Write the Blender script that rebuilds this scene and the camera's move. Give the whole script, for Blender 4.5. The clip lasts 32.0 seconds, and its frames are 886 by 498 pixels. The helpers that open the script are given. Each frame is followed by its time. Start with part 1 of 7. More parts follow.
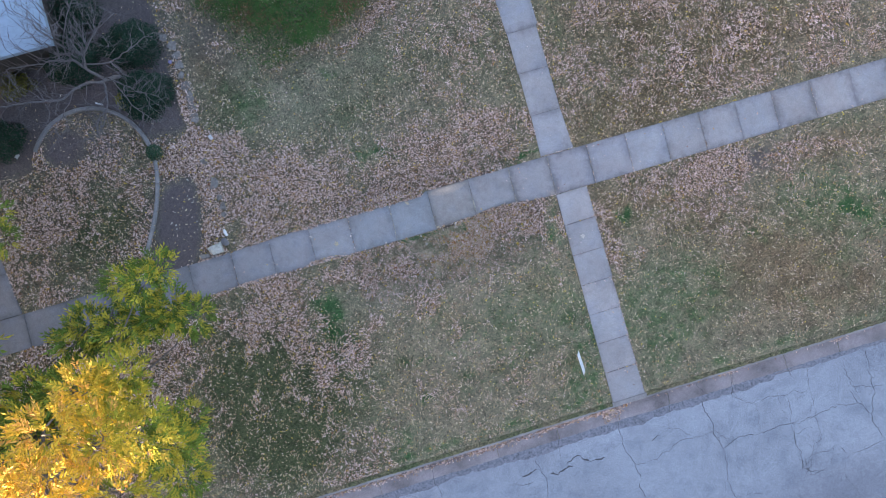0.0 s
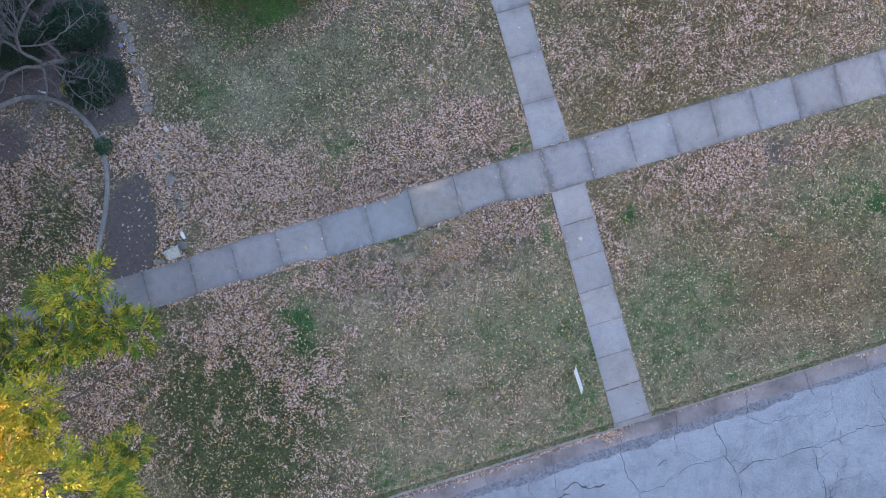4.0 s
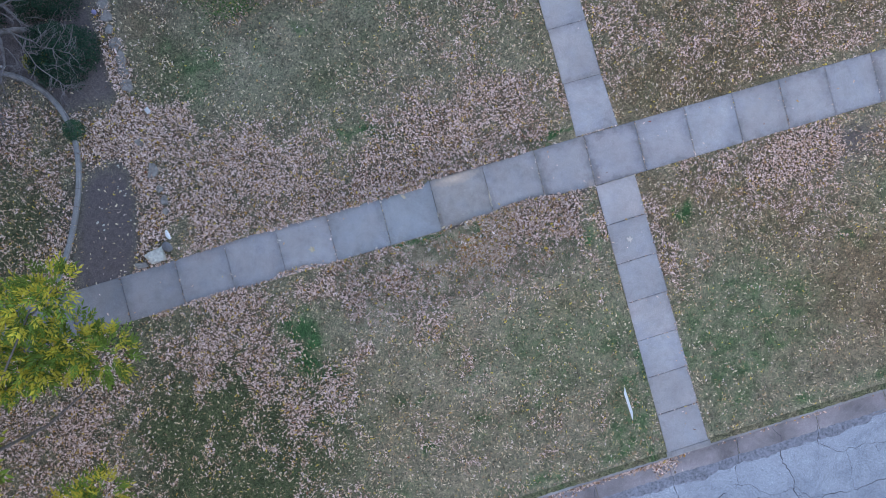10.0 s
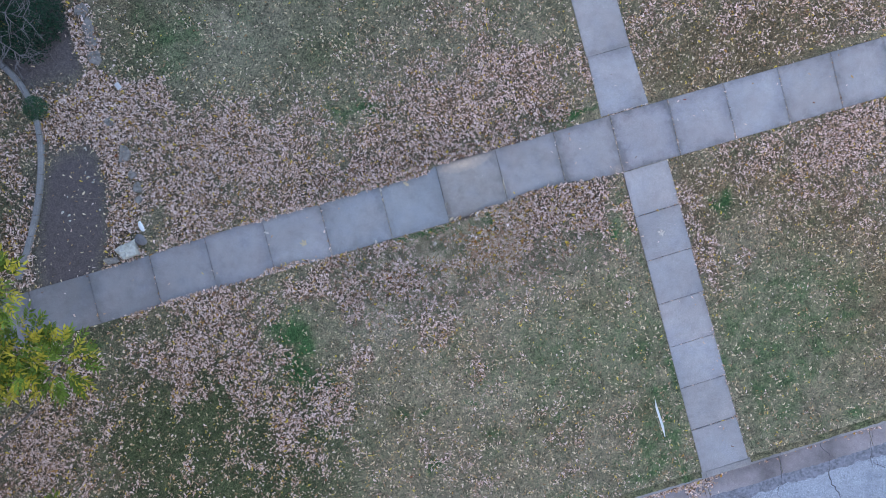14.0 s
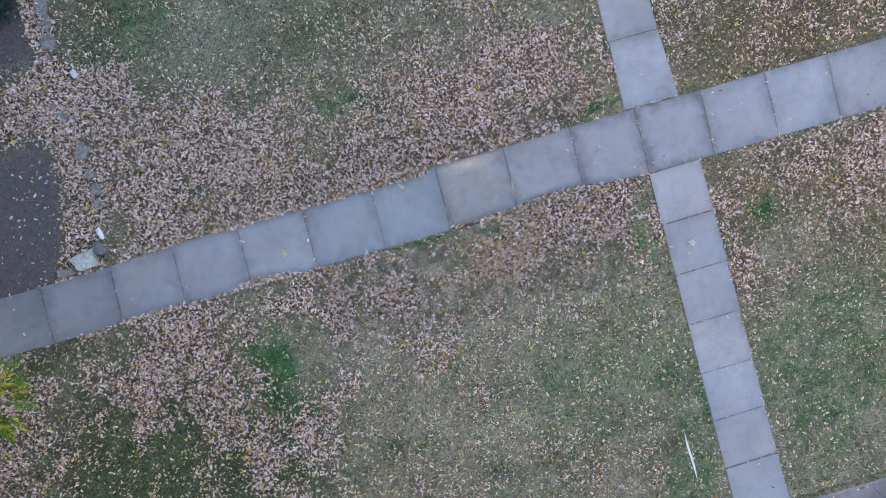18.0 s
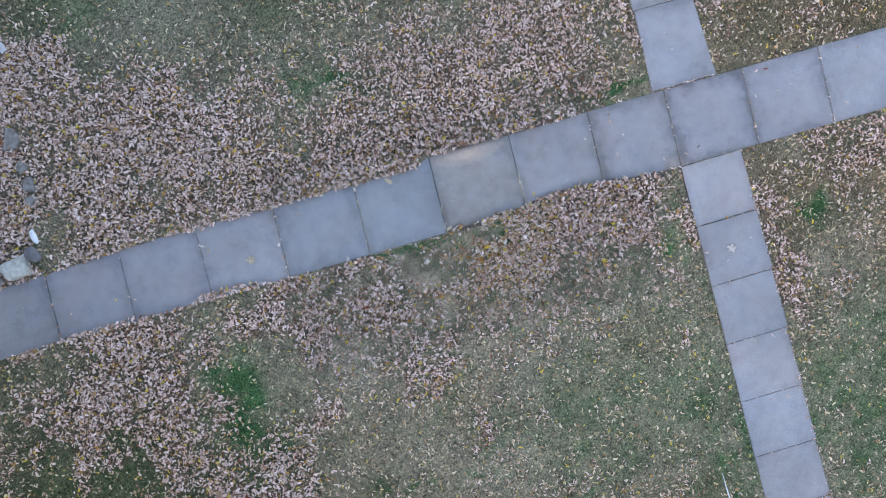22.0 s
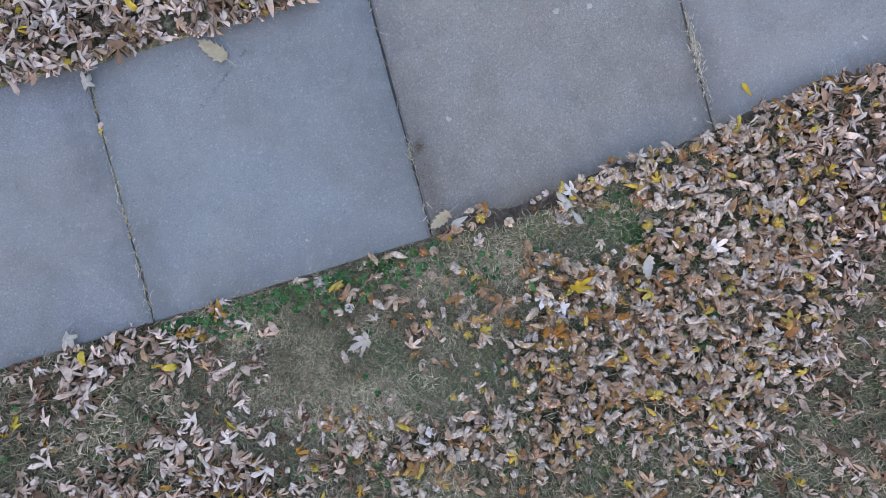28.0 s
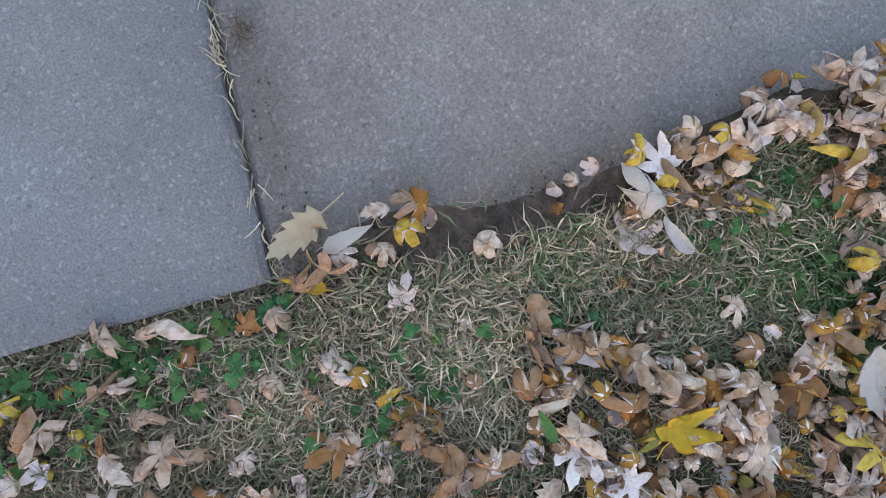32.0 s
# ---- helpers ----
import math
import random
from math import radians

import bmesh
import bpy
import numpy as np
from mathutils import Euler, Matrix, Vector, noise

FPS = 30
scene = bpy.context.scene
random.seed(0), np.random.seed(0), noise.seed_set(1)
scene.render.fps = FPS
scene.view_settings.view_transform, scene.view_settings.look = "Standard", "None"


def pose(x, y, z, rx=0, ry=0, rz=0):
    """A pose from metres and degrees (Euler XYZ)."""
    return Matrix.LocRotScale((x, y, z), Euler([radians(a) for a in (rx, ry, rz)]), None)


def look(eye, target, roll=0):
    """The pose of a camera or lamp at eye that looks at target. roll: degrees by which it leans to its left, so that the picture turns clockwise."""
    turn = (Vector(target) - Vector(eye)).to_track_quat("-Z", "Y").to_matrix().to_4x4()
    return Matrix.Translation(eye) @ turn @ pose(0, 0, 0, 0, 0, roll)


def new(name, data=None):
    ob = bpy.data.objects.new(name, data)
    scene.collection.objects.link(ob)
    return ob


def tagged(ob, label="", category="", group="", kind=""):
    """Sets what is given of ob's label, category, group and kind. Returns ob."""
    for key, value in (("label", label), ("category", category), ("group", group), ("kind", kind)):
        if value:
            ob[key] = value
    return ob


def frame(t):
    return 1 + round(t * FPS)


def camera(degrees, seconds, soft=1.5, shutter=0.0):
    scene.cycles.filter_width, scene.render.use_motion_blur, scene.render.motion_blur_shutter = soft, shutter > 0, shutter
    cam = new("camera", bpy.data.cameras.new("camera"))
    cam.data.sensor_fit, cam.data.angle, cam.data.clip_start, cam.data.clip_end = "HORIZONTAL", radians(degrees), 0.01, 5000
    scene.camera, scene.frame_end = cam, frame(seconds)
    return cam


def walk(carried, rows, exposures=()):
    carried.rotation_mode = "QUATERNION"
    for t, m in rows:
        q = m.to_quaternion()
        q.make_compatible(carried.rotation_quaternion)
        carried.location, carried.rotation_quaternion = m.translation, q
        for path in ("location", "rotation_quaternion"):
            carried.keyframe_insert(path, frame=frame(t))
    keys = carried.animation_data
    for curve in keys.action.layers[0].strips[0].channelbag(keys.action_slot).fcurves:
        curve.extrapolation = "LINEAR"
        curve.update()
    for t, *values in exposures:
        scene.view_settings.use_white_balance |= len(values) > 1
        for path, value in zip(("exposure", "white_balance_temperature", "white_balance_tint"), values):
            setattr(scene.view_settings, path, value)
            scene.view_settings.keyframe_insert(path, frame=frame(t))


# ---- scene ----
# ---------------------------------------------------------------- camera
cam = camera(74.0, 32.0, soft=0.42)
PATH = [
    (0, -0.700, -0.549, 17.405, 0.47, -2.31, -16.38),
    (0.5, -0.531, -0.635, 17.205, 0.46, -2.21, -16.47),
    (1, -0.352, -0.670, 16.962, 0.46, -2.11, -16.63),
    (1.5, -0.170, -0.673, 16.703, 0.43, -2.03, -16.72),
    (2, -0.020, -0.656, 16.485, 0.38, -1.96, -16.73),
    (2.5, 0.072, -0.667, 16.293, 0.37, -1.90, -16.67),
    (3, 0.096, -0.670, 16.109, 0.34, -1.87, -16.55),
    (3.5, 0.056, -0.639, 15.890, 0.29, -1.87, -16.40),
    (5.5, -0.205, -0.303, 15.110, 0.21, -2.02, -16.44),
    (6, -0.275, -0.249, 14.954, 0.13, -2.07, -16.45),
    (6.5, -0.325, -0.222, 14.768, 0.09, -2.10, -16.44),
    (7, -0.370, -0.190, 14.590, 0.05, -2.14, -16.42),
    (7.5, -0.403, -0.154, 14.419, -0.00, -2.18, -16.40),
    (8, -0.434, -0.128, 14.239, -0.05, -2.23, -16.39),
    (8.5, -0.475, -0.124, 14.054, -0.09, -2.28, -16.38),
    (9, -0.527, -0.145, 13.856, -0.12, -2.33, -16.37),
    (9.5, -0.577, -0.173, 13.668, -0.16, -2.38, -16.36),
    (10, -0.622, -0.204, 13.482, -0.22, -2.40, -16.35),
    (10.5, -0.640, -0.230, 13.290, -0.29, -2.38, -16.34),
    (11, -0.647, -0.240, 13.099, -0.38, -2.34, -16.32),
    (11.5, -0.661, -0.232, 12.896, -0.46, -2.31, -16.31),
    (12, -0.681, -0.224, 12.694, -0.54, -2.28, -16.30),
    (12.5, -0.694, -0.212, 12.503, -0.63, -2.23, -16.28),
    (13, -0.688, -0.203, 12.309, -0.68, -2.16, -16.25),
    (13.5, -0.668, -0.206, 12.134, -0.71, -2.09, -16.23),
    (14, -0.639, -0.225, 11.971, -0.71, -1.99, -16.21),
    (14.5, -0.608, -0.248, 11.786, -0.70, -1.88, -16.18),
    (16.5, -0.452, -0.133, 11.034, -0.78, -1.58, -16.06),
    (17, -0.453, -0.110, 10.855, -0.79, -1.51, -16.03),
    (17.5, -0.453, -0.088, 10.680, -0.79, -1.47, -16.00),
    (18, -0.436, -0.073, 10.506, -0.80, -1.43, -15.98),
    (18.5, -0.402, -0.084, 10.318, -0.80, -1.38, -15.95),
    (19, -0.348, -0.108, 10.132, -0.79, -1.33, -15.92),
    (19.5, -0.278, -0.128, 9.942, -0.80, -1.29, -15.90),
    (20, -0.211, -0.133, 9.752, -0.82, -1.25, -15.89),
    (20.5, -0.165, -0.117, 9.558, -0.87, -1.22, -15.88),
    (21, -0.153, -0.083, 9.356, -0.95, -1.21, -15.87),
    (21.5, -0.190, -0.035, 9.144, -1.04, -1.22, -15.86),
    (22, -0.262, 0.004, 8.921, -1.12, -1.24, -15.92),
    (22.5, -0.321, 0.009, 8.704, -1.16, -1.23, -16.06),
    (23, -0.305, -0.033, 8.455, -1.18, -1.20, -16.19),
    (23.5, -0.196, -0.092, 8.038, -1.22, -1.13, -16.23),
    (24, -0.046, -0.125, 7.462, -1.26, -1.05, -16.20),
    (24.5, 0.090, -0.114, 6.776, -1.24, -1.02, -16.09),
    (25, 0.165, -0.066, 5.944, -1.13, -1.05, -15.91),
    (25.5, 0.188, -0.007, 5.122, -0.99, -1.11, -15.68),
    (26, 0.179, 0.011, 4.299, -0.97, -1.08, -15.89),
    (26.5, 0.142, 0.013, 3.541, -0.94, -1.00, -16.34),
    (27, 0.096, 0.005, 2.947, -0.92, -0.92, -16.80),
    (27.5, 0.058, -0.003, 2.616, -0.90, -0.88, -17.01),
    (28, 0.005, -0.016, 2.447, -0.84, -0.85, -17.01),
    (28.5, -0.034, 0.004, 2.269, -0.80, -0.86, -16.97),
    (29, -0.056, 0.035, 2.088, -0.80, -0.88, -16.91),
    (29.5, -0.050, 0.047, 1.903, -0.81, -0.86, -16.84),
    (30, -0.015, 0.035, 1.712, -0.79, -0.86, -16.71),
    (30.5, 0.035, 0.012, 1.509, -0.74, -0.93, -16.51),
    (31, 0.100, -0.005, 1.315, -0.70, -1.04, -16.39),
    (31.3, 0.148, -0.012, 1.207, -0.67, -1.14, -16.32),
    (31.5, 0.185, -0.011, 1.124, -0.64, -1.18, -16.16),
    (31.6, 0.198, -0.009, 1.082, -0.62, -1.22, -15.95),
    (31.8, 0.222, -0.008, 0.978, -0.59, -1.26, -15.81),
    (32, 0.242, -0.009, 0.887, -0.56, -1.29, -15.78),
]
walk(cam, [(t, pose(x, y, z, rx, ry, rz)) for t, x, y, z, rx, ry, rz in PATH], exposures=[(0.0, 2.55, 6640, 24), (13.0, 2.60, 6660, 24.5), (22.0, 2.67, 6750, 22), (25.0, 2.60, 7000, 23), (28.0, 2.56, 7250, 24), (32.0, 2.5, 7700, 24)])

# ---------------------------------------------------------------- light: clear sky just before sunset, the lawn already in shade
SUN_AZ, SUN_EL = 222.0, 8.0  # degrees: heading towards the sun (0 = +x, anticlockwise), height
world = bpy.data.worlds.new("sky")
scene.world = world
world.use_nodes = True
wn = world.node_tree
sky = wn.nodes.new("ShaderNodeTexSky")
sky.sky_type = "NISHITA"
sky.sun_disc = False
sky.sun_elevation = radians(SUN_EL)
sky.sun_rotation = radians(90.0 - SUN_AZ)
bg = wn.nodes["Background"]
bg.inputs["Strength"].default_value = 0.15
wn.links.new(sky.outputs["Color"], bg.inputs["Color"])
sun = new("sun", bpy.data.lights.new("sun", "SUN"))
sun.data.energy, sun.data.angle, sun.data.color = 5.0, radians(0.6), (1.0, 0.76, 0.46)
sd = Vector((math.cos(radians(SUN_AZ)) * math.cos(radians(SUN_EL)), math.sin(radians(SUN_AZ)) * math.cos(radians(SUN_EL)), math.sin(radians(SUN_EL))))
sun.matrix_world = look((0, 0, 30), Vector((0, 0, 30)) - sd)


# ---------------------------------------------------------------- helpers
def link_obj(name, me, material=None, parent=None, label="", category="", kind="", group=""):
    ob = new(name, me)
    if material is not None and not me.materials:
        me.materials.append(material)
    if parent is not None:
        ob.parent = parent
    return tagged(ob, label, category, group, kind)


def part(name, bm, material, parent, label="", smooth=False):
    me = bpy.data.meshes.new(name)
    if smooth:
        for fc in bm.faces:
            fc.smooth = True
    bm.to_mesh(me)
    bm.free()
    return link_obj(name, me, material, parent, label)


def thing(name, label, category, loc=(0, 0, 0), group="", kind=""):
    ob = new(name)
    ob.location = loc
    ob.empty_display_size = 0.1
    return tagged(ob, label, category, group, kind)


def mesh_np(name, verts, tris, material, smooth=False, colors=None):
    """A triangle mesh from arrays; colors: one RGB a vertex, as attribute 'tint'."""
    me = bpy.data.meshes.new(name)
    verts = np.asarray(verts, np.float32).reshape(-1, 3)
    tris = np.asarray(tris, np.int32).reshape(-1, 3)
    me.vertices.add(len(verts))
    me.vertices.foreach_set("co", verts.ravel())
    me.loops.add(tris.size)
    me.loops.foreach_set("vertex_index", tris.ravel())
    me.polygons.add(len(tris))
    me.polygons.foreach_set("loop_start", np.arange(0, tris.size, 3, dtype=np.int32))
    me.polygons.foreach_set("use_smooth", np.full(len(tris), smooth))
    if colors is not None:
        at = me.color_attributes.new("tint", "FLOAT_COLOR", "POINT")
        col = np.ones((len(verts), 4), np.float32)
        colors = np.asarray(colors)
        col[:, :colors.shape[1]] = colors
        at.data.foreach_set("color", col.ravel())
    me.update(calc_edges=True)
    if material is not None:
        me.materials.append(material)
    return me


RNG = np.random.default_rng(7)


def lattice(seed):
    return np.random.default_rng(seed).random((64, 64))


LATS = [lattice(s) for s in range(10, 20)]


def vnoise(x, y, size, k=0):
    """Smooth value noise from 0 to 1; size: metres a cell."""
    u, v = np.asarray(x, float) / size + 31.7, np.asarray(y, float) / size + 17.3
    i, j = np.floor(u).astype(int), np.floor(v).astype(int)
    a, b = u - i, v - j
    a, b = a * a * (3 - 2 * a), b * b * (3 - 2 * b)
    L = LATS[k]
    i0, i1, j0, j1 = i % 64, (i + 1) % 64, j % 64, (j + 1) % 64
    return (L[i0, j0] * (1 - a) + L[i1, j0] * a) * (1 - b) + (L[i0, j1] * (1 - a) + L[i1, j1] * a) * b


def fnoise(x, y, size, k=0):
    return 0.55 * vnoise(x, y, size, k) + 0.3 * vnoise(x, y, size / 2.3, (k + 3) % 10) + 0.15 * vnoise(x, y, size / 5.1, (k + 5) % 10)


def step(a, b, x):
    s = np.clip((x - a) / (b - a), 0, 1)
    return s * s * (3 - 2 * s)


def blob(x, y, cx, cy, rx, ry=None, turn=0.0):
    ry = rx if ry is None else ry
    c, s = math.cos(radians(turn)), math.sin(radians(turn))
    dx, dy = x - cx, y - cy
    return np.exp(-((dx * c + dy * s) / rx) ** 2 - ((-dx * s + dy * c) / ry) ** 2)


# ---------------------------------------------------------------- the yard's maps: where walks lie, grass is green, soil is bare, leaves have gathered
WALK_W = 1.19


def walk_hi(x):
    """The main walk's house-side edge: it narrows towards the west."""
    return np.interp(x, (-13.5, -7.3, -6.0, -4.87, -3.7), (0.99, 1.02, 1.05, 1.09, WALK_W))


def on_walk(x, y, grow=0.0):
    x, y = np.asarray(x, float), np.asarray(y, float)
    m = (y > -grow) & (y < walk_hi(x) + grow)
    sl, sr = 3.715 + 0.018 * y, 4.675 + 0.013 * y
    m |= (y <= 0) & (y > -6.47) & (x > sl - grow) & (x < sr + grow)
    m |= (y >= 1.1) & (x > 3.63 - grow) & (x < 4.58 + grow)
    m |= (y >= 0.95) & (x > -13.15 - grow) & (x < -12.16 + grow - 0.06 * (y - 1))
    return m


def low_cover(x):
    """How far soil and leaves have crept over the walk's street-side edge."""
    c = 0.02 + 0.06 * step(0.02, 0.2, x) * (1 - step(2.2, 3.3, x)) + 0.09 * step(1.1, 1.5, x) * (1 - step(3.0, 3.5, x)) * (fnoise(x, x * 0 + 3, 0.28, 7) - 0.15) - 0.05 * blob(x, 0, 0.5, 0, 0.25) + 0.03 * blob(x, 0, 2.2, 0, 0.4)
    c = c + 0.10 * step(-4.0, -3.75, x) * (1 - step(-3.3, -2.7, x)) + 0.05 * step(-6.5, -5.5, x) * (1 - step(-4.9, -4.6, x))
    return c + 0.05 * (fnoise(x, x * 0, 0.5, 2) - 0.5) - 0.03 * step(-2.6, -2.2, x) * (1 - step(-0.1, 0.02, x))


def high_cover(x):
    """The same on the house side."""
    m = step(-4.4, -3.7, x) * (1 - step(-0.2, 0.05, x))
    return 0.012 + 0.10 * m + (0.02 + 0.07 * m) * (fnoise(x, x * 0 + 5, 0.6, 4) - 0.5)


def bare(x, y):
    """Bare soil, 0 to 1."""
    n = 0.7 + 0.6 * fnoise(x, y, 0.8, 1)
    s = 1.7 * blob(x, y, -7.25, 2.1, 0.75, 1.6, -22) * n
    s = np.maximum(s, 1.2 * blob(x, y, -7.0, 7.3, 1.1, 1.5) * n)
    s = np.maximum(s, 1.2 * blob(x, y, -8.6, 6.9, 1.6, 1.0) * n)
    s = np.maximum(s, 1.0 * blob(x, y, -9.7, 5.3, 0.9, 0.9) * n)
    arch = ((x + 9.05) / 1.75) ** 2 + ((y - 4.3) / 1.93) ** 2
    s = np.maximum(s, step(-6.0, -6.3, x + 0.25 * (n - 1)) * step(4.3, 5.2, y) * step(0.95, 1.1, arch) * 0.95)
    s = np.maximum(s, 1.2 * blob(x, y, -9.8, 5.2, 0.7, 0.6) * n)
    s = np.maximum(s, 0.75 * blob(x, y, 10.0, -0.7, 0.8, 0.4) * n)
    s = np.maximum(s, 0.5 * blob(x, y, -5.0, 7.3, 0.7, 1.0) * n)
    s = np.maximum(s, 1.25 * blob(x, y, 0.30, 0.0, 0.26, 0.06) * n)
    edge = np.exp(-((y + 0.02 - low_cover(x)) / 0.07) ** 2) * step(0.0, 0.1, x) * (1 - step(3.3, 3.7, x)) * 0.9
    s = np.maximum(s, edge * (0.6 + 0.8 * fnoise(x, y, 0.25, 3)))
    s = np.maximum(s, np.exp(-((y - 1.2 + high_cover(x)) / 0.08) ** 2) * 0.8 * step(-0.2, 0.3, x) * (1 - step(1.8, 2.4, x)))
    return np.clip(s, 0, 1)


# green patches: centre, reach, strength
GREEN_BROAD = ((6.4, -4.0, 1.9, 1.5, 0.95), (5.4, -4.9, 0.9, 1.3, 0.95), (1.6, -3.4, 2.2, 1.6, 0.55), (2.9, -3.8, 0.8, 2.0, 0.6), (-4.4, 5.0, 1.0, 0.9, 0.6), (2.9, -5.5, 0.8, 0.8, 1.0), (3.3, -4.2, 0.4, 1.4, 0.75),
               (11.6, -2.4, 1.8, 1.1, 0.8), (12.9, -3.2, 1.1, 0.9, 0.9), (11.6, -4.3, 0.9, 0.6, 0.5), (-1.2, 2.75, 1.1, 0.6, 0.55), (0.5, 5.6, 2.2, 0.8, 0.28), (5.0, 4.8, 0.5, 1.6, 0.4))
GREEN_WEST = ((-3.68, -1.6, 0.48, 0.62, 1.5), (-3.5, -2.35, 0.44, 0.6, 1.4), (-4.0, -1.15, 0.3, 0.25, 0.9), (-4.3, -1.85, 0.14, 0.14, 1.0), (-3.6, -3.2, 0.6, 0.8, 0.6), (-7.3, -0.3, 0.9, 0.2, 0.8), (-2.0, -3.5, 0.2, 0.14, 1.3), (-1.15, -3.6, 0.3, 0.12, 1.1),
              (-3.2, -3.9, 0.35, 0.3, 0.7), (-3.0, -4.7, 0.3, 0.3, 0.7), (-3.6, 2.2, 0.2, 0.15, 0.9), (-8.9, 2.9, 0.35, 0.35, 0.45), (-9.2, 3.9, 1.0, 0.8, 0.3), (-1.5, -4.9, 0.25, 0.2, 1.0), (-2.6, -5.6, 1.2, 0.4, 0.6), (-1.4, 2.75, 0.7, 0.36, 1.05), (-0.8, 2.55, 0.5, 0.36, 1.0))
GREEN_MIDDLE = ((-0.04, -2.99, 0.42, 0.30, 0.8), (-0.5, -3.75, 0.3, 0.14, 0.9), (0.8, -4.4, 0.16, 0.14, 1.1), (0.3, -3.55, 0.2, 0.14, 0.9), (-0.2, -4.6, 0.2, 0.15, 1.0), (1.5, -3.85, 0.5, 0.2, 0.7), (2.95, -2.1, 0.35, 0.2, 0.7), (1.6, -2.4, 0.4, 0.2, 0.55),
                (3.52, -0.8, 0.2, 0.8, 1.25), (3.3, -1.35, 0.3, 0.25, 1.2), (3.3, -3.5, 0.3, 0.5, 0.8), (3.35, -4.9, 0.32, 0.6, 0.9), (3.1, -5.9, 0.6, 0.4, 1.2), (0.85, -0.18, 0.5, 0.16, 0.75), (0.2, -0.22, 0.12, 0.1, 0.6), (-0.4, -0.35, 0.6, 0.3, 0.45), (-0.05, 2.0, 0.2, 0.15, 0.8), (2.95, 1.32, 0.6, 0.14, 1.0))
GREEN_EAST = ((5.7, -1.0, 0.34, 0.18, 1.2), (5.2, -2.5, 0.4, 0.4, 0.4), (7.6, -3.2, 0.5, 0.4, 0.3), (10.7, -1.8, 0.4, 0.35, 0.9), (11.3, -1.4, 0.35, 0.25, 0.7), (12.4, -2.5, 0.6, 0.45, 1.2), (12.7, -3.3, 0.55, 0.4, 1.2), (11.3, -2.7, 0.5, 0.5, 0.7),
              (9.3, -2.75, 0.45, 0.3, 0.8), (11.3, -4.4, 0.4, 0.3, 0.8), (8.4, -0.55, 0.5, 0.2, 0.6), (10.4, -5.3, 0.5, 0.5, 0.5), (-1.7, 5.4, 0.3, 0.2, 0.6), (-4.7, 5.1, 0.55, 0.6, 0.7), (4.9, -3.6, 0.3, 0.6, 0.4))


def green(x, y):
    """How green the grass still is, 0 to 1."""
    wx, wy = x + 0.7 * (vnoise(x, y, 0.45, 2) - 0.5) + 0.3 * (vnoise(x, y, 0.15, 8) - 0.5), y + 0.7 * (vnoise(x, y, 0.45, 3) - 0.5) + 0.3 * (vnoise(x, y, 0.15, 9) - 0.5)
    n = fnoise(x, y, 0.5, 6)
    g = 0.07 + 0.20 * fnoise(x, y, 2.2, 7) + 0.22 * step(0.58, 0.80, fnoise(x, y, 0.6, 9))
    for cx, cy, rx, ry, a in GREEN_BROAD:
        g = np.maximum(g, np.minimum(a * blob(wx, wy, cx, cy, rx, ry) * (0.92 + 0.16 * n), 0.60))
    for patch in (GREEN_WEST, GREEN_MIDDLE, GREEN_EAST):
        for cx, cy, rx, ry, a in patch:
            g = np.maximum(g, a * blob(wx, wy, cx, cy, rx, ry) * (0.25 + 1.2 * n))
    g = np.maximum(g, 0.6 * np.exp(-((y + 6.2) / 0.2) ** 2) * n * 1.6)
    g = np.maximum(g, 0.75 * np.exp(-((x - 3.66 - 0.018 * y) / 0.1) ** 2) * (y < 0) * n * 1.6)
    g = g * (0.55 + 0.9 * vnoise(x, y, 0.16, 4))
    return np.clip(g, 0, 1)


# kinds of tired grass: centre, reach, share; the dark kind also paints in tree shade
DARK_SHADED_GRASS = ((-4.9, -2.2, 1.5, 1.3, 0.45), (-2.04, -3.47, 0.3, 0.2, 0.7), (-0.49, -4.38, 0.35, 0.2, 0.7), (0.66, -4.5, 0.25, 0.2, 0.7), (0.87, -4.9, 0.25, 0.2, 0.6), (2.97, -4.78, 0.3, 0.3, 0.6), (-6.3, -4.6, 1.4, 1.3, 0.8), (-6.7, -2.6, 1.9, 1.8, 1.0), (-5.4, -4.8, 2.0, 1.4, 0.9), (-4.0, -3.2, 1.0, 1.1, 0.6), (-8.2, -0.25, 1.6, 0.3, 0.8), (-9.4, 2.7, 1.7, 1.5, 0.85), (-4.7, 5.2, 0.9, 0.9, 0.5), (-1.6, 4.2, 1.3, 1.0, 0.4), (1.0, 5.0, 2.4, 1.2, 0.35), (6.5, 3.5, 3.5, 2.5, 0.3))
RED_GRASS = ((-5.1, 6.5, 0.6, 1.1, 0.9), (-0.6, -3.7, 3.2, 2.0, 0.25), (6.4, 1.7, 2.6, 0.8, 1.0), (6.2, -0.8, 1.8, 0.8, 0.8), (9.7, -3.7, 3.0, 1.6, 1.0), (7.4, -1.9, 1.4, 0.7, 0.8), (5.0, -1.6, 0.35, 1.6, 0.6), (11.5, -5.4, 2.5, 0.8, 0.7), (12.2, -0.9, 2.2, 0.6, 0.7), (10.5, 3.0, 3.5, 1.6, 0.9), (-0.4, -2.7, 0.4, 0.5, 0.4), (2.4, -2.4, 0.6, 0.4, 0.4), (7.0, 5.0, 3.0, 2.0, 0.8))
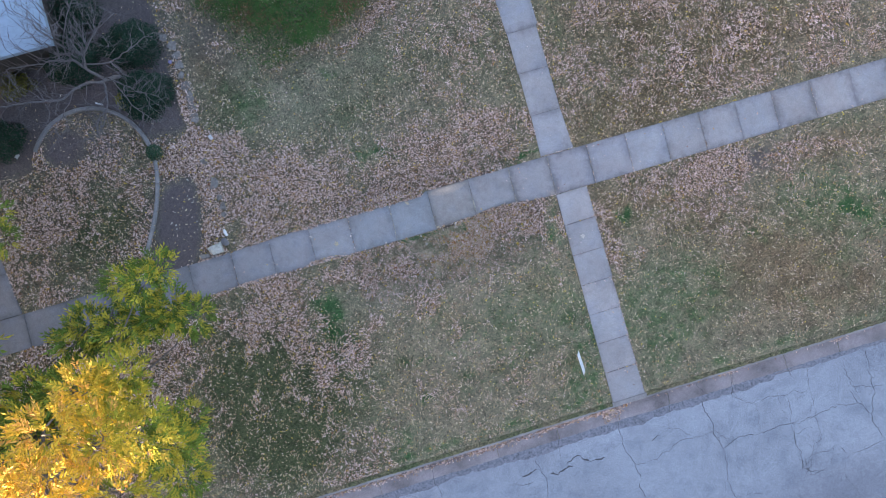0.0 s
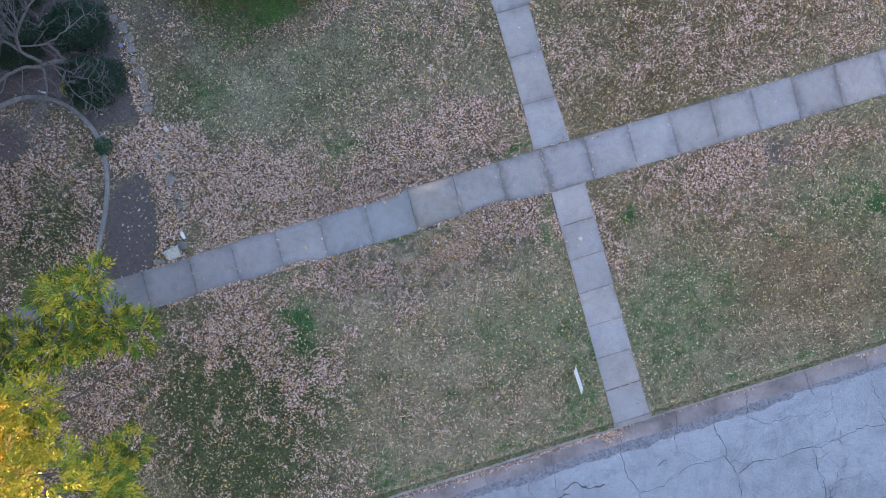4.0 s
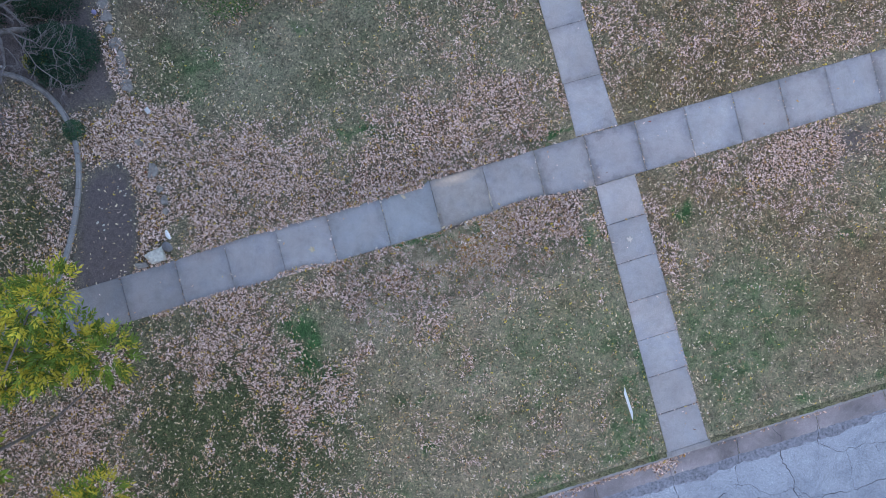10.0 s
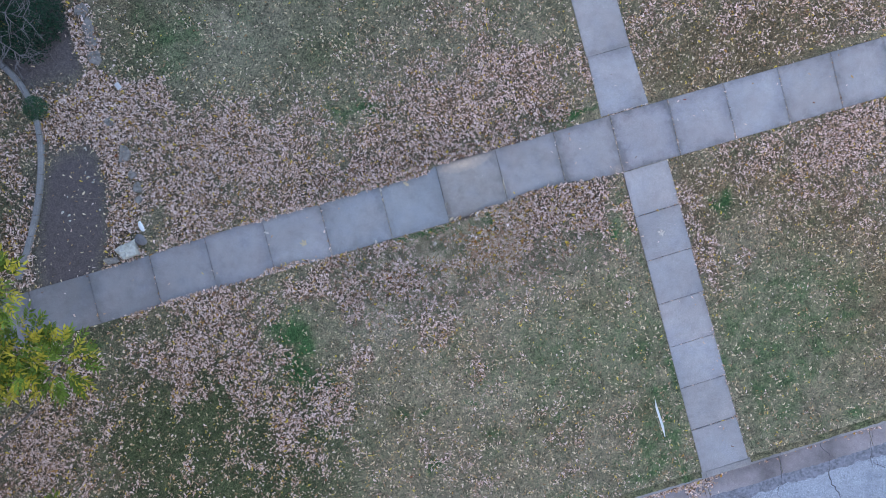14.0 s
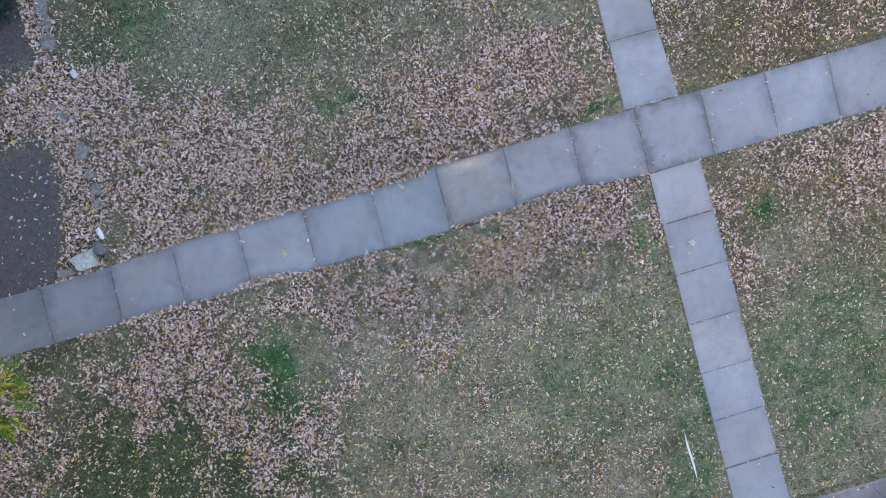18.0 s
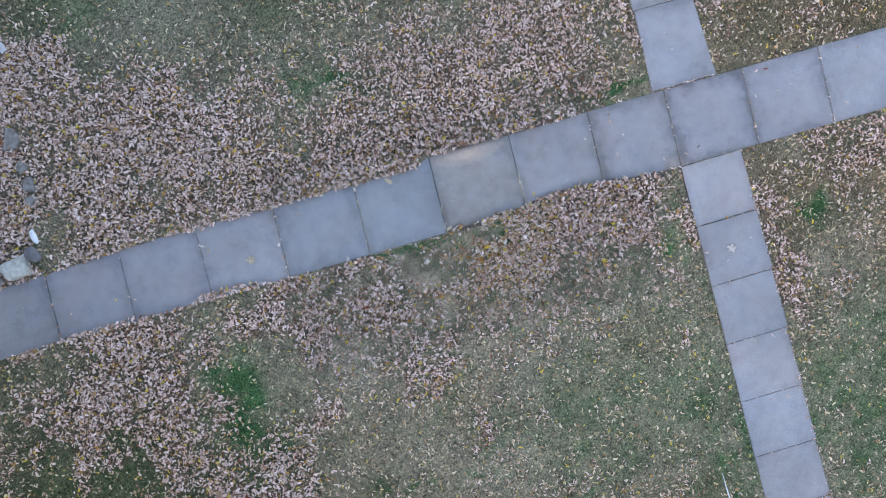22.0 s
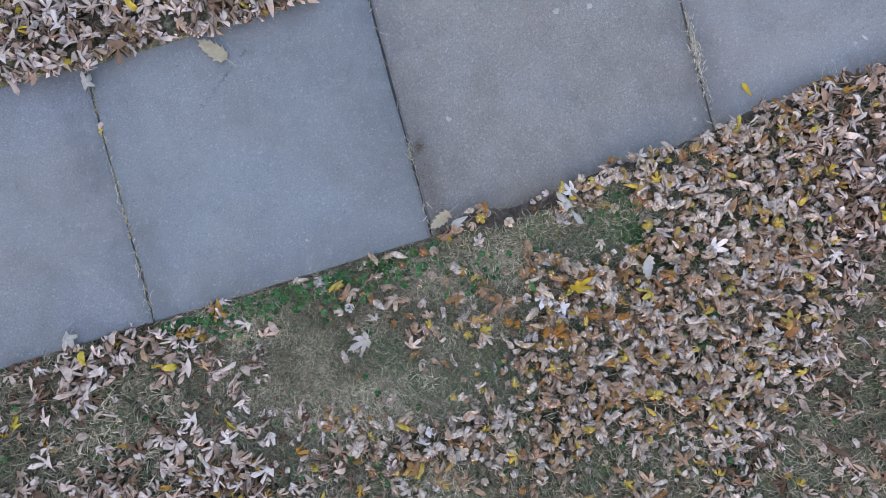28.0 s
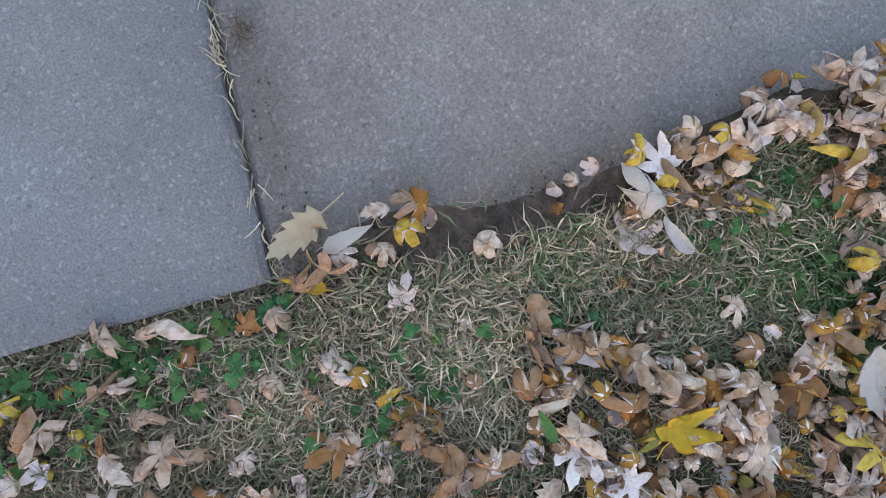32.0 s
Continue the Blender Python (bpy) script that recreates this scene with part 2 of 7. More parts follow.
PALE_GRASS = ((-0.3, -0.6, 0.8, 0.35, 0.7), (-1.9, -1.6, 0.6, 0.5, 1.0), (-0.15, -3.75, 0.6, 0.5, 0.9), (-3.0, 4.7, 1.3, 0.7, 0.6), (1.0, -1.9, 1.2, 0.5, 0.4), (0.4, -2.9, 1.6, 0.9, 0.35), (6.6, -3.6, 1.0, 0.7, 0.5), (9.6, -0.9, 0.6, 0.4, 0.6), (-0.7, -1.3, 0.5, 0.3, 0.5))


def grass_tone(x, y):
    """What the dormant grass is like from place to place: pale straw, reddish dead, or dark with the ash tree's shade
    painted in.
    """
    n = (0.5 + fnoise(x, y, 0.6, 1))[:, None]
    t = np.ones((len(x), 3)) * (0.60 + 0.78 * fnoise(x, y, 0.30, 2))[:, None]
    for patch, col in ((PALE_GRASS, (1.28, 1.30, 1.38)), (RED_GRASS, (0.82, 0.66, 0.58)), (DARK_SHADED_GRASS, (0.25, 0.37, 0.23))):
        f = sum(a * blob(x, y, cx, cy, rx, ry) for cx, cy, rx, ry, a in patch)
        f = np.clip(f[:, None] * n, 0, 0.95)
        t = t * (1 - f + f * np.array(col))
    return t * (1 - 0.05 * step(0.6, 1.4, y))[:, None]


def green_tint(x, y, g):
    """Tired yellow-green where it is thin, deep green in the tufts."""
    k = step(0.35, 1.0, g)[:, None]
    c = np.array([0.118, 0.158, 0.083]) * (1 - k) + np.array([0.045, 0.108, 0.042]) * k
    # grass_tone brings its darkening along, the painted tree shade included
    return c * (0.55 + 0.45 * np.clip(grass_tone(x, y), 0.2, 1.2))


# small drifts on the street side: centre, reach, thickness
DRIFTS_WALK = ((-1.55, -0.35, 0.6, 0.32, 0.72), (-0.35, -0.92, 0.6, 0.25, 0.75), (-0.8, -1.0, 1.6, 0.35, 0.55), (-1.3, -0.5, 1.2, 0.25, 0.5), (-2.9, -0.35, 0.7, 0.25, 0.6), (-2.7, -1.1, 0.4, 0.55, 0.48), (-0.7, -1.9, 1.0, 0.35, 0.27), (3.2, -2.0, 0.4, 0.7, 0.36), (-3.5, -3.2, 0.8, 1.1, 0.55), (-1.4, -4.4, 1.3, 0.6, 0.30), (0.7, -4.1, 0.7, 0.3, 0.30), (1.8, -4.9, 1.2, 0.7, 0.24), (0.3, -5.3, 2.0, 0.5, 0.24), (-0.4, -2.7, 0.25, 0.3, 0.36), (1.5, -1.9, 0.5, 0.3, 0.2))
DRIFTS_LAWN = ((-0.9, -1.8, 0.9, 0.35, 0.42), (-2.7, -2.2, 0.35, 0.6, 0.5), (-0.5, -2.95, 0.25, 0.35, 0.42), (3.05, -2.3, 0.35, 0.5, 0.42), (0.7, -1.75, 0.8, 0.3, 0.4),
               (1.35, -4.7, 0.6, 0.25, 0.42), (0.4, -4.2, 0.5, 0.25, 0.36), (-0.9, -4.6, 0.7, 0.35, 0.42), (-3.2, -3.9, 0.5, 0.5, 0.5), (-2.0, -0.9, 0.9, 0.35, 0.55), (-0.7, -1.35, 0.9, 0.22, 0.5))


def leaves(x, y):
    """How thick the fallen leaves lie, 0 to 1: soft zones broken up into ragged drifts."""
    wx, wy = x + 0.75 * (vnoise(x, y, 0.5, 1) - 0.5) + 0.5 * (vnoise(x, y, 1.3, 4) - 0.5), y + 0.75 * (vnoise(x, y, 0.5, 5) - 0.5) + 0.5 * (vnoise(x, y, 1.3, 6) - 0.5)
    n = 0.40 * fnoise(x, y, 0.75, 8) + 0.33 * fnoise(x, y, 0.3, 2) + 0.27 * vnoise(x, y, 0.11, 6)
    north = y > 0.6
    west = x < 4.1
    # house side, west of the crossing
    a = 0.47 + 0.45 * step(3.6, 2.2, wy + 0.42 * np.minimum(wx + 1.6, 0))
    a = a + 0.16 * step(-1.8, 0.4, wx) * step(2.0, 2.8, wy)
    a = a - 0.62 * blob(wx, wy, -3.6, 5.0, 1.9, 1.2, -14) - 0.45 * blob(wx, wy, -1.0, 5.4, 1.9, 0.9) - 0.48 * blob(wx, wy, -1.15, 2.68, 0.9, 0.45) - 0.3 * blob(wx, wy, 0.6, 3.4, 0.7, 0.4)
    a = a - 0.55 * blob(wx, y, 2.9, 1.3, 0.7, 0.16) - 0.35 * blob(wx, y, 0.8, 1.45, 0.8, 0.16) - 0.32 * blob(wx, wy, 3.0, 1.75, 0.9, 0.4) - 0.12 * blob(wx, wy, 1.6, 3.2, 2.0, 1.2) - 0.30 * blob(wx, wy, 3.3, 4.6, 0.5, 1.6)
    a = a - 0.5 * blob(wx, wy, -4.9, 7.2, 0.9, 1.6) - 0.35 * blob(wx, wy, -2.6, 6.4, 1.6, 0.35) + 0.45 * blob(x, wy, -6.0, 5.4, 0.35, 1.6) + 0.5 * blob(wx, wy, -6.1, 4.5, 0.7, 0.9) - 0.24 * step(-6.9, -7.6, x) - 0.2 * blob(wx, wy, -9.2, 2.6, 0.6, 0.9)
    a = a + 0.5 * np.exp(-((np.hypot((wx + 2.05) / 3.1, (wy - 8.75) / 2.85) - 0.96) / 0.10) ** 2)
    # house side, east
    b = 0.66 - 0.42 * blob(wx, wy, 5.3, 1.6, 1.1, 0.6) - 0.2 * blob(wx, wy, 7.6, 1.6, 1.6, 0.4) - 0.5 * blob(wx, wy, 4.95, 4.9, 0.45, 1.4) - 0.28 * step(5.0, 8.0, wy) - 0.55 * np.exp(-((y - 1.28) / 0.1) ** 2)
    # street side, west
    c = 0.24 + 0.74 * step(-1.5, -0.75, wy - 0.06 * (wx - 1)) * step(-0.25, 0.45, wx)
    c = np.maximum(c, 0.86 * step(-2.6, -4.7, wx + 0.2 * wy + 0.35) * (1 - 0.3 * step(3.5, 5.0, -wy)) - 0.42 * blob(wx, y, -7.3, -0.2, 1.2, 0.25))
    for cx, cy, rx, ry, v in DRIFTS_WALK + DRIFTS_LAWN:
        c = np.maximum(c, 0.22 + v * blob(wx, wy, cx, cy, rx, ry) * 1.1)
    # slanting rows of gaps where the mower has gone
    along, across = (x + y) * 0.707, (y - x) * 0.707
    rows = step(0.40, 0.72, 0.6 * vnoise(across, along * 0.42, 0.15, 7) + 0.4 * vnoise(x, y, 0.3, 4)) * np.clip(1.1 * blob(x, y, -6.8, -2.4, 1.7, 1.5) + 0.8 * blob(x, y, -5.6, -4.6, 2.0, 1.2), 0, 1)
    c = c + 0.22 * blob(x, y, -5.3, -1.3, 1.3, 0.9) - 0.55 * rows - 0.52 * blob(wx, wy, -6.6, -2.7, 1.25, 1.0) - 0.2 * blob(wx, wy, -7.0, -1.9, 0.7, 0.8) - 0.6 * blob(wx, wy, -3.62, -1.85, 0.45, 0.8) - 0.5 * blob(x, y, -0.5, -0.3, 0.42, 0.26) - 0.4 * blob(x, y, -0.1, -0.6, 0.16, 0.08)
    c = c - 0.8 * blob(x, y, 0.74, -0.18, 0.24, 0.13) - 0.6 * blob(x, y, 0.36, -0.08, 0.27, 0.12) - 0.45 * blob(wx, wy, 1.9, -1.25, 0.5, 0.16) - 0.6 * blob(x, y, 0.15, -0.2, 0.22, 0.14) - 0.5 * blob(x, y, 0.38, -0.04, 0.2, 0.07) - 0.8 * blob(wx, wy, 3.5, -0.8, 0.2, 0.9) - 0.38 * blob(wx, wy, -6.0, -4.8, 1.4, 1.2)
    # street side, east
    e = 0.28 + 0.40 * step(-1.9, -0.9, wy - 0.10 * (wx - 5)) * (1 - step(7.6, 9.2, wx)) + 0.34 * blob(wx, wy, 7.6, -1.8, 1.8, 0.9) + 0.75 * blob(wx, wy, 8.7, -0.7, 0.75, 0.7) + 0.45 * blob(wx, wy, 11.5, -0.9, 1.6, 0.4)
    e = np.maximum(e, 0.22 + 0.5 * blob(wx, wy, 4.95, -1.9, 0.3, 1.0) + 0.22 * blob(wx, wy, 9.6, -2.6, 2.2, 0.8))
    e = e - 0.4 * blob(wx, wy, 5.75, -1.0, 0.35, 0.2) - 0.35 * step(0.5, 0.9, bare(x, y)) - 0.10 * step(-2.6, -3.6, y)
    d = np.where(north, np.where(west, a, b), np.where(west, c, e))
    scatter_few = 0.066 + 0.09 * step(0.12, 0.4, d) + 0.22 * step(0.50, 0.80, fnoise(x, y, 0.5, 3))
    d = np.maximum(0.94 * step(0.02, 1.25, d - 0.30 * step(0.52, 0.72, fnoise(x, y, 0.85, 5)) + 1.35 * (n - 0.5)), scatter_few)
    d = d * (1 - 0.93 * step(0.45, 0.8, bare(x, y)) * (x < -5.5))
    d = np.where(on_walk(x, y), 0, d)
    # crept onto the main walk's edges
    d = np.where((y >= 0) & (y < low_cover(x)) & (x > -7) & (x < 3.6), 0.8 - 0.74 * blob(x, y * 0, 0.33, 0, 0.26), d)
    d = np.where((y <= walk_hi(x)) & (y > walk_hi(x) - high_cover(x)) & (x > -7) & (x < 2.2), 0.85 * (1 - 0.75 * blob(x, y, 0.6, 1.15, 0.5, 0.3)), d)
    return np.clip(d, 0, 1)


def lawn_z(x, y):
    z = -0.028 + 0.014 * (fnoise(x, y, 0.7, 5) - 0.5) + 0.006 * (vnoise(x, y, 0.09, 6) - 0.5)
    inside = on_walk(x, y, -0.09)
    z = np.where(inside, -0.07, z)
    lo = (y > -0.25) & (y < low_cover(x) + 0.12) & (x > 0.015) & (x < 3.6)
    berm = 0.002 + np.where(x < 1.262, -0.013, np.where(x < 2.51, -0.010, -0.004)) - 0.14 * np.maximum(-y - 0.02, 0) - 0.16 * np.maximum(y - low_cover(x) + 0.03, 0) + 0.007 * (fnoise(x, y, 0.10, 9) - 0.5)
    z = np.where(lo, np.maximum(z, berm), z)
    hi = (y > walk_hi(x) - high_cover(x)) & (y < 1.3) & (x > -5) & (x < 2.3)
    z = np.where(hi, np.maximum(z, 0.004), z)
    return z + 0.008 * step(1.4, 6, y)


# ---------------------------------------------------------------- materials
def material(name, rough=0.9, metal=0.0):
    m = bpy.data.materials.new(name)
    m.use_nodes = True
    nt = m.node_tree
    b = nt.nodes["Principled BSDF"]
    b.inputs["Roughness"].default_value, b.inputs["Metallic"].default_value = rough, metal
    b.inputs["Specular IOR Level"].default_value = 0.3
    return m, nt, b


def nd(nt, kind, **kw):
    n = nt.nodes.new(kind)
    for key, v in kw.items():
        n.inputs[key].default_value = v
    return n


def noise_node(nt, scale, detail=4.0, rough=0.55, vec=None):
    n = nd(nt, "ShaderNodeTexNoise", Scale=scale, Detail=detail, Roughness=rough)
    if vec is not None:
        nt.links.new(vec, n.inputs["Vector"])
    return n


def ramp(nt, fac, stops, smooth=False):
    r = nt.nodes.new("ShaderNodeValToRGB")
    els = r.color_ramp.elements
    while len(els) < len(stops):
        els.new(0.5)
    for e, (p, c) in zip(els, stops):
        e.position = p
        e.color = (*c, 1) if len(c) == 3 else c
    if smooth:
        r.color_ramp.interpolation = "EASE"
    nt.links.new(fac, r.inputs["Fac"])
    return r


def mixc(nt, fac, a, b, mode="MIX"):
    m = nt.nodes.new("ShaderNodeMix")
    m.data_type, m.blend_type = "RGBA", mode
    for sock, v in ((m.inputs[0], fac), (m.inputs[6], a), (m.inputs[7], b)):
        if isinstance(v, bpy.types.NodeSocket):
            nt.links.new(v, sock)
        elif isinstance(v, tuple):
            sock.default_value = (*v, 1)
        else:
            sock.default_value = v
    return m.outputs[2]


def bump(nt, b, height, strength, dist=0.01):
    n = nd(nt, "ShaderNodeBump", Strength=strength, Distance=dist)
    nt.links.new(height, n.inputs["Height"])
    nt.links.new(n.outputs["Normal"], b.inputs["Normal"])


def coords(nt):
    return nt.nodes.new("ShaderNodeNewGeometry").outputs["Position"]


# dirt washed onto the main walk: centre, reach, colour, strength
STAINS = (((0.62, 1.06), (0.60, 0.16), (0.46, 0.37, 0.30), 0.95), ((0.75, 1.19), (0.7, 0.06), (0.13, 0.105, 0.09), 0.8), ((0.45, 0.02), (0.55, 0.12), (0.15, 0.125, 0.11), 0.7), ((0.05, 0.25), (0.07, 0.3), (0.15, 0.13, 0.12), 0.6),
          ((3.62, 0.06), (0.18, 0.14), (0.36, 0.29, 0.25), 0.6), ((1.32, 0.05), (0.1, 0.12), (0.36, 0.29, 0.25), 0.55), ((2.2, 0.12), (0.6, 0.15), (0.16, 0.14, 0.13), 0.45), ((-3.6, 0.1), (0.5, 0.16), (0.16, 0.145, 0.14), 0.4))


def stain(nt, pos, c, centre, reach, colour, amount):
    """A soft, noise-edged stain of its own shape on a surface."""
    sub = nt.nodes.new("ShaderNodeVectorMath")
    sub.operation = "SUBTRACT"
    sub.inputs[1].default_value = (*centre, 0)
    nt.links.new(pos, sub.inputs[0])
    div = nt.nodes.new("ShaderNodeVectorMath")
    div.operation = "DIVIDE"
    div.inputs[1].default_value = (*reach, 1)
    nt.links.new(sub.outputs[0], div.inputs[0])
    ln = nt.nodes.new("ShaderNodeVectorMath")
    ln.operation = "LENGTH"
    nt.links.new(div.outputs[0], ln.inputs[0])
    wob = noise_node(nt, 9.0, 5, 0.65, pos)
    ad = nt.nodes.new("ShaderNodeMath")
    ad.operation = "MULTIPLY_ADD"
    nt.links.new(wob.outputs["Fac"], ad.inputs[0])
    ad.inputs[1].default_value = 1.1
    nt.links.new(ln.outputs["Value"], ad.inputs[2])
    hf = nt.nodes.new("ShaderNodeMath")
    hf.operation = "MULTIPLY"
    hf.inputs[1].default_value = 0.5
    nt.links.new(ad.outputs[0], hf.inputs[0])
    f = ramp(nt, hf.outputs[0], [(0.36, (amount,) * 3), (0.56, (amount * 0.45,) * 3), (0.80, (0, 0, 0))], True)
    return mixc(nt, f.outputs["Color"], c, colour)


def concrete(name, base, vary=0.12, speck=1.0, rim=0.0):
    m, nt, b = material(name, 0.88)
    pos = coords(nt)
    rnd = nt.nodes.new("ShaderNodeObjectInfo").outputs["Color"]
    big = noise_node(nt, 0.9, 5, 0.6, pos)
    mid = noise_node(nt, 6.0, 5, 0.6, pos)
    fine = noise_node(nt, 260.0, 3, 0.6, pos)
    grit = nd(nt, "ShaderNodeTexVoronoi", Scale=190.0)
    nt.links.new(pos, grit.inputs["Vector"])
    d = tuple(v * (1 - vary * 1.5) for v in base)
    l = tuple(v * (1 + vary) for v in base)
    c = ramp(nt, big.outputs["Fac"], [(0.30, d), (0.52, base), (0.72, l)]).outputs["Color"]
    c = mixc(nt, 1.0, c, rnd, "MULTIPLY")
    c = mixc(nt, 0.55, c, ramp(nt, mid.outputs["Fac"], [(0.32, (0.80, 0.79, 0.78)), (0.5, (1, 1, 1)), (0.7, (1.08, 1.08, 1.08))]).outputs["Color"], "MULTIPLY")
    if rim:
        tc = nt.nodes.new("ShaderNodeTexCoord").outputs["Object"]
        wob = noise_node(nt, 3.2, 4, 0.6, pos)
        ab = nt.nodes.new("ShaderNodeVectorMath")
        ab.operation = "ABSOLUTE"
        nt.links.new(tc, ab.inputs[0])
        sx = nt.nodes.new("ShaderNodeSeparateXYZ")
        nt.links.new(ab.outputs[0], sx.inputs[0])
        mx = nt.nodes.new("ShaderNodeMath")
        mx.operation = "MAXIMUM"
        nt.links.new(sx.outputs[0], mx.inputs[0])
        nt.links.new(sx.outputs[1], mx.inputs[1])
        ad = nt.nodes.new("ShaderNodeMath")
        ad.operation = "MULTIPLY_ADD"
        nt.links.new(wob.outputs["Fac"], ad.inputs[0])
        ad.inputs[1].default_value = 0.42
        nt.links.new(mx.outputs[0], ad.inputs[2])
        info = nt.nodes.new("ShaderNodeObjectInfo").outputs["Alpha"]
        rs_ = nt.nodes.new("ShaderNodeMath")
        rs_.operation = "MULTIPLY"
        rs_.inputs[1].default_value = rim
        nt.links.new(info, rs_.inputs[0])
        c = mixc(nt, rs_.outputs[0], c, ramp(nt, ad.outputs[0], [(0.54, (1.06, 1.06, 1.06)), (0.70, (0.90, 0.89, 0.895)), (0.82, (0.60, 0.585, 0.595))], True).outputs["Color"], "MULTIPLY")
        hue = noise_node(nt, 1.7, 4, 0.6, pos)
        c = mixc(nt, 0.8, c, ramp(nt, hue.outputs["Fac"], [(0.33, (1.035, 0.985, 0.965)), (0.5, (1, 1, 1)), (0.66, (0.945, 0.985, 1.05))]).outputs["Color"], "MULTIPLY")
        for st in STAINS:
            c = stain(nt, pos, c, *st)
    sp = ramp(nt, grit.outputs["Color"], [(0.0, (0.66, 0.65, 0.64)), (0.18, (0.95, 0.95, 0.95)), (0.75, (1.02, 1.02, 1.02)), (0.93, (1.42, 1.42, 1.40))]).outputs["Color"]
    c = mixc(nt, 0.95 * speck, c, sp, "MULTIPLY")
    c = mixc(nt, 0.85 * speck, c, ramp(nt, fine.outputs["Fac"], [(0.35, (0.72, 0.72, 0.72)), (0.5, (1, 1, 1)), (0.68, (1.25, 1.25, 1.25))]).outputs["Color"], "MULTIPLY")
    nt.links.new(c, b.inputs["Base Color"])
    h = nt.nodes.new("ShaderNodeMath")
    h.operation = "ADD"
    nt.links.new(fine.outputs["Fac"], h.inputs[0])
    nt.links.new(grit.outputs["Distance"], h.inputs[1])
    bump(nt, b, h.outputs[0], 0.35, 0.002)
    return m


M_SLAB = concrete("walk_concrete", (0.288, 0.283, 0.293), rim=0.5)
M_KERB = concrete("kerb_concrete", (0.24, 0.235, 0.24), 0.25)
M_GUTTER = concrete("gutter_concrete", (0.245, 0.220, 0.228), 0.3)
M_EDGING = concrete("edging_concrete", (0.235, 0.23, 0.235), 0.2)


def asphalt():
    m, nt, b = material("asphalt", 0.85)
    pos = coords(nt)
    big = noise_node(nt, 0.35, 4, 0.6, pos)
    mid = noise_node(nt, 2.5, 5, 0.65, pos)
    lump = noise_node(nt, 42.0, 4, 0.75, pos)
    agg = nd(nt, "ShaderNodeTexVoronoi", Scale=75.0)
    nt.links.new(pos, agg.inputs["Vector"])
    c = ramp(nt, big.outputs["Fac"], [(0.30, (0.226, 0.250, 0.294)), (0.5, (0.264, 0.295, 0.344)), (0.70, (0.302, 0.336, 0.388))]).outputs["Color"]
    c = mixc(nt, 0.7, c, ramp(nt, mid.outputs["Fac"], [(0.3, (0.72, 0.72, 0.74)), (0.5, (1, 1, 1)), (0.7, (1.1, 1.1, 1.1))]).outputs["Color"], "MULTIPLY")
    c = stain(nt, pos, c, (10.0, -11.2), (7.0, 1.6), (0.155, 0.165, 0.20), 0.65)
    c = mixc(nt, 0.8, c, ramp(nt, lump.outputs["Fac"], [(0.36, (0.62, 0.62, 0.63)), (0.5, (1, 1, 1)), (0.63, (1.32, 1.32, 1.3))]).outputs["Color"], "MULTIPLY")
    c = mixc(nt, 0.8, c, ramp(nt, agg.outputs["Color"], [(0.0, (0.45, 0.45, 0.46)), (0.35, (0.9, 0.9, 0.9)), (0.8, (1.15, 1.15, 1.15)), (0.95, (1.7, 1.7, 1.7))]).outputs["Color"], "MULTIPLY")
    nt.links.new(c, b.inputs["Base Color"])
    bump(nt, b, agg.outputs["Distance"], 0.5, 0.006)
    return m


M_ROAD = asphalt()


def plain(name, col, rough=0.9, vary=0.25, scale=8.0, metal=0.0, spec=0.3):
    m, nt, b = material(name, rough, metal)
    b.inputs["Specular IOR Level"].default_value = spec
    n = noise_node(nt, scale, 5, 0.6, coords(nt))
    c = ramp(nt, n.outputs["Fac"], [(0.3, tuple(v * (1 - vary) for v in col)), (0.5, col), (0.72, tuple(min(1, v * (1 + vary)) for v in col))])
    nt.links.new(c.outputs["Color"], b.inputs["Base Color"])
    bump(nt, b, n.outputs["Fac"], 0.3, 0.01)
    return m


def lawn_material():
    m, nt, b = material("turf", 0.95)
    b.inputs["Specular IOR Level"].default_value = 0.08
    pos = coords(nt)
    at = nt.nodes.new("ShaderNodeAttribute")
    at.attribute_name = "tint"
    fine = noise_node(nt, 34.0, 6, 0.72, pos)
    mid = noise_node(nt, 13.0, 4, 0.7, pos)
    rough = nt.nodes.new("ShaderNodeMath")
    rough.operation = "MULTIPLY"
    rough.inputs[1].default_value = 0.72
    nt.links.new(at.outputs["Alpha"], rough.inputs[0])
    c = mixc(nt, rough.outputs[0], at.outputs["Color"], ramp(nt, fine.outputs["Fac"], [(0.37, (0.12, 0.12, 0.105)), (0.5, (1, 1, 1)), (0.62, (2.25, 2.15, 2.0))]).outputs["Color"], "MULTIPLY")
    c = mixc(nt, rough.outputs[0], c, ramp(nt, mid.outputs["Fac"], [(0.32, (0.22, 0.24, 0.21)), (0.5, (1, 1, 1)), (0.68, (1.65, 1.58, 1.48))]).outputs["Color"], "MULTIPLY")
    nt.links.new(c, b.inputs["Base Color"])
    bump(nt, b, fine.outputs["Fac"], 0.8, 0.02)
    return m


M_TURF = lawn_material()


def tinted(name, rough=0.8, vary=0.35, trans=0.0):
    """Colour from the mesh's 'tint', varied from piece to piece."""
    m, nt, b = material(name, rough)
    b.inputs["Specular IOR Level"].default_value = 0.12
    at = nt.nodes.new("ShaderNodeAttribute")
    at.attribute_name = "tint"
    rnd = nt.nodes.new("ShaderNodeNewGeometry").outputs["Random Per Island"]
    c = mixc(nt, 1.0, at.outputs["Color"], ramp(nt, rnd, [(0.0, (1 - vary,) * 3), (1.0, (1 + vary,) * 3)]).outputs["Color"], "MULTIPLY")
    nt.links.new(c, b.inputs["Base Color"])
    return m


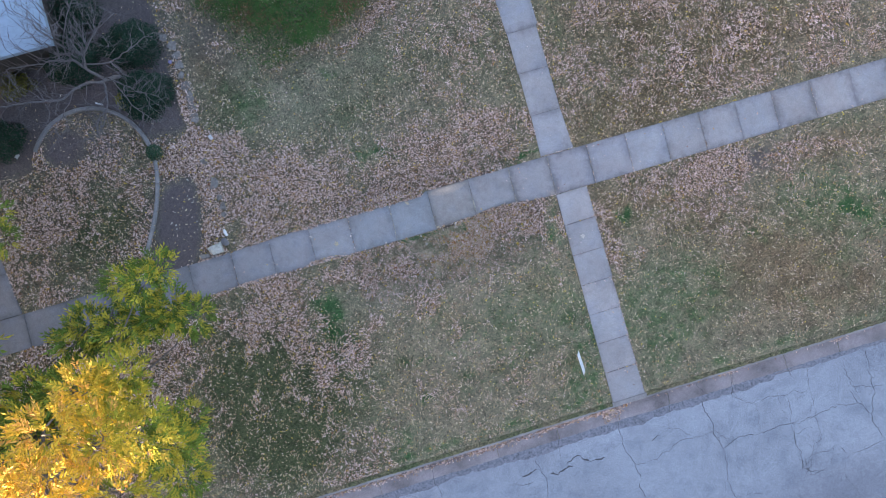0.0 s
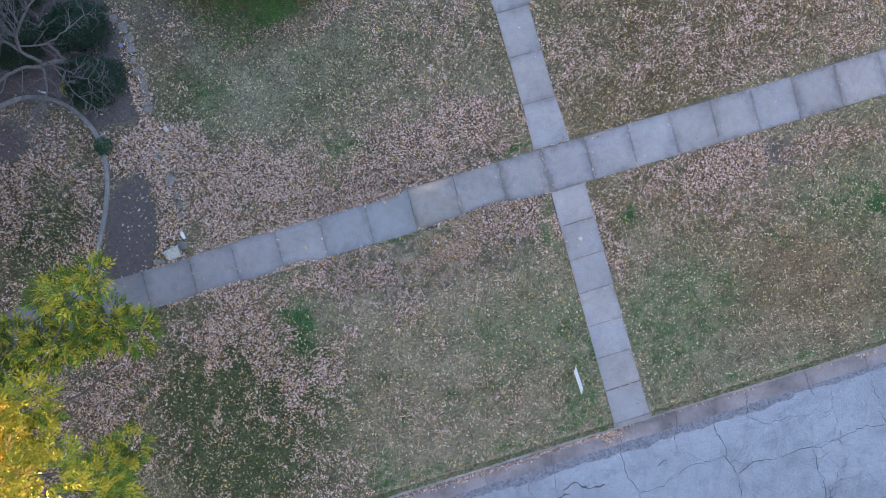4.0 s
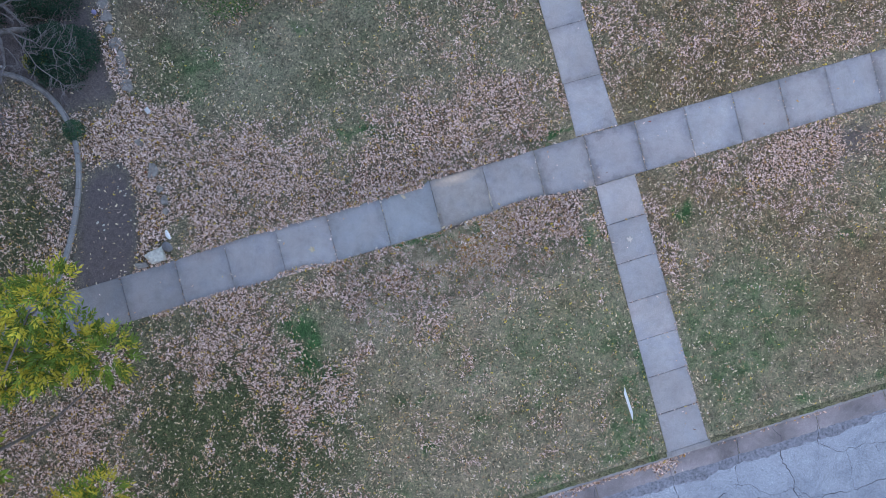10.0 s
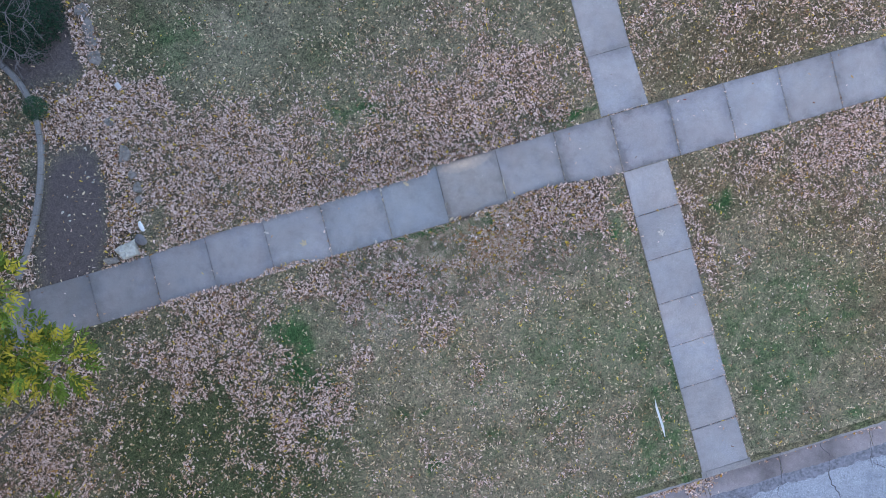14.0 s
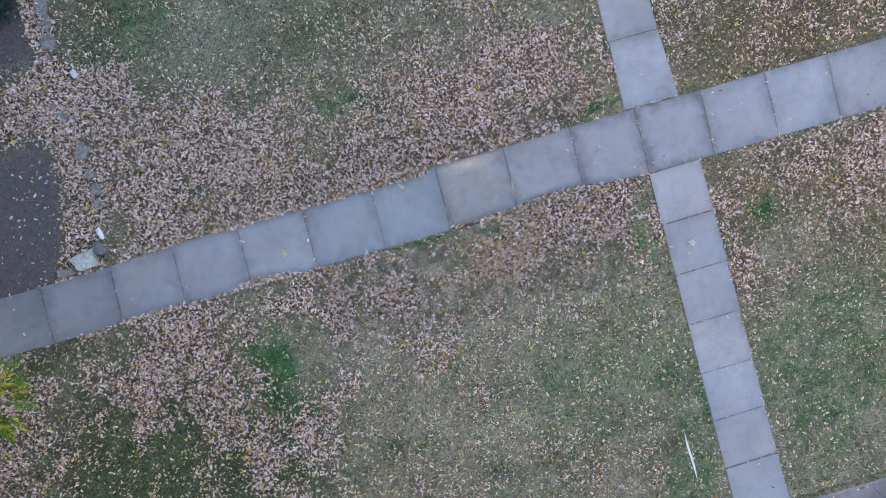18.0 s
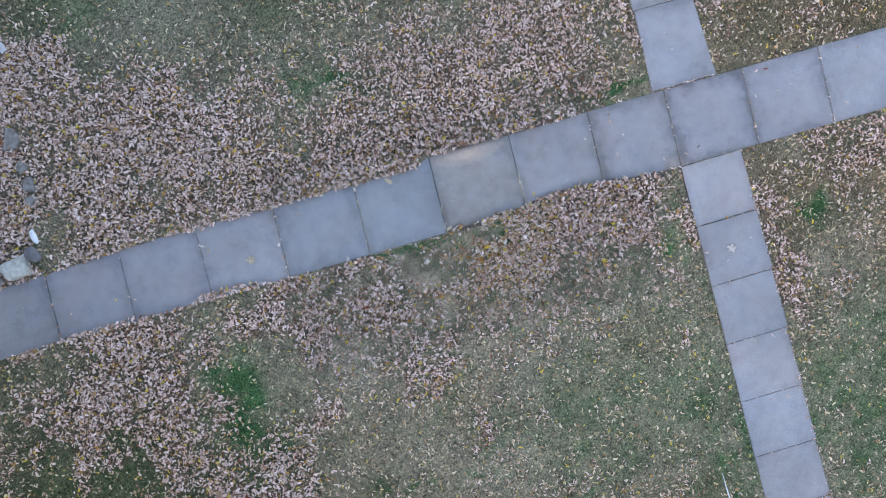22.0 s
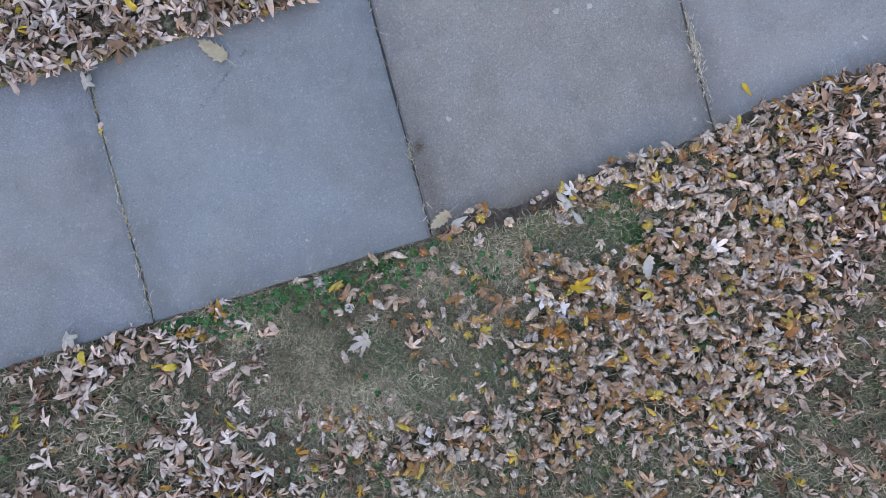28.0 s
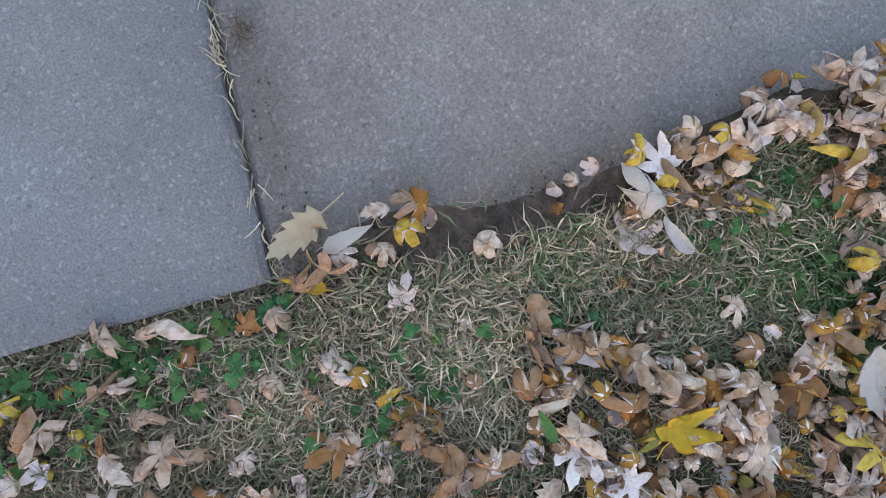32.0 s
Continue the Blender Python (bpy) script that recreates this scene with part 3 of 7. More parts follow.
M_BLADE = tinted("grass_blade", 0.7)
M_TURF_BLADE = tinted("grass_tuft", 0.75, 0.18)
M_CROWN = tinted("tree_leaf", 0.55, 0.25)

LEAF_STOPS = [(0.0, (0.647, 0.474, 0.401)), (0.17, (0.42, 0.275, 0.203)), (0.30, (0.816, 0.657, 0.605)), (0.44, (0.257, 0.153, 0.104)), (0.53, (0.583, 0.422, 0.349)),
              (0.69, (0.162, 0.095, 0.065)), (0.75, (0.721, 0.562, 0.499)), (0.89, (0.45, 0.288, 0.186)), (0.935, (0.46, 0.245, 0.06)), (0.97, (0.636, 0.456, 0.076)), (0.995, (0.252, 0.081, 0.037))]
# the upper face, browned and yellow; the back, faded to a pale pinkish grey
LEAF_FACE = [(0.0, (0.52, 0.382, 0.285)), (0.14, (0.36, 0.216, 0.129)), (0.27, (0.66, 0.529, 0.432)), (0.42, (0.44, 0.255, 0.064)), (0.52, (0.6, 0.412, 0.078)), (0.60, (0.4, 0.26, 0.17)), (0.74, (0.66, 0.539, 0.451)), (0.88, (0.38, 0.157, 0.041)),
             (0.93, (0.22, 0.122, 0.064)), (0.985, (0.2, 0.235, 0.064))]
LEAF_BACK = [(0.0, (0.742, 0.617, 0.584)), (0.20, (0.572, 0.438, 0.38)), (0.33, (0.882, 0.797, 0.782)), (0.52, (0.678, 0.553, 0.519)), (0.68, (0.424, 0.285, 0.214)), (0.78, (0.658, 0.527, 0.407)), (0.87, (0.466, 0.264, 0.092)), (0.95, (0.594, 0.412, 0.097))]


def leaf_material(name, source, stops, back=None):
    m, nt, b = material(name, 0.9)
    b.inputs["Specular IOR Level"].default_value = 0.15
    if source == "island":
        rnd = nt.nodes.new("ShaderNodeNewGeometry").outputs["Random Per Island"]
    else:
        rnd = nt.nodes.new("ShaderNodeObjectInfo").outputs["Random"]
    r = ramp(nt, rnd, stops)
    r.color_ramp.interpolation = "CONSTANT"
    c = r.outputs["Color"]
    n = noise_node(nt, 35.0, 4, 0.6, coords(nt))
    if back is not None:
        k = ramp(nt, rnd, back)
        k.color_ramp.interpolation = "CONSTANT"
        at = nt.nodes.new("ShaderNodeAttribute")
        at.attribute_name = "tint"
        spot = noise_node(nt, 60.0, 3, 0.6, coords(nt))
        c = mixc(nt, ramp(nt, spot.outputs["Fac"], [(0.46, (0, 0, 0)), (0.64, (0.55, 0.55, 0.55))]).outputs["Color"], c, (0.27, 0.125, 0.038))
        c = mixc(nt, at.outputs["Fac"], c, k.outputs["Color"])
    c = mixc(nt, 0.8, c, ramp(nt, n.outputs["Fac"], [(0.32, (0.62, 0.56, 0.50)), (0.5, (1, 1, 1)), (0.7, (1.15, 1.13, 1.1))]).outputs["Color"], "MULTIPLY")
    if back is not None:
        tc = nt.nodes.new("ShaderNodeTexCoord").outputs["Object"] if source == "object" else coords(nt)
        vein = nd(nt, "ShaderNodeTexVoronoi", Scale=7.0 if source == "object" else 90.0)
        vein.feature = "DISTANCE_TO_EDGE"
        nt.links.new(tc, vein.inputs["Vector"])
        c = mixc(nt, 0.55, c, ramp(nt, vein.outputs["Distance"], [(0.0, (0.72, 0.66, 0.58)), (0.05, (1, 1, 1)), (0.5, (1.04, 1.04, 1.04))]).outputs["Color"], "MULTIPLY")
    nt.links.new(c, b.inputs["Base Color"])
    bump(nt, b, n.outputs["Fac"], 0.25, 0.004)
    return m


M_LITTER = leaf_material("dry_leaf", "island", LEAF_STOPS)
LEAF_OCHRE = [(0.0, (0.594, 0.466, 0.297)), (0.22, (0.42, 0.29, 0.155)), (0.36, (0.721, 0.599, 0.424)), (0.56, (0.3, 0.185, 0.1)), (0.66, (0.636, 0.488, 0.339)), (0.84, (0.4, 0.25, 0.15)), (0.95, (0.636, 0.466, 0.085))]
M_LITTER_OCHRE = leaf_material("dry_leaf_ochre", "island", LEAF_OCHRE)
LEAF_FADED = [(0.0, (0.742, 0.617, 0.595)), (0.22, (0.572, 0.438, 0.387)), (0.36, (0.869, 0.775, 0.776)), (0.54, (0.678, 0.553, 0.529)), (0.72, (0.424, 0.29, 0.229)), (0.87, (0.658, 0.527, 0.415)), (0.965, (0.572, 0.4, 0.109))]
LEAF_TAN = [(0.0, (0.54, 0.414, 0.333)), (0.20, (0.36, 0.228, 0.157)), (0.34, (0.66, 0.545, 0.484)), (0.50, (0.46, 0.282, 0.101)), (0.56, (0.6, 0.434, 0.091)), (0.62, (0.42, 0.287, 0.217)), (0.76, (0.66, 0.555, 0.494)), (0.93, (0.34, 0.162, 0.071))]
M_LITTER_NEAR = leaf_material("dry_leaf_mixed", "island", LEAF_TAN, LEAF_FADED)
M_LEAF = leaf_material("dry_leaf_single", "object", LEAF_FACE, LEAF_BACK)
M_SOIL = plain("soil", (0.082, 0.068, 0.062), 0.95, 0.35, 14)
M_PATCH = plain("dark_asphalt", (0.172, 0.18, 0.212), 0.9, 0.45, 16)
M_CRACK = plain("crack_fill", (0.078, 0.08, 0.09), 0.95, 0.3, 20)
M_BARK = plain("bark", (0.17, 0.145, 0.13), 0.9, 0.35, 25)
M_BARK2 = plain("grey_bark", (0.150, 0.134, 0.138), 0.9, 0.3, 25)
M_STONE = plain("flagstone", (0.225, 0.205, 0.19), 0.9, 0.45, 16)
M_ROCK = plain("pale_rock", (0.46, 0.45, 0.41), 0.85, 0.3, 12)
M_DARKROCK = plain("grey_rock", (0.16, 0.155, 0.165), 0.85, 0.3, 12)
M_PALELEAF = plain("pale_leaf", (0.50, 0.45, 0.41), 0.9, 0.15, 40, 0.0, 0.15)
M_TANLEAF = plain("tan_leaf", (0.46, 0.38, 0.27), 0.9, 0.15, 40, 0.0, 0.15)
M_YELLEAF = plain("yellow_leaf", (0.58, 0.38, 0.05), 0.85, 0.25, 40, 0.0, 0.15)
M_RUSTLEAF = plain("rust_leaf", (0.25, 0.085, 0.06), 0.85, 0.25, 40, 0.0, 0.15)
M_SPOT = plain("dried_spot", (0.42, 0.39, 0.37), 0.9, 0.2, 30)
M_GREENLEAF = plain("green_leaf", (0.07, 0.17, 0.05), 0.7, 0.25, 60, 0.0, 0.2)
M_WHITE = plain("white_sheet", (0.78, 0.79, 0.82), 0.6, 0.05, 5)
M_ROOF = plain("pale_roof", (0.29, 0.375, 0.475), 0.7, 0.10, 9)
M_WALL = plain("house_wall", (0.045, 0.04, 0.038), 0.85, 0.15, 6)
M_FAR = plain("sun_block_belt", (0.05, 0.055, 0.035), 0.95, 0.5, 0.8)
M_GROUND = plain("far_ground", (0.13, 0.12, 0.075), 0.95, 0.3, 0.6)
M_STEEL = plain("steel_wire", (0.35, 0.35, 0.36), 0.45, 0.1, 10, 0.9)
M_PURPLE = plain("purple_glass", (0.27, 0.25, 0.42), 0.15, 0.05, 4, 0.0, 0.6)

# ---------------------------------------------------------------- ground to the horizon, with the street's bed in it
prof = [(-400, -0.10), (-16.45, -0.10), (-16.44, -0.40), (-6.52, -0.40), (-6.50, -0.10), (400, -0.10)]
gv = [(x, y, z) for y, z in prof for x in (-400, 400)]
gt = [q for i in range(len(prof) - 1) for q in ((2 * i, 2 * i + 1, 2 * i + 3), (2 * i, 2 * i + 3, 2 * i + 2))]
link_obj("ground", mesh_np("ground", gv, gt, M_GROUND), kind="structure", label="dull brown-green open ground round the yard", category="ground")


def grid_mesh(name, x0, x1, y0, y1, res, hole=None):
    nx, ny = int(round((x1 - x0) / res)), int(round((y1 - y0) / res))
    X, Y = np.meshgrid(np.linspace(x0, x1, nx + 1), np.linspace(y0, y1, ny + 1), indexing="ij")
    x, y = X.ravel(), Y.ravel()
    z = lawn_z(x, y)
    g, s = green(x, y)[:, None], bare(x, y)[:, None]
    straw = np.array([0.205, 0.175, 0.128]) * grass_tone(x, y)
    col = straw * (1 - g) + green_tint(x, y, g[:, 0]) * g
    col = col * (1 - s) + np.array([0.118, 0.100, 0.103]) * s
    edge = (step(-0.12, -0.02, y) * (1 - step(0.5, 0.6, y)))[:, None] * s
    col = col * (1 - edge) + np.array([0.112, 0.090, 0.077]) * edge
    # brown leaf debris and the shade in its gaps, both put into the turf colour
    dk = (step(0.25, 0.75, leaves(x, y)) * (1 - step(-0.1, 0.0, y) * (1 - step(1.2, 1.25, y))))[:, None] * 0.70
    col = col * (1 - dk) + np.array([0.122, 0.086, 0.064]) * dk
    i, j = np.meshgrid(np.arange(nx), np.arange(ny), indexing="ij")
    a = (i * (ny + 1) + j).ravel()
    keep = np.ones(len(a), bool)
    if hole is not None:
        cx, cy = x[a] + res / 2, y[a] + res / 2
        for hx0, hx1, hy0, hy1 in hole:
            keep &= ~((cx > hx0) & (cx < hx1) & (cy > hy0) & (cy < hy1))
    a = a[keep]
    b, c, d = a + ny + 1, a + ny + 2, a + 1
    tris = np.concatenate([np.stack([a, b, c], 1), np.stack([a, c, d], 1)])
    return mesh_np(name, np.stack([x, y, z], 1), tris, M_TURF, True, np.concatenate([col, 1 - 0.6 * s], 1))


NEAR = (-3.0, 3.6, -2.1, 0.3)
NEAR2 = (-3.0, 3.6, 0.9, 1.8)
MIDDLE = (-10.2, 13.8, -6.45, 8.25)
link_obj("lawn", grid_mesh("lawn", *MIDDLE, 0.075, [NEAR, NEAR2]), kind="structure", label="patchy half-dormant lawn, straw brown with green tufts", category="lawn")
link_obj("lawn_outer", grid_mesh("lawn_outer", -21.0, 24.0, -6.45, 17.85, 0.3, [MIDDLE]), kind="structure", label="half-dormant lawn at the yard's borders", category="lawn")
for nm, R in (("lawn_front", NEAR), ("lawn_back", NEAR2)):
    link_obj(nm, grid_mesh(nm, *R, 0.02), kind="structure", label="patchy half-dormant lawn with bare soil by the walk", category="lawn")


# ---------------------------------------------------------------- walks
def slab_mesh(name, corners, thick=0.10, bev=0.007, jitter=0.0016, seed=0):
    """A concrete slab with worn edges: corners anticlockwise, top at z = 0."""
    rg = random.Random(seed)
    outer, inner = [], []
    cx = sum(c[0] for c in corners) / 4
    cy = sum(c[1] for c in corners) / 4
    for k in range(4):
        (ax, ay), (bx, by) = corners[k], corners[(k + 1) % 4]
        L = math.hypot(bx - ax, by - ay)
        nx, ny = (by - ay) / L, -(bx - ax) / L
        for q in range(12):
            s = q / 12
            j = rg.gauss(0, jitter) * (0.3 if q == 0 else 1.0)
            chip = rg.random() < 0.06
            px, py = ax + (bx - ax) * s + nx * j, ay + (by - ay) * s + ny * j
            outer.append((px, py))
            w = bev * (2.2 if chip else rg.uniform(0.7, 1.3))
            dx, dy = px - cx, py - cy
            inner.append((px - nx * w - (dx / abs(dx) * 0.004 if abs(dx) > 1e-6 else 0), py - ny * w))
    n = len(outer)
    V = [(x, y, 0.0) for x, y in inner] + [(x, y, -bev * 0.8) for x, y in outer] + [(x, y, -thick) for x, y in outer] + [(cx, cy, 0.0)]
    T = []
    for i in range(n):
        j = (i + 1) % n
        T += [(3 * n, i, j), (i, n + i, n + j), (i, n + j, j), (n + i, 2 * n + i, 2 * n + j), (n + i, 2 * n + j, n + j)]
    return mesh_np(name, V, T, M_SLAB)


hue = random.Random(77)


def slab(parent, corners, z=0.0, tilt=(0, 0), seed=0, label="", tint=None):
    cx, cy = sum(c[0] for c in corners) / 4, sum(c[1] for c in corners) / 4
    me = slab_mesh("slab", [(x - cx, y - cy) for x, y in corners], seed=seed)
    ob = link_obj("slab", me, parent=parent, label=label)
    ob.location, ob.rotation_euler = (cx, cy, z), (radians(tilt[0]), radians(tilt[1]), 0)
    v = hue.uniform(0.97, 1.10)
    w = hue.uniform(-0.02, 0.02)
    ob.color = tint or (v * (1 + w), v, v * (1 - w), hue.uniform(0.9, 1.7))
    return ob


walk_main = thing("pavement_main", "weathered blue-grey concrete walk of square slabs", "walkway", kind="structure")
walk_south = thing("pavement_street", "narrow concrete walk of square slabs down to the kerb", "walkway", kind="structure")
walk_north = thing("pavement_house", "narrow concrete walk of slabs up to the house", "walkway", kind="structure")
walk_west = thing("pavement_west", "narrow concrete walk beside the garden bed", "walkway", kind="structure")
SKEW, GAP = 0.037, 0.004


JOINTS = {-7: -8.5, -6: -7.28, -5: -6.02, -4: -4.87, -3: -3.67, -2: -2.47, -1: -1.205, 0: 0.0, 1: 1.262, 2: 2.51, 3: 3.73, 4: 4.975, 5: 6.19, 6: 7.376, 7: 8.54, 8: 9.706, 9: 10.87, 10: 12.14, 11: 13.41}


def joint_x(k):
    """Where the main walk's joint k meets the street-side edge."""
    return JOINTS[k] if k in JOINTS else (-8.5 + 1.215 * (k + 7) if k < 0 else 13.41 + 1.22 * (k - 11))


JX = {k: joint_x(k) for k in range(-12, 16)}
rs = random.Random(3)
for k in range(-12, 15):
    xa, xb = JX[k] + GAP, JX[k + 1] - GAP
    zz = {0: -0.013, -1: 0.0, 1: -0.010}.get(k, rs.uniform(-0.008, 0.003))
    # from slab -4 westward the falling tints put tree and house shade into the colour
    slab(walk_main, [(xa, 0.0), (xb, 0.0), (xb + SKEW * WALK_W, float(walk_hi(xb))), (xa + SKEW * WALK_W, float(walk_hi(xa)))], zz, (rs.uniform(-0.15, 0.15), rs.uniform(-0.15, 0.15)) if k not in (-1, 0) else (0, 0), k + 50, tint={-1: (0.81, 0.885, 0.92, 1), 0: (0.905, 0.885, 0.835, 1), -2: (0.845, 0.895, 0.925, 1), -4: (0.93, 0.93, 0.95, 1), -5: (0.88, 0.88, 0.90, 1), -6: (0.82, 0.82, 0.84, 1), 3: (0.95, 0.95, 0.97, 2.0), 2: (0.95, 0.94, 0.935, 1.6), 4: (0.99, 0.98, 0.99, 1.3), 1: (0.925, 0.92, 0.91, 0.9)}.get(k, (0.76, 0.76, 0.77, 1) if k < -6 else None))
ys = [-0.012, -0.965, -1.908, -2.836, -3.76, -4.65, -5.55, -6.46]
for i in range(7):
    a, b = ys[i] - GAP, ys[i + 1] + GAP
    lx, rx = (lambda y: 3.725 + 0.018 * y), (lambda y: 4.68 + 0.013 * y)
    slab(walk_south, [(lx(b), b), (rx(b) + 0.02, b + 0.012), (rx(a), a + 0.012), (lx(a), a)], rs.uniform(-0.01, 0.004), (rs.uniform(-0.2, 0.2), rs.uniform(-0.2, 0.2)), i + 90)
yn = [1.205, 2.46, 3.76, 5.01, 6.25, 7.5, 8.75, 10.0]
for i in range(7):
    a, b = yn[i] + GAP, yn[i + 1] - GAP
    w = 0.06 if i >= 3 else 0.0
    slab(walk_north, [(3.60 + 0.04 * (i > 0), a), (4.62 - 0.05 * (i > 0) + w, a), (4.57 + w, b), (3.66 - w, b)], rs.uniform(-0.01, 0.004), (rs.uniform(-0.2, 0.2), rs.uniform(-0.2, 0.2)), i + 120)
# the 0.80 tint puts the same tree shade into these slabs
for i in range(6):
    a, b = 1.005 + 1.24 * i + GAP, 1.005 + 1.24 * (i + 1) - GAP
    slab(walk_west, [(-13.2 - 0.07 * (a - 1), a), (-12.16 - 0.07 * (a - 1), a), (-12.16 - 0.07 * (b - 1), b), (-13.2 - 0.07 * (b - 1), b)], rs.uniform(-0.01, 0.004), seed=i + 140, tint=(0.80, 0.80, 0.81, 1))

# dirt under and between the slabs
jt = []
for (x0, x1, y0, y1) in ((-15, -4.0, 0.02, 0.98), (-4.0, 18, 0.02, WALK_W - 0.02), (3.70, 4.60, -6.45, 0.03), (3.66, 4.55, 1.17, 10), (-13.5, -12.3, 0.98, 8.4)):
    jt.append((x0, x1, y0, y1))
jv, jf = [], []
for x0, x1, y0, y1 in jt:
    o = len(jv)
    jv += [(x0, y0, -0.019), (x1, y0, -0.019), (x1, y1, -0.019), (x0, y1, -0.019)]
    jf += [(o, o + 1, o + 2), (o, o + 2, o + 3)]
link_obj("joint_soil", mesh_np("joint_soil", jv, jf, M_SOIL), kind="structure", label="dark soil packed in the joints of the walk", category="soil")

# ---------------------------------------------------------------- kerb, gutter, road
random.seed(1)
street = thing("kerb", "worn concrete kerb with its gutter along the street", "kerb", kind="structure")
GJ = [-22.0, -17.0, -13.0, -9.5, -6.8, -3.76, -0.12, 1.78, 3.68, 5.31, 7.34, 9.09, 10.82, 12.8, 14.8, 17.0, 22.0, 30.0]


def kerb_piece(x0, x1):
    bm = bmesh.new()
    sec = [(-6.46, -0.3), (-6.46, -0.028), (-6.475, -0.020), (-6.585, -0.026), (-6.615, -0.040), (-6.635, -0.135), (-6.645, -0.3)]
    n = max(2, int((x1 - x0) / 0.35))
    rings = []
    for i in range(n + 1):
        x = x0 + 0.004 + (x1 - x0 - 0.008) * i / n
        rings.append([bm.verts.new((x, y + random.gauss(0, 0.004) * (0 < k < 6), z + random.gauss(0, 0.002) * (0 < k < 5))) for k, (y, z) in enumerate(sec)])
    for r, s in zip(rings, rings[1:]):
        for k in range(len(sec) - 1):
            bm.faces.new((r[k], r[k + 1], s[k + 1], s[k]))
    bm.faces.new(rings[0])
    bm.faces.new(rings[-1][::-1])
    bmesh.ops.recalc_face_normals(bm, faces=bm.faces)
    return bm


def gutter_piece(x0, x1, rg):
    bm = bmesh.new()
    n = max(3, int((x1 - x0) / 0.25))
    rings = []
    for i in range(n + 1):
        x = x0 + 0.006 + (x1 - x0 - 0.012) * i / n
        sec = [(-6.632, -0.3), (-6.632, -0.142), (-6.80, -0.150), (-7.02, -0.148), (-7.13 + 0.02 * math.sin(x * 1.3) + rg.gauss(0, 0.01), -0.147), (-7.15, -0.3)]
        rings.append([bm.verts.new((x, y, z)) for y, z in sec])
    for r, s in zip(rings, rings[1:]):
        for k in range(len(r) - 1):
            bm.faces.new((r[k], r[k + 1], s[k + 1], s[k]))
    bmesh.ops.recalc_face_normals(bm, faces=bm.faces)
    return bm


rg = random.Random(11)
for a, b in zip(GJ, GJ[1:]):
    part("kerb_stone", kerb_piece(a, b), M_KERB, street)
    part("gutter_slab", gutter_piece(a, b, rg), M_GUTTER, street)
link_obj("road", mesh_np("road", [(-400, -16.4, -0.165), (400, -16.4, -0.165), (400, -7.16, -0.152), (-400, -7.16, -0.152)], [(0, 1, 2), (0, 2, 3)], M_ROAD), kind="structure",
         label="old pale grey asphalt street, cracked and patched", category="road")


def strip(points, widths, z):
    """A flat ribbon along a line of points."""
    V, T = [], []
    for i, (x, y) in enumerate(points):
        a, b = points[max(0, i - 1)], points[min(len(points) - 1, i + 1)]
        dx, dy = b[0] - a[0], b[1] - a[1]
        L = math.hypot(dx, dy) or 1
        w = widths[i] / 2
        V += [(x - dy / L * w, y + dx / L * w, z), (x + dy / L * w, y - dx / L * w, z)]
        if i:
            o = 2 * i
            T += [(o - 2, o - 1, o + 1), (o - 2, o + 1, o)]
    return V, T


def wander(rg, a, b, step_len=0.10, rough=0.25, bow=0.3):
    """A crooked line from a to b."""
    L = math.hypot(b[0] - a[0], b[1] - a[1])
    n = max(3, int(L / step_len))
    ux, uy = (b[0] - a[0]) / L, (b[1] - a[1]) / L
    off, pts = 0.0, []
    ph, amp = rg.uniform(0, 6.3), bow * L * 0.12
    for i in range(n + 1):
        s = i / n
        off = 0.8 * off + rg.gauss(0, rough * step_len)
        o = (off + amp * math.sin(ph + 5 * s)) * math.sin(math.pi * s) ** 0.5
        pts.append((a[0] + ux * L * s - uy * o, a[1] + uy * L * s + ux * o))
    return pts


rg = random.Random(21)
CV, CT = [], []


def crack(a, b, w=0.02, step_len=0.09, rough=0.30):
    p = wander(rg, a, b, step_len, rough)
    ws = [0.62 * w * rg.uniform(0.3, 1.3) * (0.3 if i in (0, len(p) - 1) else 1) for i in range(len(p))]
    V, T = strip(p, ws, 0)
    o = len(CV)
    CV.extend((x, y, -0.1435 if y > -7.2 else -0.1478 if y > -7.45 else -0.152 - 0.0014 * (-7.16 - y) + 0.002) for x, y, _ in V)
    CT.extend((i + o, j + o, k + o) for i, j, k in T)
    return p


nodes = []
# cracks, each from one end to the other
BROAD = ((3.57, -7.3, 3.74, -8.53), (3.74, -8.53, 3.8, -9.56), (6.31, -7.24, 6.33, -8.23), (6.33, -8.23, 6.47, -8.79), (6.47, -8.79, 6.47, -10.39), (6.51, -8.8, 7.76, -8.72), (7.76, -8.72, 8.73, -8.71), (8.73, -8.71, 10.9, -8.73),
         (8.71, -8.79, 8.72, -10.09), (10.77, -8.3, 11.22, -9.17), (11.22, -9.17, 11.43, -10.06), (11.61, -7.25, 11.54, -8.53), (11.54, -8.53, 11.2, -9.21), (0.93, -7.38, 0.93, -8.67), (3.8, -9.56, 4.1, -12.5), (6.47, -10.39, 6.9, -13.0))
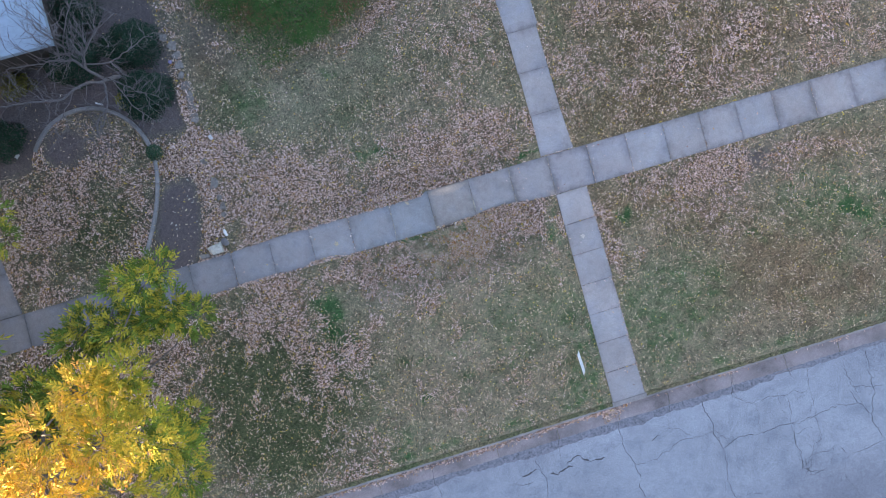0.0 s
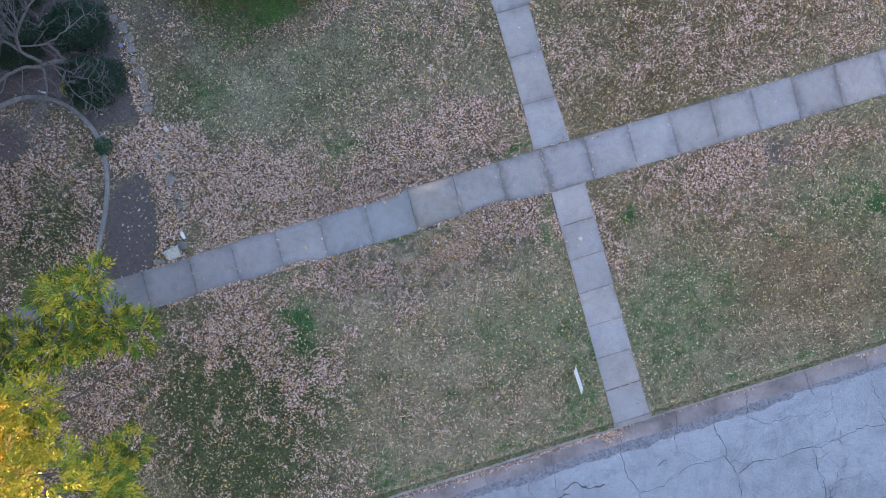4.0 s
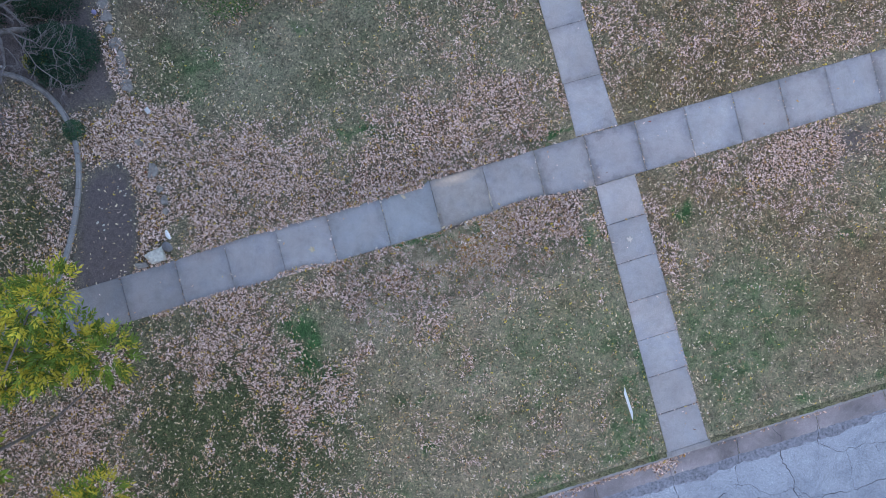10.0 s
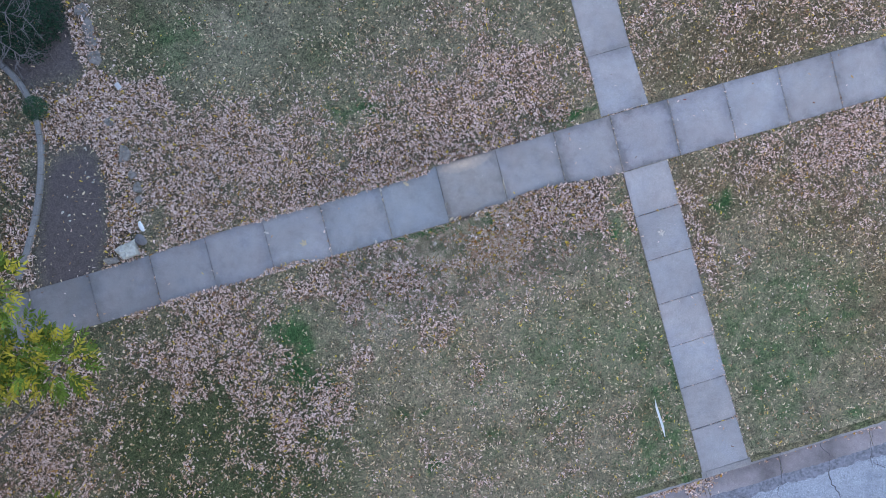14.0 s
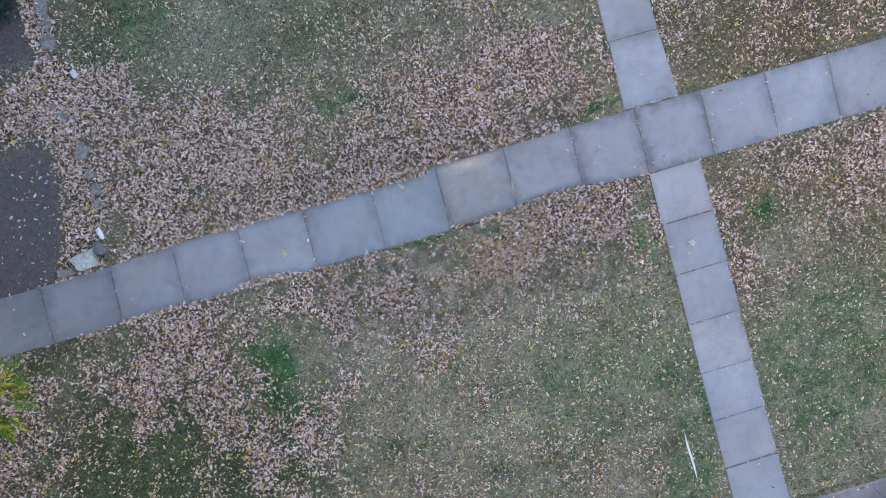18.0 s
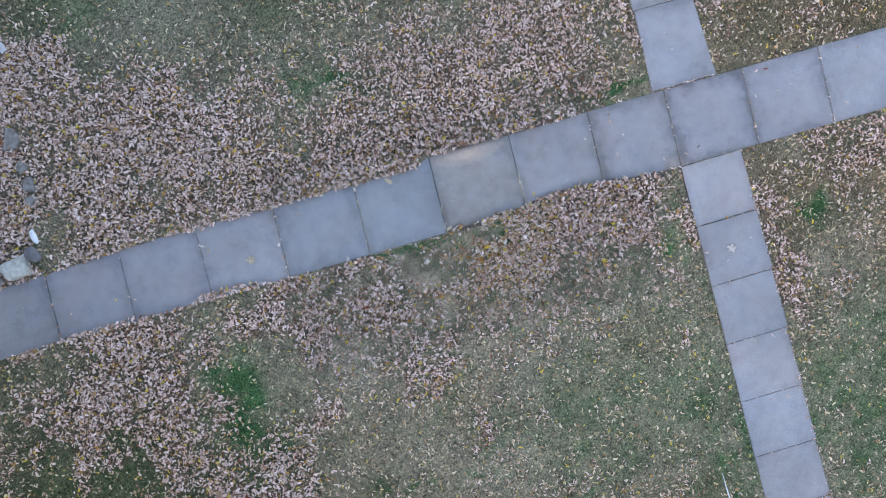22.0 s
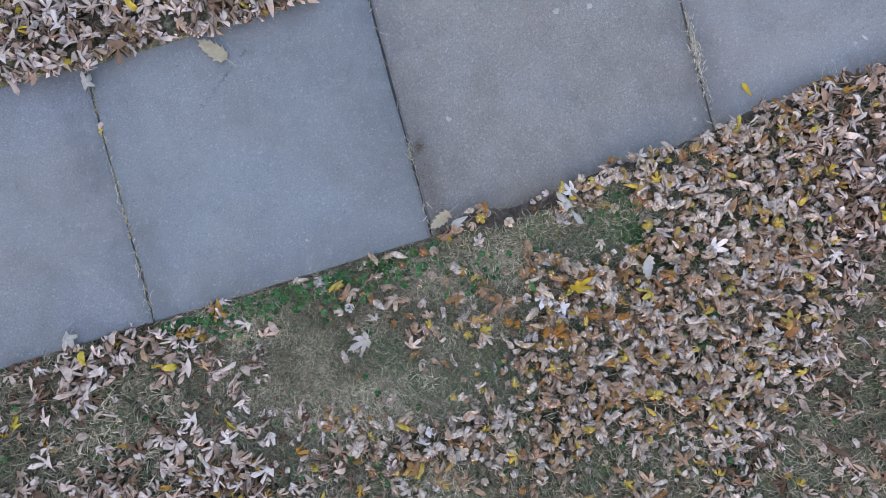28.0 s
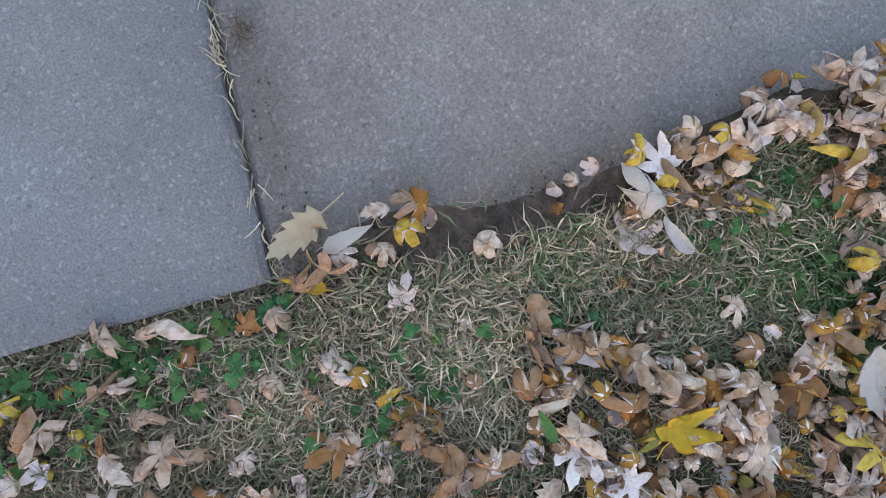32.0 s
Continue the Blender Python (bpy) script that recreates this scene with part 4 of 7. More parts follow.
FINE = ((3.74, -8.51, 6.33, -8.23), (7.83, -7.75, 7.76, -8.72), (7.24, -7.36, 7.82, -7.76), (7.82, -7.76, 8.36, -7.74), (8.36, -7.74, 9.54, -7.93), (8.86, -7.98, 8.71, -8.79), (10.86, -7.38, 10.85, -8.15), (10.85, -8.15, 11.8, -8.44),
        (9.45, -8.67, 9.52, -9.47), (9.52, -9.47, 9.06, -9.85), (9.7, -7.24, 9.58, -8.11), (9.58, -8.11, 9.37, -8.65), (8.64, -9.03, 9.37, -9.08), (9.06, -9.85, 9.88, -9.76), (9.88, -9.76, 9.53, -10.34), (10.0, -9.79, 10.19, -10.2),
        (10.19, -10.2, 11.43, -10.06), (4.95, -7.73, 5.84, -8.25), (6.51, -10.41, 7.28, -10.46), (9.89, -10.62, 10.19, -11.56), (-0.09, -7.95, 0.73, -8.04))
PATCHY = ((0.37, -7.82, 0.86, -7.74), (1.22, -7.98, 1.94, -8.0), (1.77, -7.85, 2.23, -7.74), (2.23, -7.74, 2.46, -7.99), (2.46, -7.99, 2.96, -8.05), (4.44, -7.98, 4.77, -7.91))
BROKEN = ((8.65, -10.15, 9.25, -10.38), (8.7, -10.43, 9.34, -10.37), (8.73, -9.75, 8.69, -10.17), (8.81, -9.94, 8.7, -10.43), (9.01, -9.83, 8.94, -10.24), (8.66, -10.2, 8.95, -9.95), (8.9, -10.4, 9.05, -10.1))
IN_GUTTER = ((1.72, -6.66, 1.6, -7.71), (7.39, -6.64, 7.2, -7.51), (5.4, -6.67, 5.01, -7.83), (6.26, -6.66, 6.31, -7.24), (9.1, -6.66, 9.2, -7.4), (10.8, -6.66, 10.86, -7.38), (-2.1, -6.66, -2.2, -7.9), (3.6, -6.9, 3.57, -7.3))
for lines, w in ((BROAD, 0.034), (FINE, 0.020), (PATCHY, 0.075), (BROKEN, 0.030), (IN_GUTTER, 0.022)):
    for x0, y0, x1, y1 in lines:
        p = crack((x0, y0), (x1, y1), w, 0.07, 0.42)
        nodes += p[3::5]
# a net of finer cracks between them, and more out of sight
for x in (-6.5, -3.4, 12.9, 14.6, 16.2):
    nodes += crack((x, -7.3), (x + rg.uniform(-0.7, 0.8), -9.5 - rg.uniform(0, 2)), 0.028)[4::6]
for _ in range(520):
    a, b = rg.sample(nodes, 2)
    d = math.hypot(a[0] - b[0], a[1] - b[1])
    if 0.2 < d < 1.0 and min(a[0], b[0]) > 6.2:
        crack(a, b, 0.012, 0.06, 0.5)
# the dark ragged seam where road and gutter meet
rg2 = random.Random(4)
up, dn = [], []
for i in range(560):
    x = -16 + 0.06 * i
    wide = 0.02 + 0.34 * float(fnoise(x, 0.0, 0.8, 2)) * (0.35 if 8.6 < x < 20 else 1.0)
    up.append((x, -7.06 - 0.05 * float(fnoise(x, 3.0, 1.2, 4)) + rg2.uniform(-0.015, 0.015), -0.1455))
    dn.append((x, -7.13 - wide + rg2.uniform(-0.025, 0.025), -0.1495))
SV = [p for q in zip(up, dn) for p in q]
ST = [t for i in range(len(up) - 1) for t in ((2 * i, 2 * i + 1, 2 * i + 3), (2 * i, 2 * i + 3, 2 * i + 2))]
link_obj("asphalt_seam", mesh_np("asphalt_seam", SV, ST, M_PATCH), kind="structure", label="dark ragged strip of asphalt lapping over the gutter", category="asphalt")
link_obj("road_cracks", mesh_np("road_cracks", CV, CT, M_CRACK), kind="stuff", label="dark branching cracks in the old asphalt", category="cracks")

# turf that has crept over the back of the kerb
VV, VT, VC = [], [], []
for x0, x1 in ((-16.0, 3.58), (4.66, 20.0)):
    n = int((x1 - x0) / 0.05)
    for i in range(n + 1):
        x = x0 + (x1 - x0) * i / n
        lip = -6.525 - 0.035 * float(fnoise(x, 1.0, 0.5, 3)) - 0.02 * float(vnoise(x, 2.0, 0.07, 6))
        o = len(VV)
        VV += [(x, -6.43, -0.026), (x, -6.48, -0.008), (x, lip, -0.017)]
        gg = float(green(np.array([x]), np.array([-6.3]))[0])
        cc = np.array([0.17, 0.135, 0.095]) * (1 - gg) + np.array([0.045, 0.09, 0.035]) * gg
        VC += [cc, cc, cc]
        if i:
            for k in (0, 1):
                VT += [(o - 3 + k, o - 2 + k, o + 1 + k), (o - 3 + k, o + 1 + k, o + k)]
link_obj("turf_edge", mesh_np("turf_edge", VV, VT, M_TURF, True, np.array(VC)), kind="structure", label="ragged edge of turf creeping over the kerb", category="lawn")

# ---------------------------------------------------------------- fallen leaves
def outline(kind, n, rg):
    """Half a leaf's outline is mirrored; length 1 along y, stem at y = 0."""
    if kind == "maple":
        key = [(90, 1.0), (83, 0.84), (77, 0.81), (73, 0.62), (69, 0.46), (65, 0.24), (61, 0.30), (56, 0.58), (51, 0.76), (45, 0.92), (39, 0.80), (33, 0.75), (27, 0.54), (20, 0.36), (14, 0.22),
               (7, 0.38), (-1, 0.54), (-11, 0.58), (-24, 0.46), (-42, 0.26), (-75, 0.10)]
    elif kind == "oak":
        key = [(90, 1.0), (84, 0.86), (78, 0.88), (76, 0.70), (68, 0.74), (66, 0.52), (54, 0.60), (50, 0.36), (34, 0.46), (24, 0.24), (0, 0.26), (-40, 0.12), (-80, 0.1)]
    else:
        key = [(90, 1.0), (82, 0.80), (72, 0.62), (60, 0.50), (45, 0.42), (25, 0.36), (0, 0.32), (-40, 0.24), (-80, 0.2)]
    if n == "mid":
        key = key[::2] if kind == "oval" else [k for i, k in enumerate(key) if i in ((0, 2, 4, 5, 7, 9, 11, 13, 14, 16, 18, 20) if kind == "maple" else (0, 1, 3, 4, 5, 6, 7, 8, 9, 11))]
    elif n == "fan":
        key = key[::2] if kind == "oval" else [k for i, k in enumerate(key) if i in ((0, 2, 5, 8, 10, 14, 17, 19) if kind == "maple" else (0, 2, 5, 6, 7, 8, 9, 11))]
    right = [(r * math.cos(radians(a)), r * math.sin(radians(a))) for a, r in key]
    wx = {"maple": 0.86, "oak": 0.8, "oval": 0.62}[kind]
    pts = [(x * wx * rg.uniform(0.88, 1.12), y + rg.gauss(0, 0.012)) for x, y in right]
    left = [(-x * rg.uniform(0.88, 1.12), y + rg.gauss(0, 0.015)) for x, y in pts[1:]][::-1]
    return pts + left


def litter_leaf(rg):
    """A small dry leaf seen from far off: a curled finger, a lobed hand or a bent scrap."""
    kind = rg.random()
    if kind < 0.6:
        turn, wide, n = rg.uniform(0.6, 2.4), rg.uniform(0.22, 0.38), 3
        rad = 0.95 / turn
        V, T = [], []
        for i in range(n + 1):
            a = turn * (i / n - 0.5)
            w = wide * (1.0, 1.15, 0.8, 0.25)[i] * rg.uniform(0.8, 1.2)
            for q in (-w / 2, w / 2):
                V.append(((rad + q) * math.cos(a) - rad, (rad + q) * math.sin(a), 0.10 * math.sin(math.pi * i / n) + (0.10 if q > 0 else 0.0) + rg.uniform(-0.04, 0.06)))
            if i:
                o = 2 * i
                T += [(o - 2, o - 1, o + 1), (o - 2, o + 1, o)]
        return np.array(V), np.array(T, int), None
    lobes = 8 if kind < 0.92 else 6
    a0, asp, bow = rg.uniform(0, 6.3), rg.uniform(0.5, 0.9), rg.uniform(0.10, 0.30)
    V = [(0, 0, bow)]
    for k in range(lobes):
        a = a0 + 2 * math.pi * k / lobes + rg.gauss(0, 0.16)
        r = rg.uniform(0.34, 0.54) * (rg.uniform(0.25, 0.6) if lobes == 8 and k % 2 else 1.0)
        V.append((r * math.cos(a), asp * r * math.sin(a), rg.uniform(-0.10, 0.10)))
    return np.array(V), np.array([(0, 1 + k, 1 + (k + 1) % lobes) for k in range(lobes)], int), None


def leaf_template(kind, n, rg, curl=None, stem=True):
    """Vertices, triangles and each vertex's side: 0 the leaf's face, 1 its paler back."""
    o = outline(kind, n, rg)
    m = len(o)
    c = (0.0, 0.24)
    rings = {"high": (0.42, 0.75, 1.0), "mid": (0.6, 1.0), "fan": (1.0,)}[n]
    V = [(*c, 0)] + [(c[0] + (x - c[0]) * f, c[1] + (y - c[1]) * f, 0) for f in rings for x, y in o]
    T = [(0, 1 + i, 1 + (i + 1) % m) for i in range(m)]
    for k in range(len(rings) - 1):
        p, r = 1 + k * m, 1 + (k + 1) * m
        for i in range(m):
            j = (i + 1) % m
            T += [(p + i, r + i, r + j), (p + i, r + j, p + j)]
    core = len(V)
    stem_t = []
    if n != "fan" and stem:
        b = len(V)
        bend = rg.uniform(-0.25, 0.25)
        V += [(-0.014, 0.02, 0.0), (0.014, 0.02, 0.0), (bend * 0.5 - 0.011, -0.28, 0.02), (bend * 0.5 + 0.011, -0.28, 0.02), (bend - 0.012, -0.55, 0.05), (bend + 0.012, -0.55, 0.05)]
        stem_t = [(b, b + 2, b + 3), (b, b + 3, b + 1), (b + 2, b + 4, b + 5), (b + 2, b + 5, b + 3)]
    V = np.array(V, float)
    V[:, 1] -= 0.30
    roll = rg.random()
    if curl is None and roll < 0.66:
        # lobes cupped towards the middle, more to one side than to the other
        k = rg.uniform(2.5, 4.4)
        r = np.hypot(V[:, 0], V[:, 1]) + 1e-6
        a = np.arctan2(V[:, 1], V[:, 0])
        kr = np.minimum(k * r * (1 + 0.28 * np.cos(a - rg.uniform(0, 6.3))), 2.7)
        q = np.sin(kr) / k / r
        V = np.stack([V[:, 0] * q, V[:, 1] * q, V[:, 2] + (1 - np.cos(kr)) / k * rg.uniform(0.55, 0.85)], 1)
        k1, k2 = rg.uniform(0.2, 1.8), rg.uniform(-0.5, 1.2)
    elif curl is None and roll < 0.93:
        # rolled along the midrib
        k1, k2 = rg.uniform(3.6, 7.0), rg.choice((0.6, 1.5, 2.6)) * rg.uniform(0.7, 1.2)
    elif curl is None:
        k1, k2 = rg.uniform(0.6, 2.2), rg.uniform(-1.2, 1.2)
    else:
        k1, k2 = curl, curl * 0.3
    ang = rg.gauss(0, 0.5)
    ca, sa = math.cos(ang), math.sin(ang)
    u, w = V[:, 0] * ca + V[:, 1] * sa, -V[:, 0] * sa + V[:, 1] * ca
    k1u = np.clip(k1 * u, -2.9, 2.9)
    z = V[:, 2] + (1 - np.cos(k1u)) / k1 + 0.25 * np.maximum(np.abs(u) - 2.9 / k1, 0)
    u = np.sin(k1u) / k1
    if abs(k2) > 0.05:
        z = z + (1 - np.cos(k2 * w)) / k2
        w = np.sin(k2 * w) / k2
    z = z + 0.03 * np.sin(7 * w + rg.uniform(0, 6)) * (np.abs(u) + 0.3) + 0.02 * np.sin(11 * u + rg.uniform(0, 6))
    V = np.stack([u * ca - w * sa, u * sa + w * ca, z], 1)
    T = np.array(T, int)
    C = V[:core]
    fn = np.cross(C[T[:, 1]] - C[T[:, 0]], C[T[:, 2]] - C[T[:, 0]])
    vn = np.zeros_like(C)
    for k in range(3):
        np.add.at(vn, T[:, k], fn)
    vn /= np.linalg.norm(vn, axis=1, keepdims=True) + 1e-9
    side = np.concatenate([np.zeros(len(V)), np.ones(core)])
    side[core:len(V)] = 0.8
    back = T[:, ::-1] + len(V)
    return np.concatenate([V, C - vn * 0.012]), np.concatenate([T, np.array(stem_t, int).reshape(-1, 3), back]), side


rl = random.Random(5)
KINDS = ["maple"] * 8 + ["oak", "oval"]
HIGH = [leaf_template(rl.choice(KINDS), "high", rl) for _ in range(30)]
MID = [leaf_template(rl.choice(KINDS), "mid", rl) for _ in range(40)]
FAN = [leaf_template(rl.choice(KINDS), "fan", rl) for _ in range(40)]
LOW = [litter_leaf(rl) for _ in range(60)]


def scatter(templates, x, y, z, size, tilt):
    """All the leaves at these places, as one set of arrays."""
    n = len(x)
    pick = RNG.integers(0, len(templates), n)
    rz = RNG.random(n) * 2 * np.pi
    ax, ay = RNG.normal(0, tilt, n), RNG.normal(0, tilt, n)
    flip = RNG.random(n) < (0.84 if templates[0][2] is not None else 0.0)
    VV, TT, CC, off = [], [], [], 0
    for k, (V, T, side) in enumerate(templates):
        idx = np.nonzero(pick == k)[0]
        if not len(idx):
            continue
        P = np.repeat(V[None], len(idx), 0) * size[idx, None, None]
        P[flip[idx], :, 2] *= -1
        P[:, :, 2] -= P[:, :, 2].min(1, keepdims=True)
        c, s = np.cos(ax[idx])[:, None], np.sin(ax[idx])[:, None]
        yy, zz = P[:, :, 1] * c - P[:, :, 2] * s, P[:, :, 1] * s + P[:, :, 2] * c
        c, s = np.cos(ay[idx])[:, None], np.sin(ay[idx])[:, None]
        xx, zz = P[:, :, 0] * c + zz * s, -P[:, :, 0] * s + zz * c
        zz = zz - np.minimum(zz.min(1, keepdims=True), 0) * 0.7
        c, s = np.cos(rz[idx])[:, None], np.sin(rz[idx])[:, None]
        P = np.stack([xx * c - yy * s + x[idx, None], xx * s + yy * c + y[idx, None], zz + z[idx, None]], 2)
        VV.append(P.reshape(-1, 3))
        TT.append((T[None] + (off + np.arange(len(idx)) * len(V))[:, None, None]).reshape(-1, 3))
        off += len(idx) * len(V)
        if side is not None:
            CC.append(np.tile(side, len(idx)))
    return np.concatenate(VV), np.concatenate(TT), np.repeat(np.concatenate(CC)[:, None], 3, 1) if CC else None


def leaf_places(x0, x1, y0, y1, per_m2, skip=None):
    n = int((x1 - x0) * (y1 - y0) * per_m2)
    x, y = RNG.uniform(x0, x1, n), RNG.uniform(y0, y1, n)
    d = leaves(x, y)
    keep = (RNG.random(n) < d ** 1.25) & (y < 8.0 - 0.2756 * x) & (x < 15.2 + 0.3 * y)  # cut to fit the camera's widest view
    if skip is not None:
        keep &= ~((x > skip[0]) & (x < skip[1]) & (y > skip[2]) & (y < skip[3]))
    x, y, d = x[keep], y[keep], d[keep]
    z = np.maximum(lawn_z(x, y), np.where(on_walk(x, y), -0.008, -1)) + 0.006 + RNG.random(len(x)) * 0.030 * d
    return x, y, z


CLOSE = (-2.6, 3.0, -1.7, 1.75)
litter = thing("leaf_litter", "dry fallen maple leaves, pale tan, brown and yellow, lying on grass", "fallen leaves", kind="stuff")
x, y, z = leaf_places(-15, 16.5, -6.4, 11, 1720, CLOSE)
thick = (leaves(x, y) + 0.12 * RNG.normal(0, 1, len(x)) > 0.30) | (RNG.random(len(x)) < 0.25)
one = ~thick
V, T, C = scatter(LOW, x[one], y[one], z[one], 0.043 + 0.042 * RNG.random(one.sum()) ** 1.5, 0.35)
link_obj("scattered_leaves", mesh_np("scattered_leaves", V, T, M_LITTER_OCHRE), parent=litter)
x, y, z = x[thick], y[thick], z[thick]
V, T, C = scatter(LOW, x, y, z, (0.040 + 0.042 * RNG.random(len(x)) ** 1.3) * (0.80 + 0.2 * step(0.2, 0.5, leaves(x, y))) * (1.0 + 0.16 * step(-1.0, -4.0, x)), 0.4)
link_obj("far_leaves", mesh_np("far_leaves", V, T, M_LITTER), parent=litter)
x, y, z = leaf_places(*CLOSE, 1850)
order = np.argsort(np.hypot(x - 0.45, y + 0.25))
x, y, z = x[order], y[order], z[order]
NPART = 300
NFINE = 2600
V, T, C = scatter(FAN, x[NFINE:], y[NFINE:], z[NFINE:], RNG.uniform(0.054, 0.092, len(x) - NFINE), 0.4)
link_obj("walkside_leaves", mesh_np("walkside_leaves", V, T, M_LITTER, True, C), parent=litter)
V, T, C = scatter(MID, x[NPART:NFINE], y[NPART:NFINE], z[NPART:NFINE], RNG.uniform(0.043, 0.078, NFINE - NPART), 0.4)
link_obj("near_leaves", mesh_np("near_leaves", V, T, M_LITTER_NEAR, True, C), parent=litter)
LEAF_ME = []
for V, T, side in HIGH:
    V = V.copy()
    C = np.repeat(side[:, None], 3, 1)
    V[:, 2] -= V[:, 2].min()
    LEAF_ME.append(mesh_np("leaf", V, T, M_LEAF, True, C))
    W = V.copy()
    W[:, 2] = W[:, 2].max() - W[:, 2]
    LEAF_ME.append(mesh_np("leaf", W, T, M_LEAF, True, C))


def put_leaf(x, y, z, size, turn, tilt=(0, 0), me=None, name="leaf"):
    ob = link_obj(name, me or (rl.choice(LEAF_ME[1::2]) if rl.random() < 0.55 else rl.choice(LEAF_ME[::2])), parent=litter)
    ob.matrix_basis = pose(x, y, z, tilt[0], tilt[1], turn) @ Matrix.Scale(size, 4)
    return ob


for i in range(min(NPART, len(x))):
    put_leaf(x[i], y[i], z[i], rl.uniform(0.045, 0.083), rl.uniform(0, 360), (rl.gauss(0, 12), rl.gauss(0, 12)))

# leaves that lie in the gutter and on the walks
gx = np.concatenate([RNG.uniform(-9, 3.4, 2300), RNG.normal(3.45, 0.28, 420), RNG.normal(7.3, 0.2, 40), RNG.normal(10.8, 0.2, 40), RNG.uniform(4.8, 15, 60)])
gy = -6.645 - np.abs(RNG.normal(0, 0.055, len(gx))) * np.where((gx > -4) & (gx < 1.5), 1.3, np.where(np.abs(gx - 3.55) < 0.35, 2.8, 0.8))
keep = RNG.random(len(gx)) < 0.35 + 0.65 * vnoise(gx, gy * 0, 0.7, 3)
gx, gy = gx[keep], gy[keep]
V, T, C = scatter(LOW, gx, gy, np.full(len(gx), -0.138) + RNG.random(len(gx)) * 0.02, RNG.uniform(0.05, 0.09, len(gx)), 0.35)
link_obj("gutter_leaves", mesh_np("gutter_leaves", V, T, M_LITTER), parent=litter)
wx = np.concatenate([RNG.uniform(-9, 14, 70), RNG.uniform(3.7, 4.6, 14), RNG.uniform(3.7, 4.5, 10)])
wy = np.concatenate([RNG.uniform(0.05, 1.15, 70), RNG.uniform(-6.3, -0.1, 14), RNG.uniform(1.3, 7, 10)])
keep = ~((wx > -1.4) & (wx < 2.4) & (wy > 0) & (wy < 1.2))
wx, wy = wx[keep], wy[keep]
V, T, C = scatter(LOW, wx, wy, np.full(len(wx), 0.002), RNG.uniform(0.03, 0.08, len(wx)), 0.15)
link_obj("stray_leaves", mesh_np("stray_leaves", V, T, M_LITTER), parent=litter)
# scraps caught in the joints and along the street walk's edges
jr = random.Random(8)
jx, jy = [], []
for k in range(-7, 12):
    if k in (0, 1):
        continue
    for _ in range(int(jr.choice((6, 14, 30)) * (0.5 if k == 2 else 1))):
        q = jr.choice((jr.uniform(0.02, 1.15), jr.gauss(1.0, 0.15), jr.gauss(0.15, 0.12)))
        if 0.0 < q < 1.17:
            jx.append(JX[k] + SKEW * q + jr.gauss(0, 0.007))
            jy.append(q)
for yj in ys[1:-1]:
    for _ in range(jr.randint(10, 26)):
        jx.append(jr.uniform(3.68, 4.64))
        jy.append(yj + 0.012 * (jx[-1] - 3.7) + jr.gauss(0, 0.007))
    for _ in range(9):
        jx.append(4.66 + 0.013 * yj + jr.gauss(0, 0.035))
        jy.append(yj + jr.gauss(0, 0.05))
for _ in range(190):
    jy.append(jr.uniform(-6.3, -0.15))
    jx.append(4.685 + 0.013 * jy[-1] + jr.gauss(0, 0.018))
for _ in range(60):
    jx.append(jr.uniform(3.62, 4.6))
    jy.append(1.205 + jr.gauss(0, 0.008))
jx, jy = np.array(jx), np.array(jy)
V, T, C = scatter(LOW, jx, jy, np.full(len(jx), -0.004), RNG.uniform(0.012, 0.046, len(jx)) * np.where(RNG.random(len(jx)) < 0.12, 1.8, 1.0), 0.2)
link_obj("joint_scraps", mesh_np("joint_scraps", V, T, M_LITTER), parent=litter)


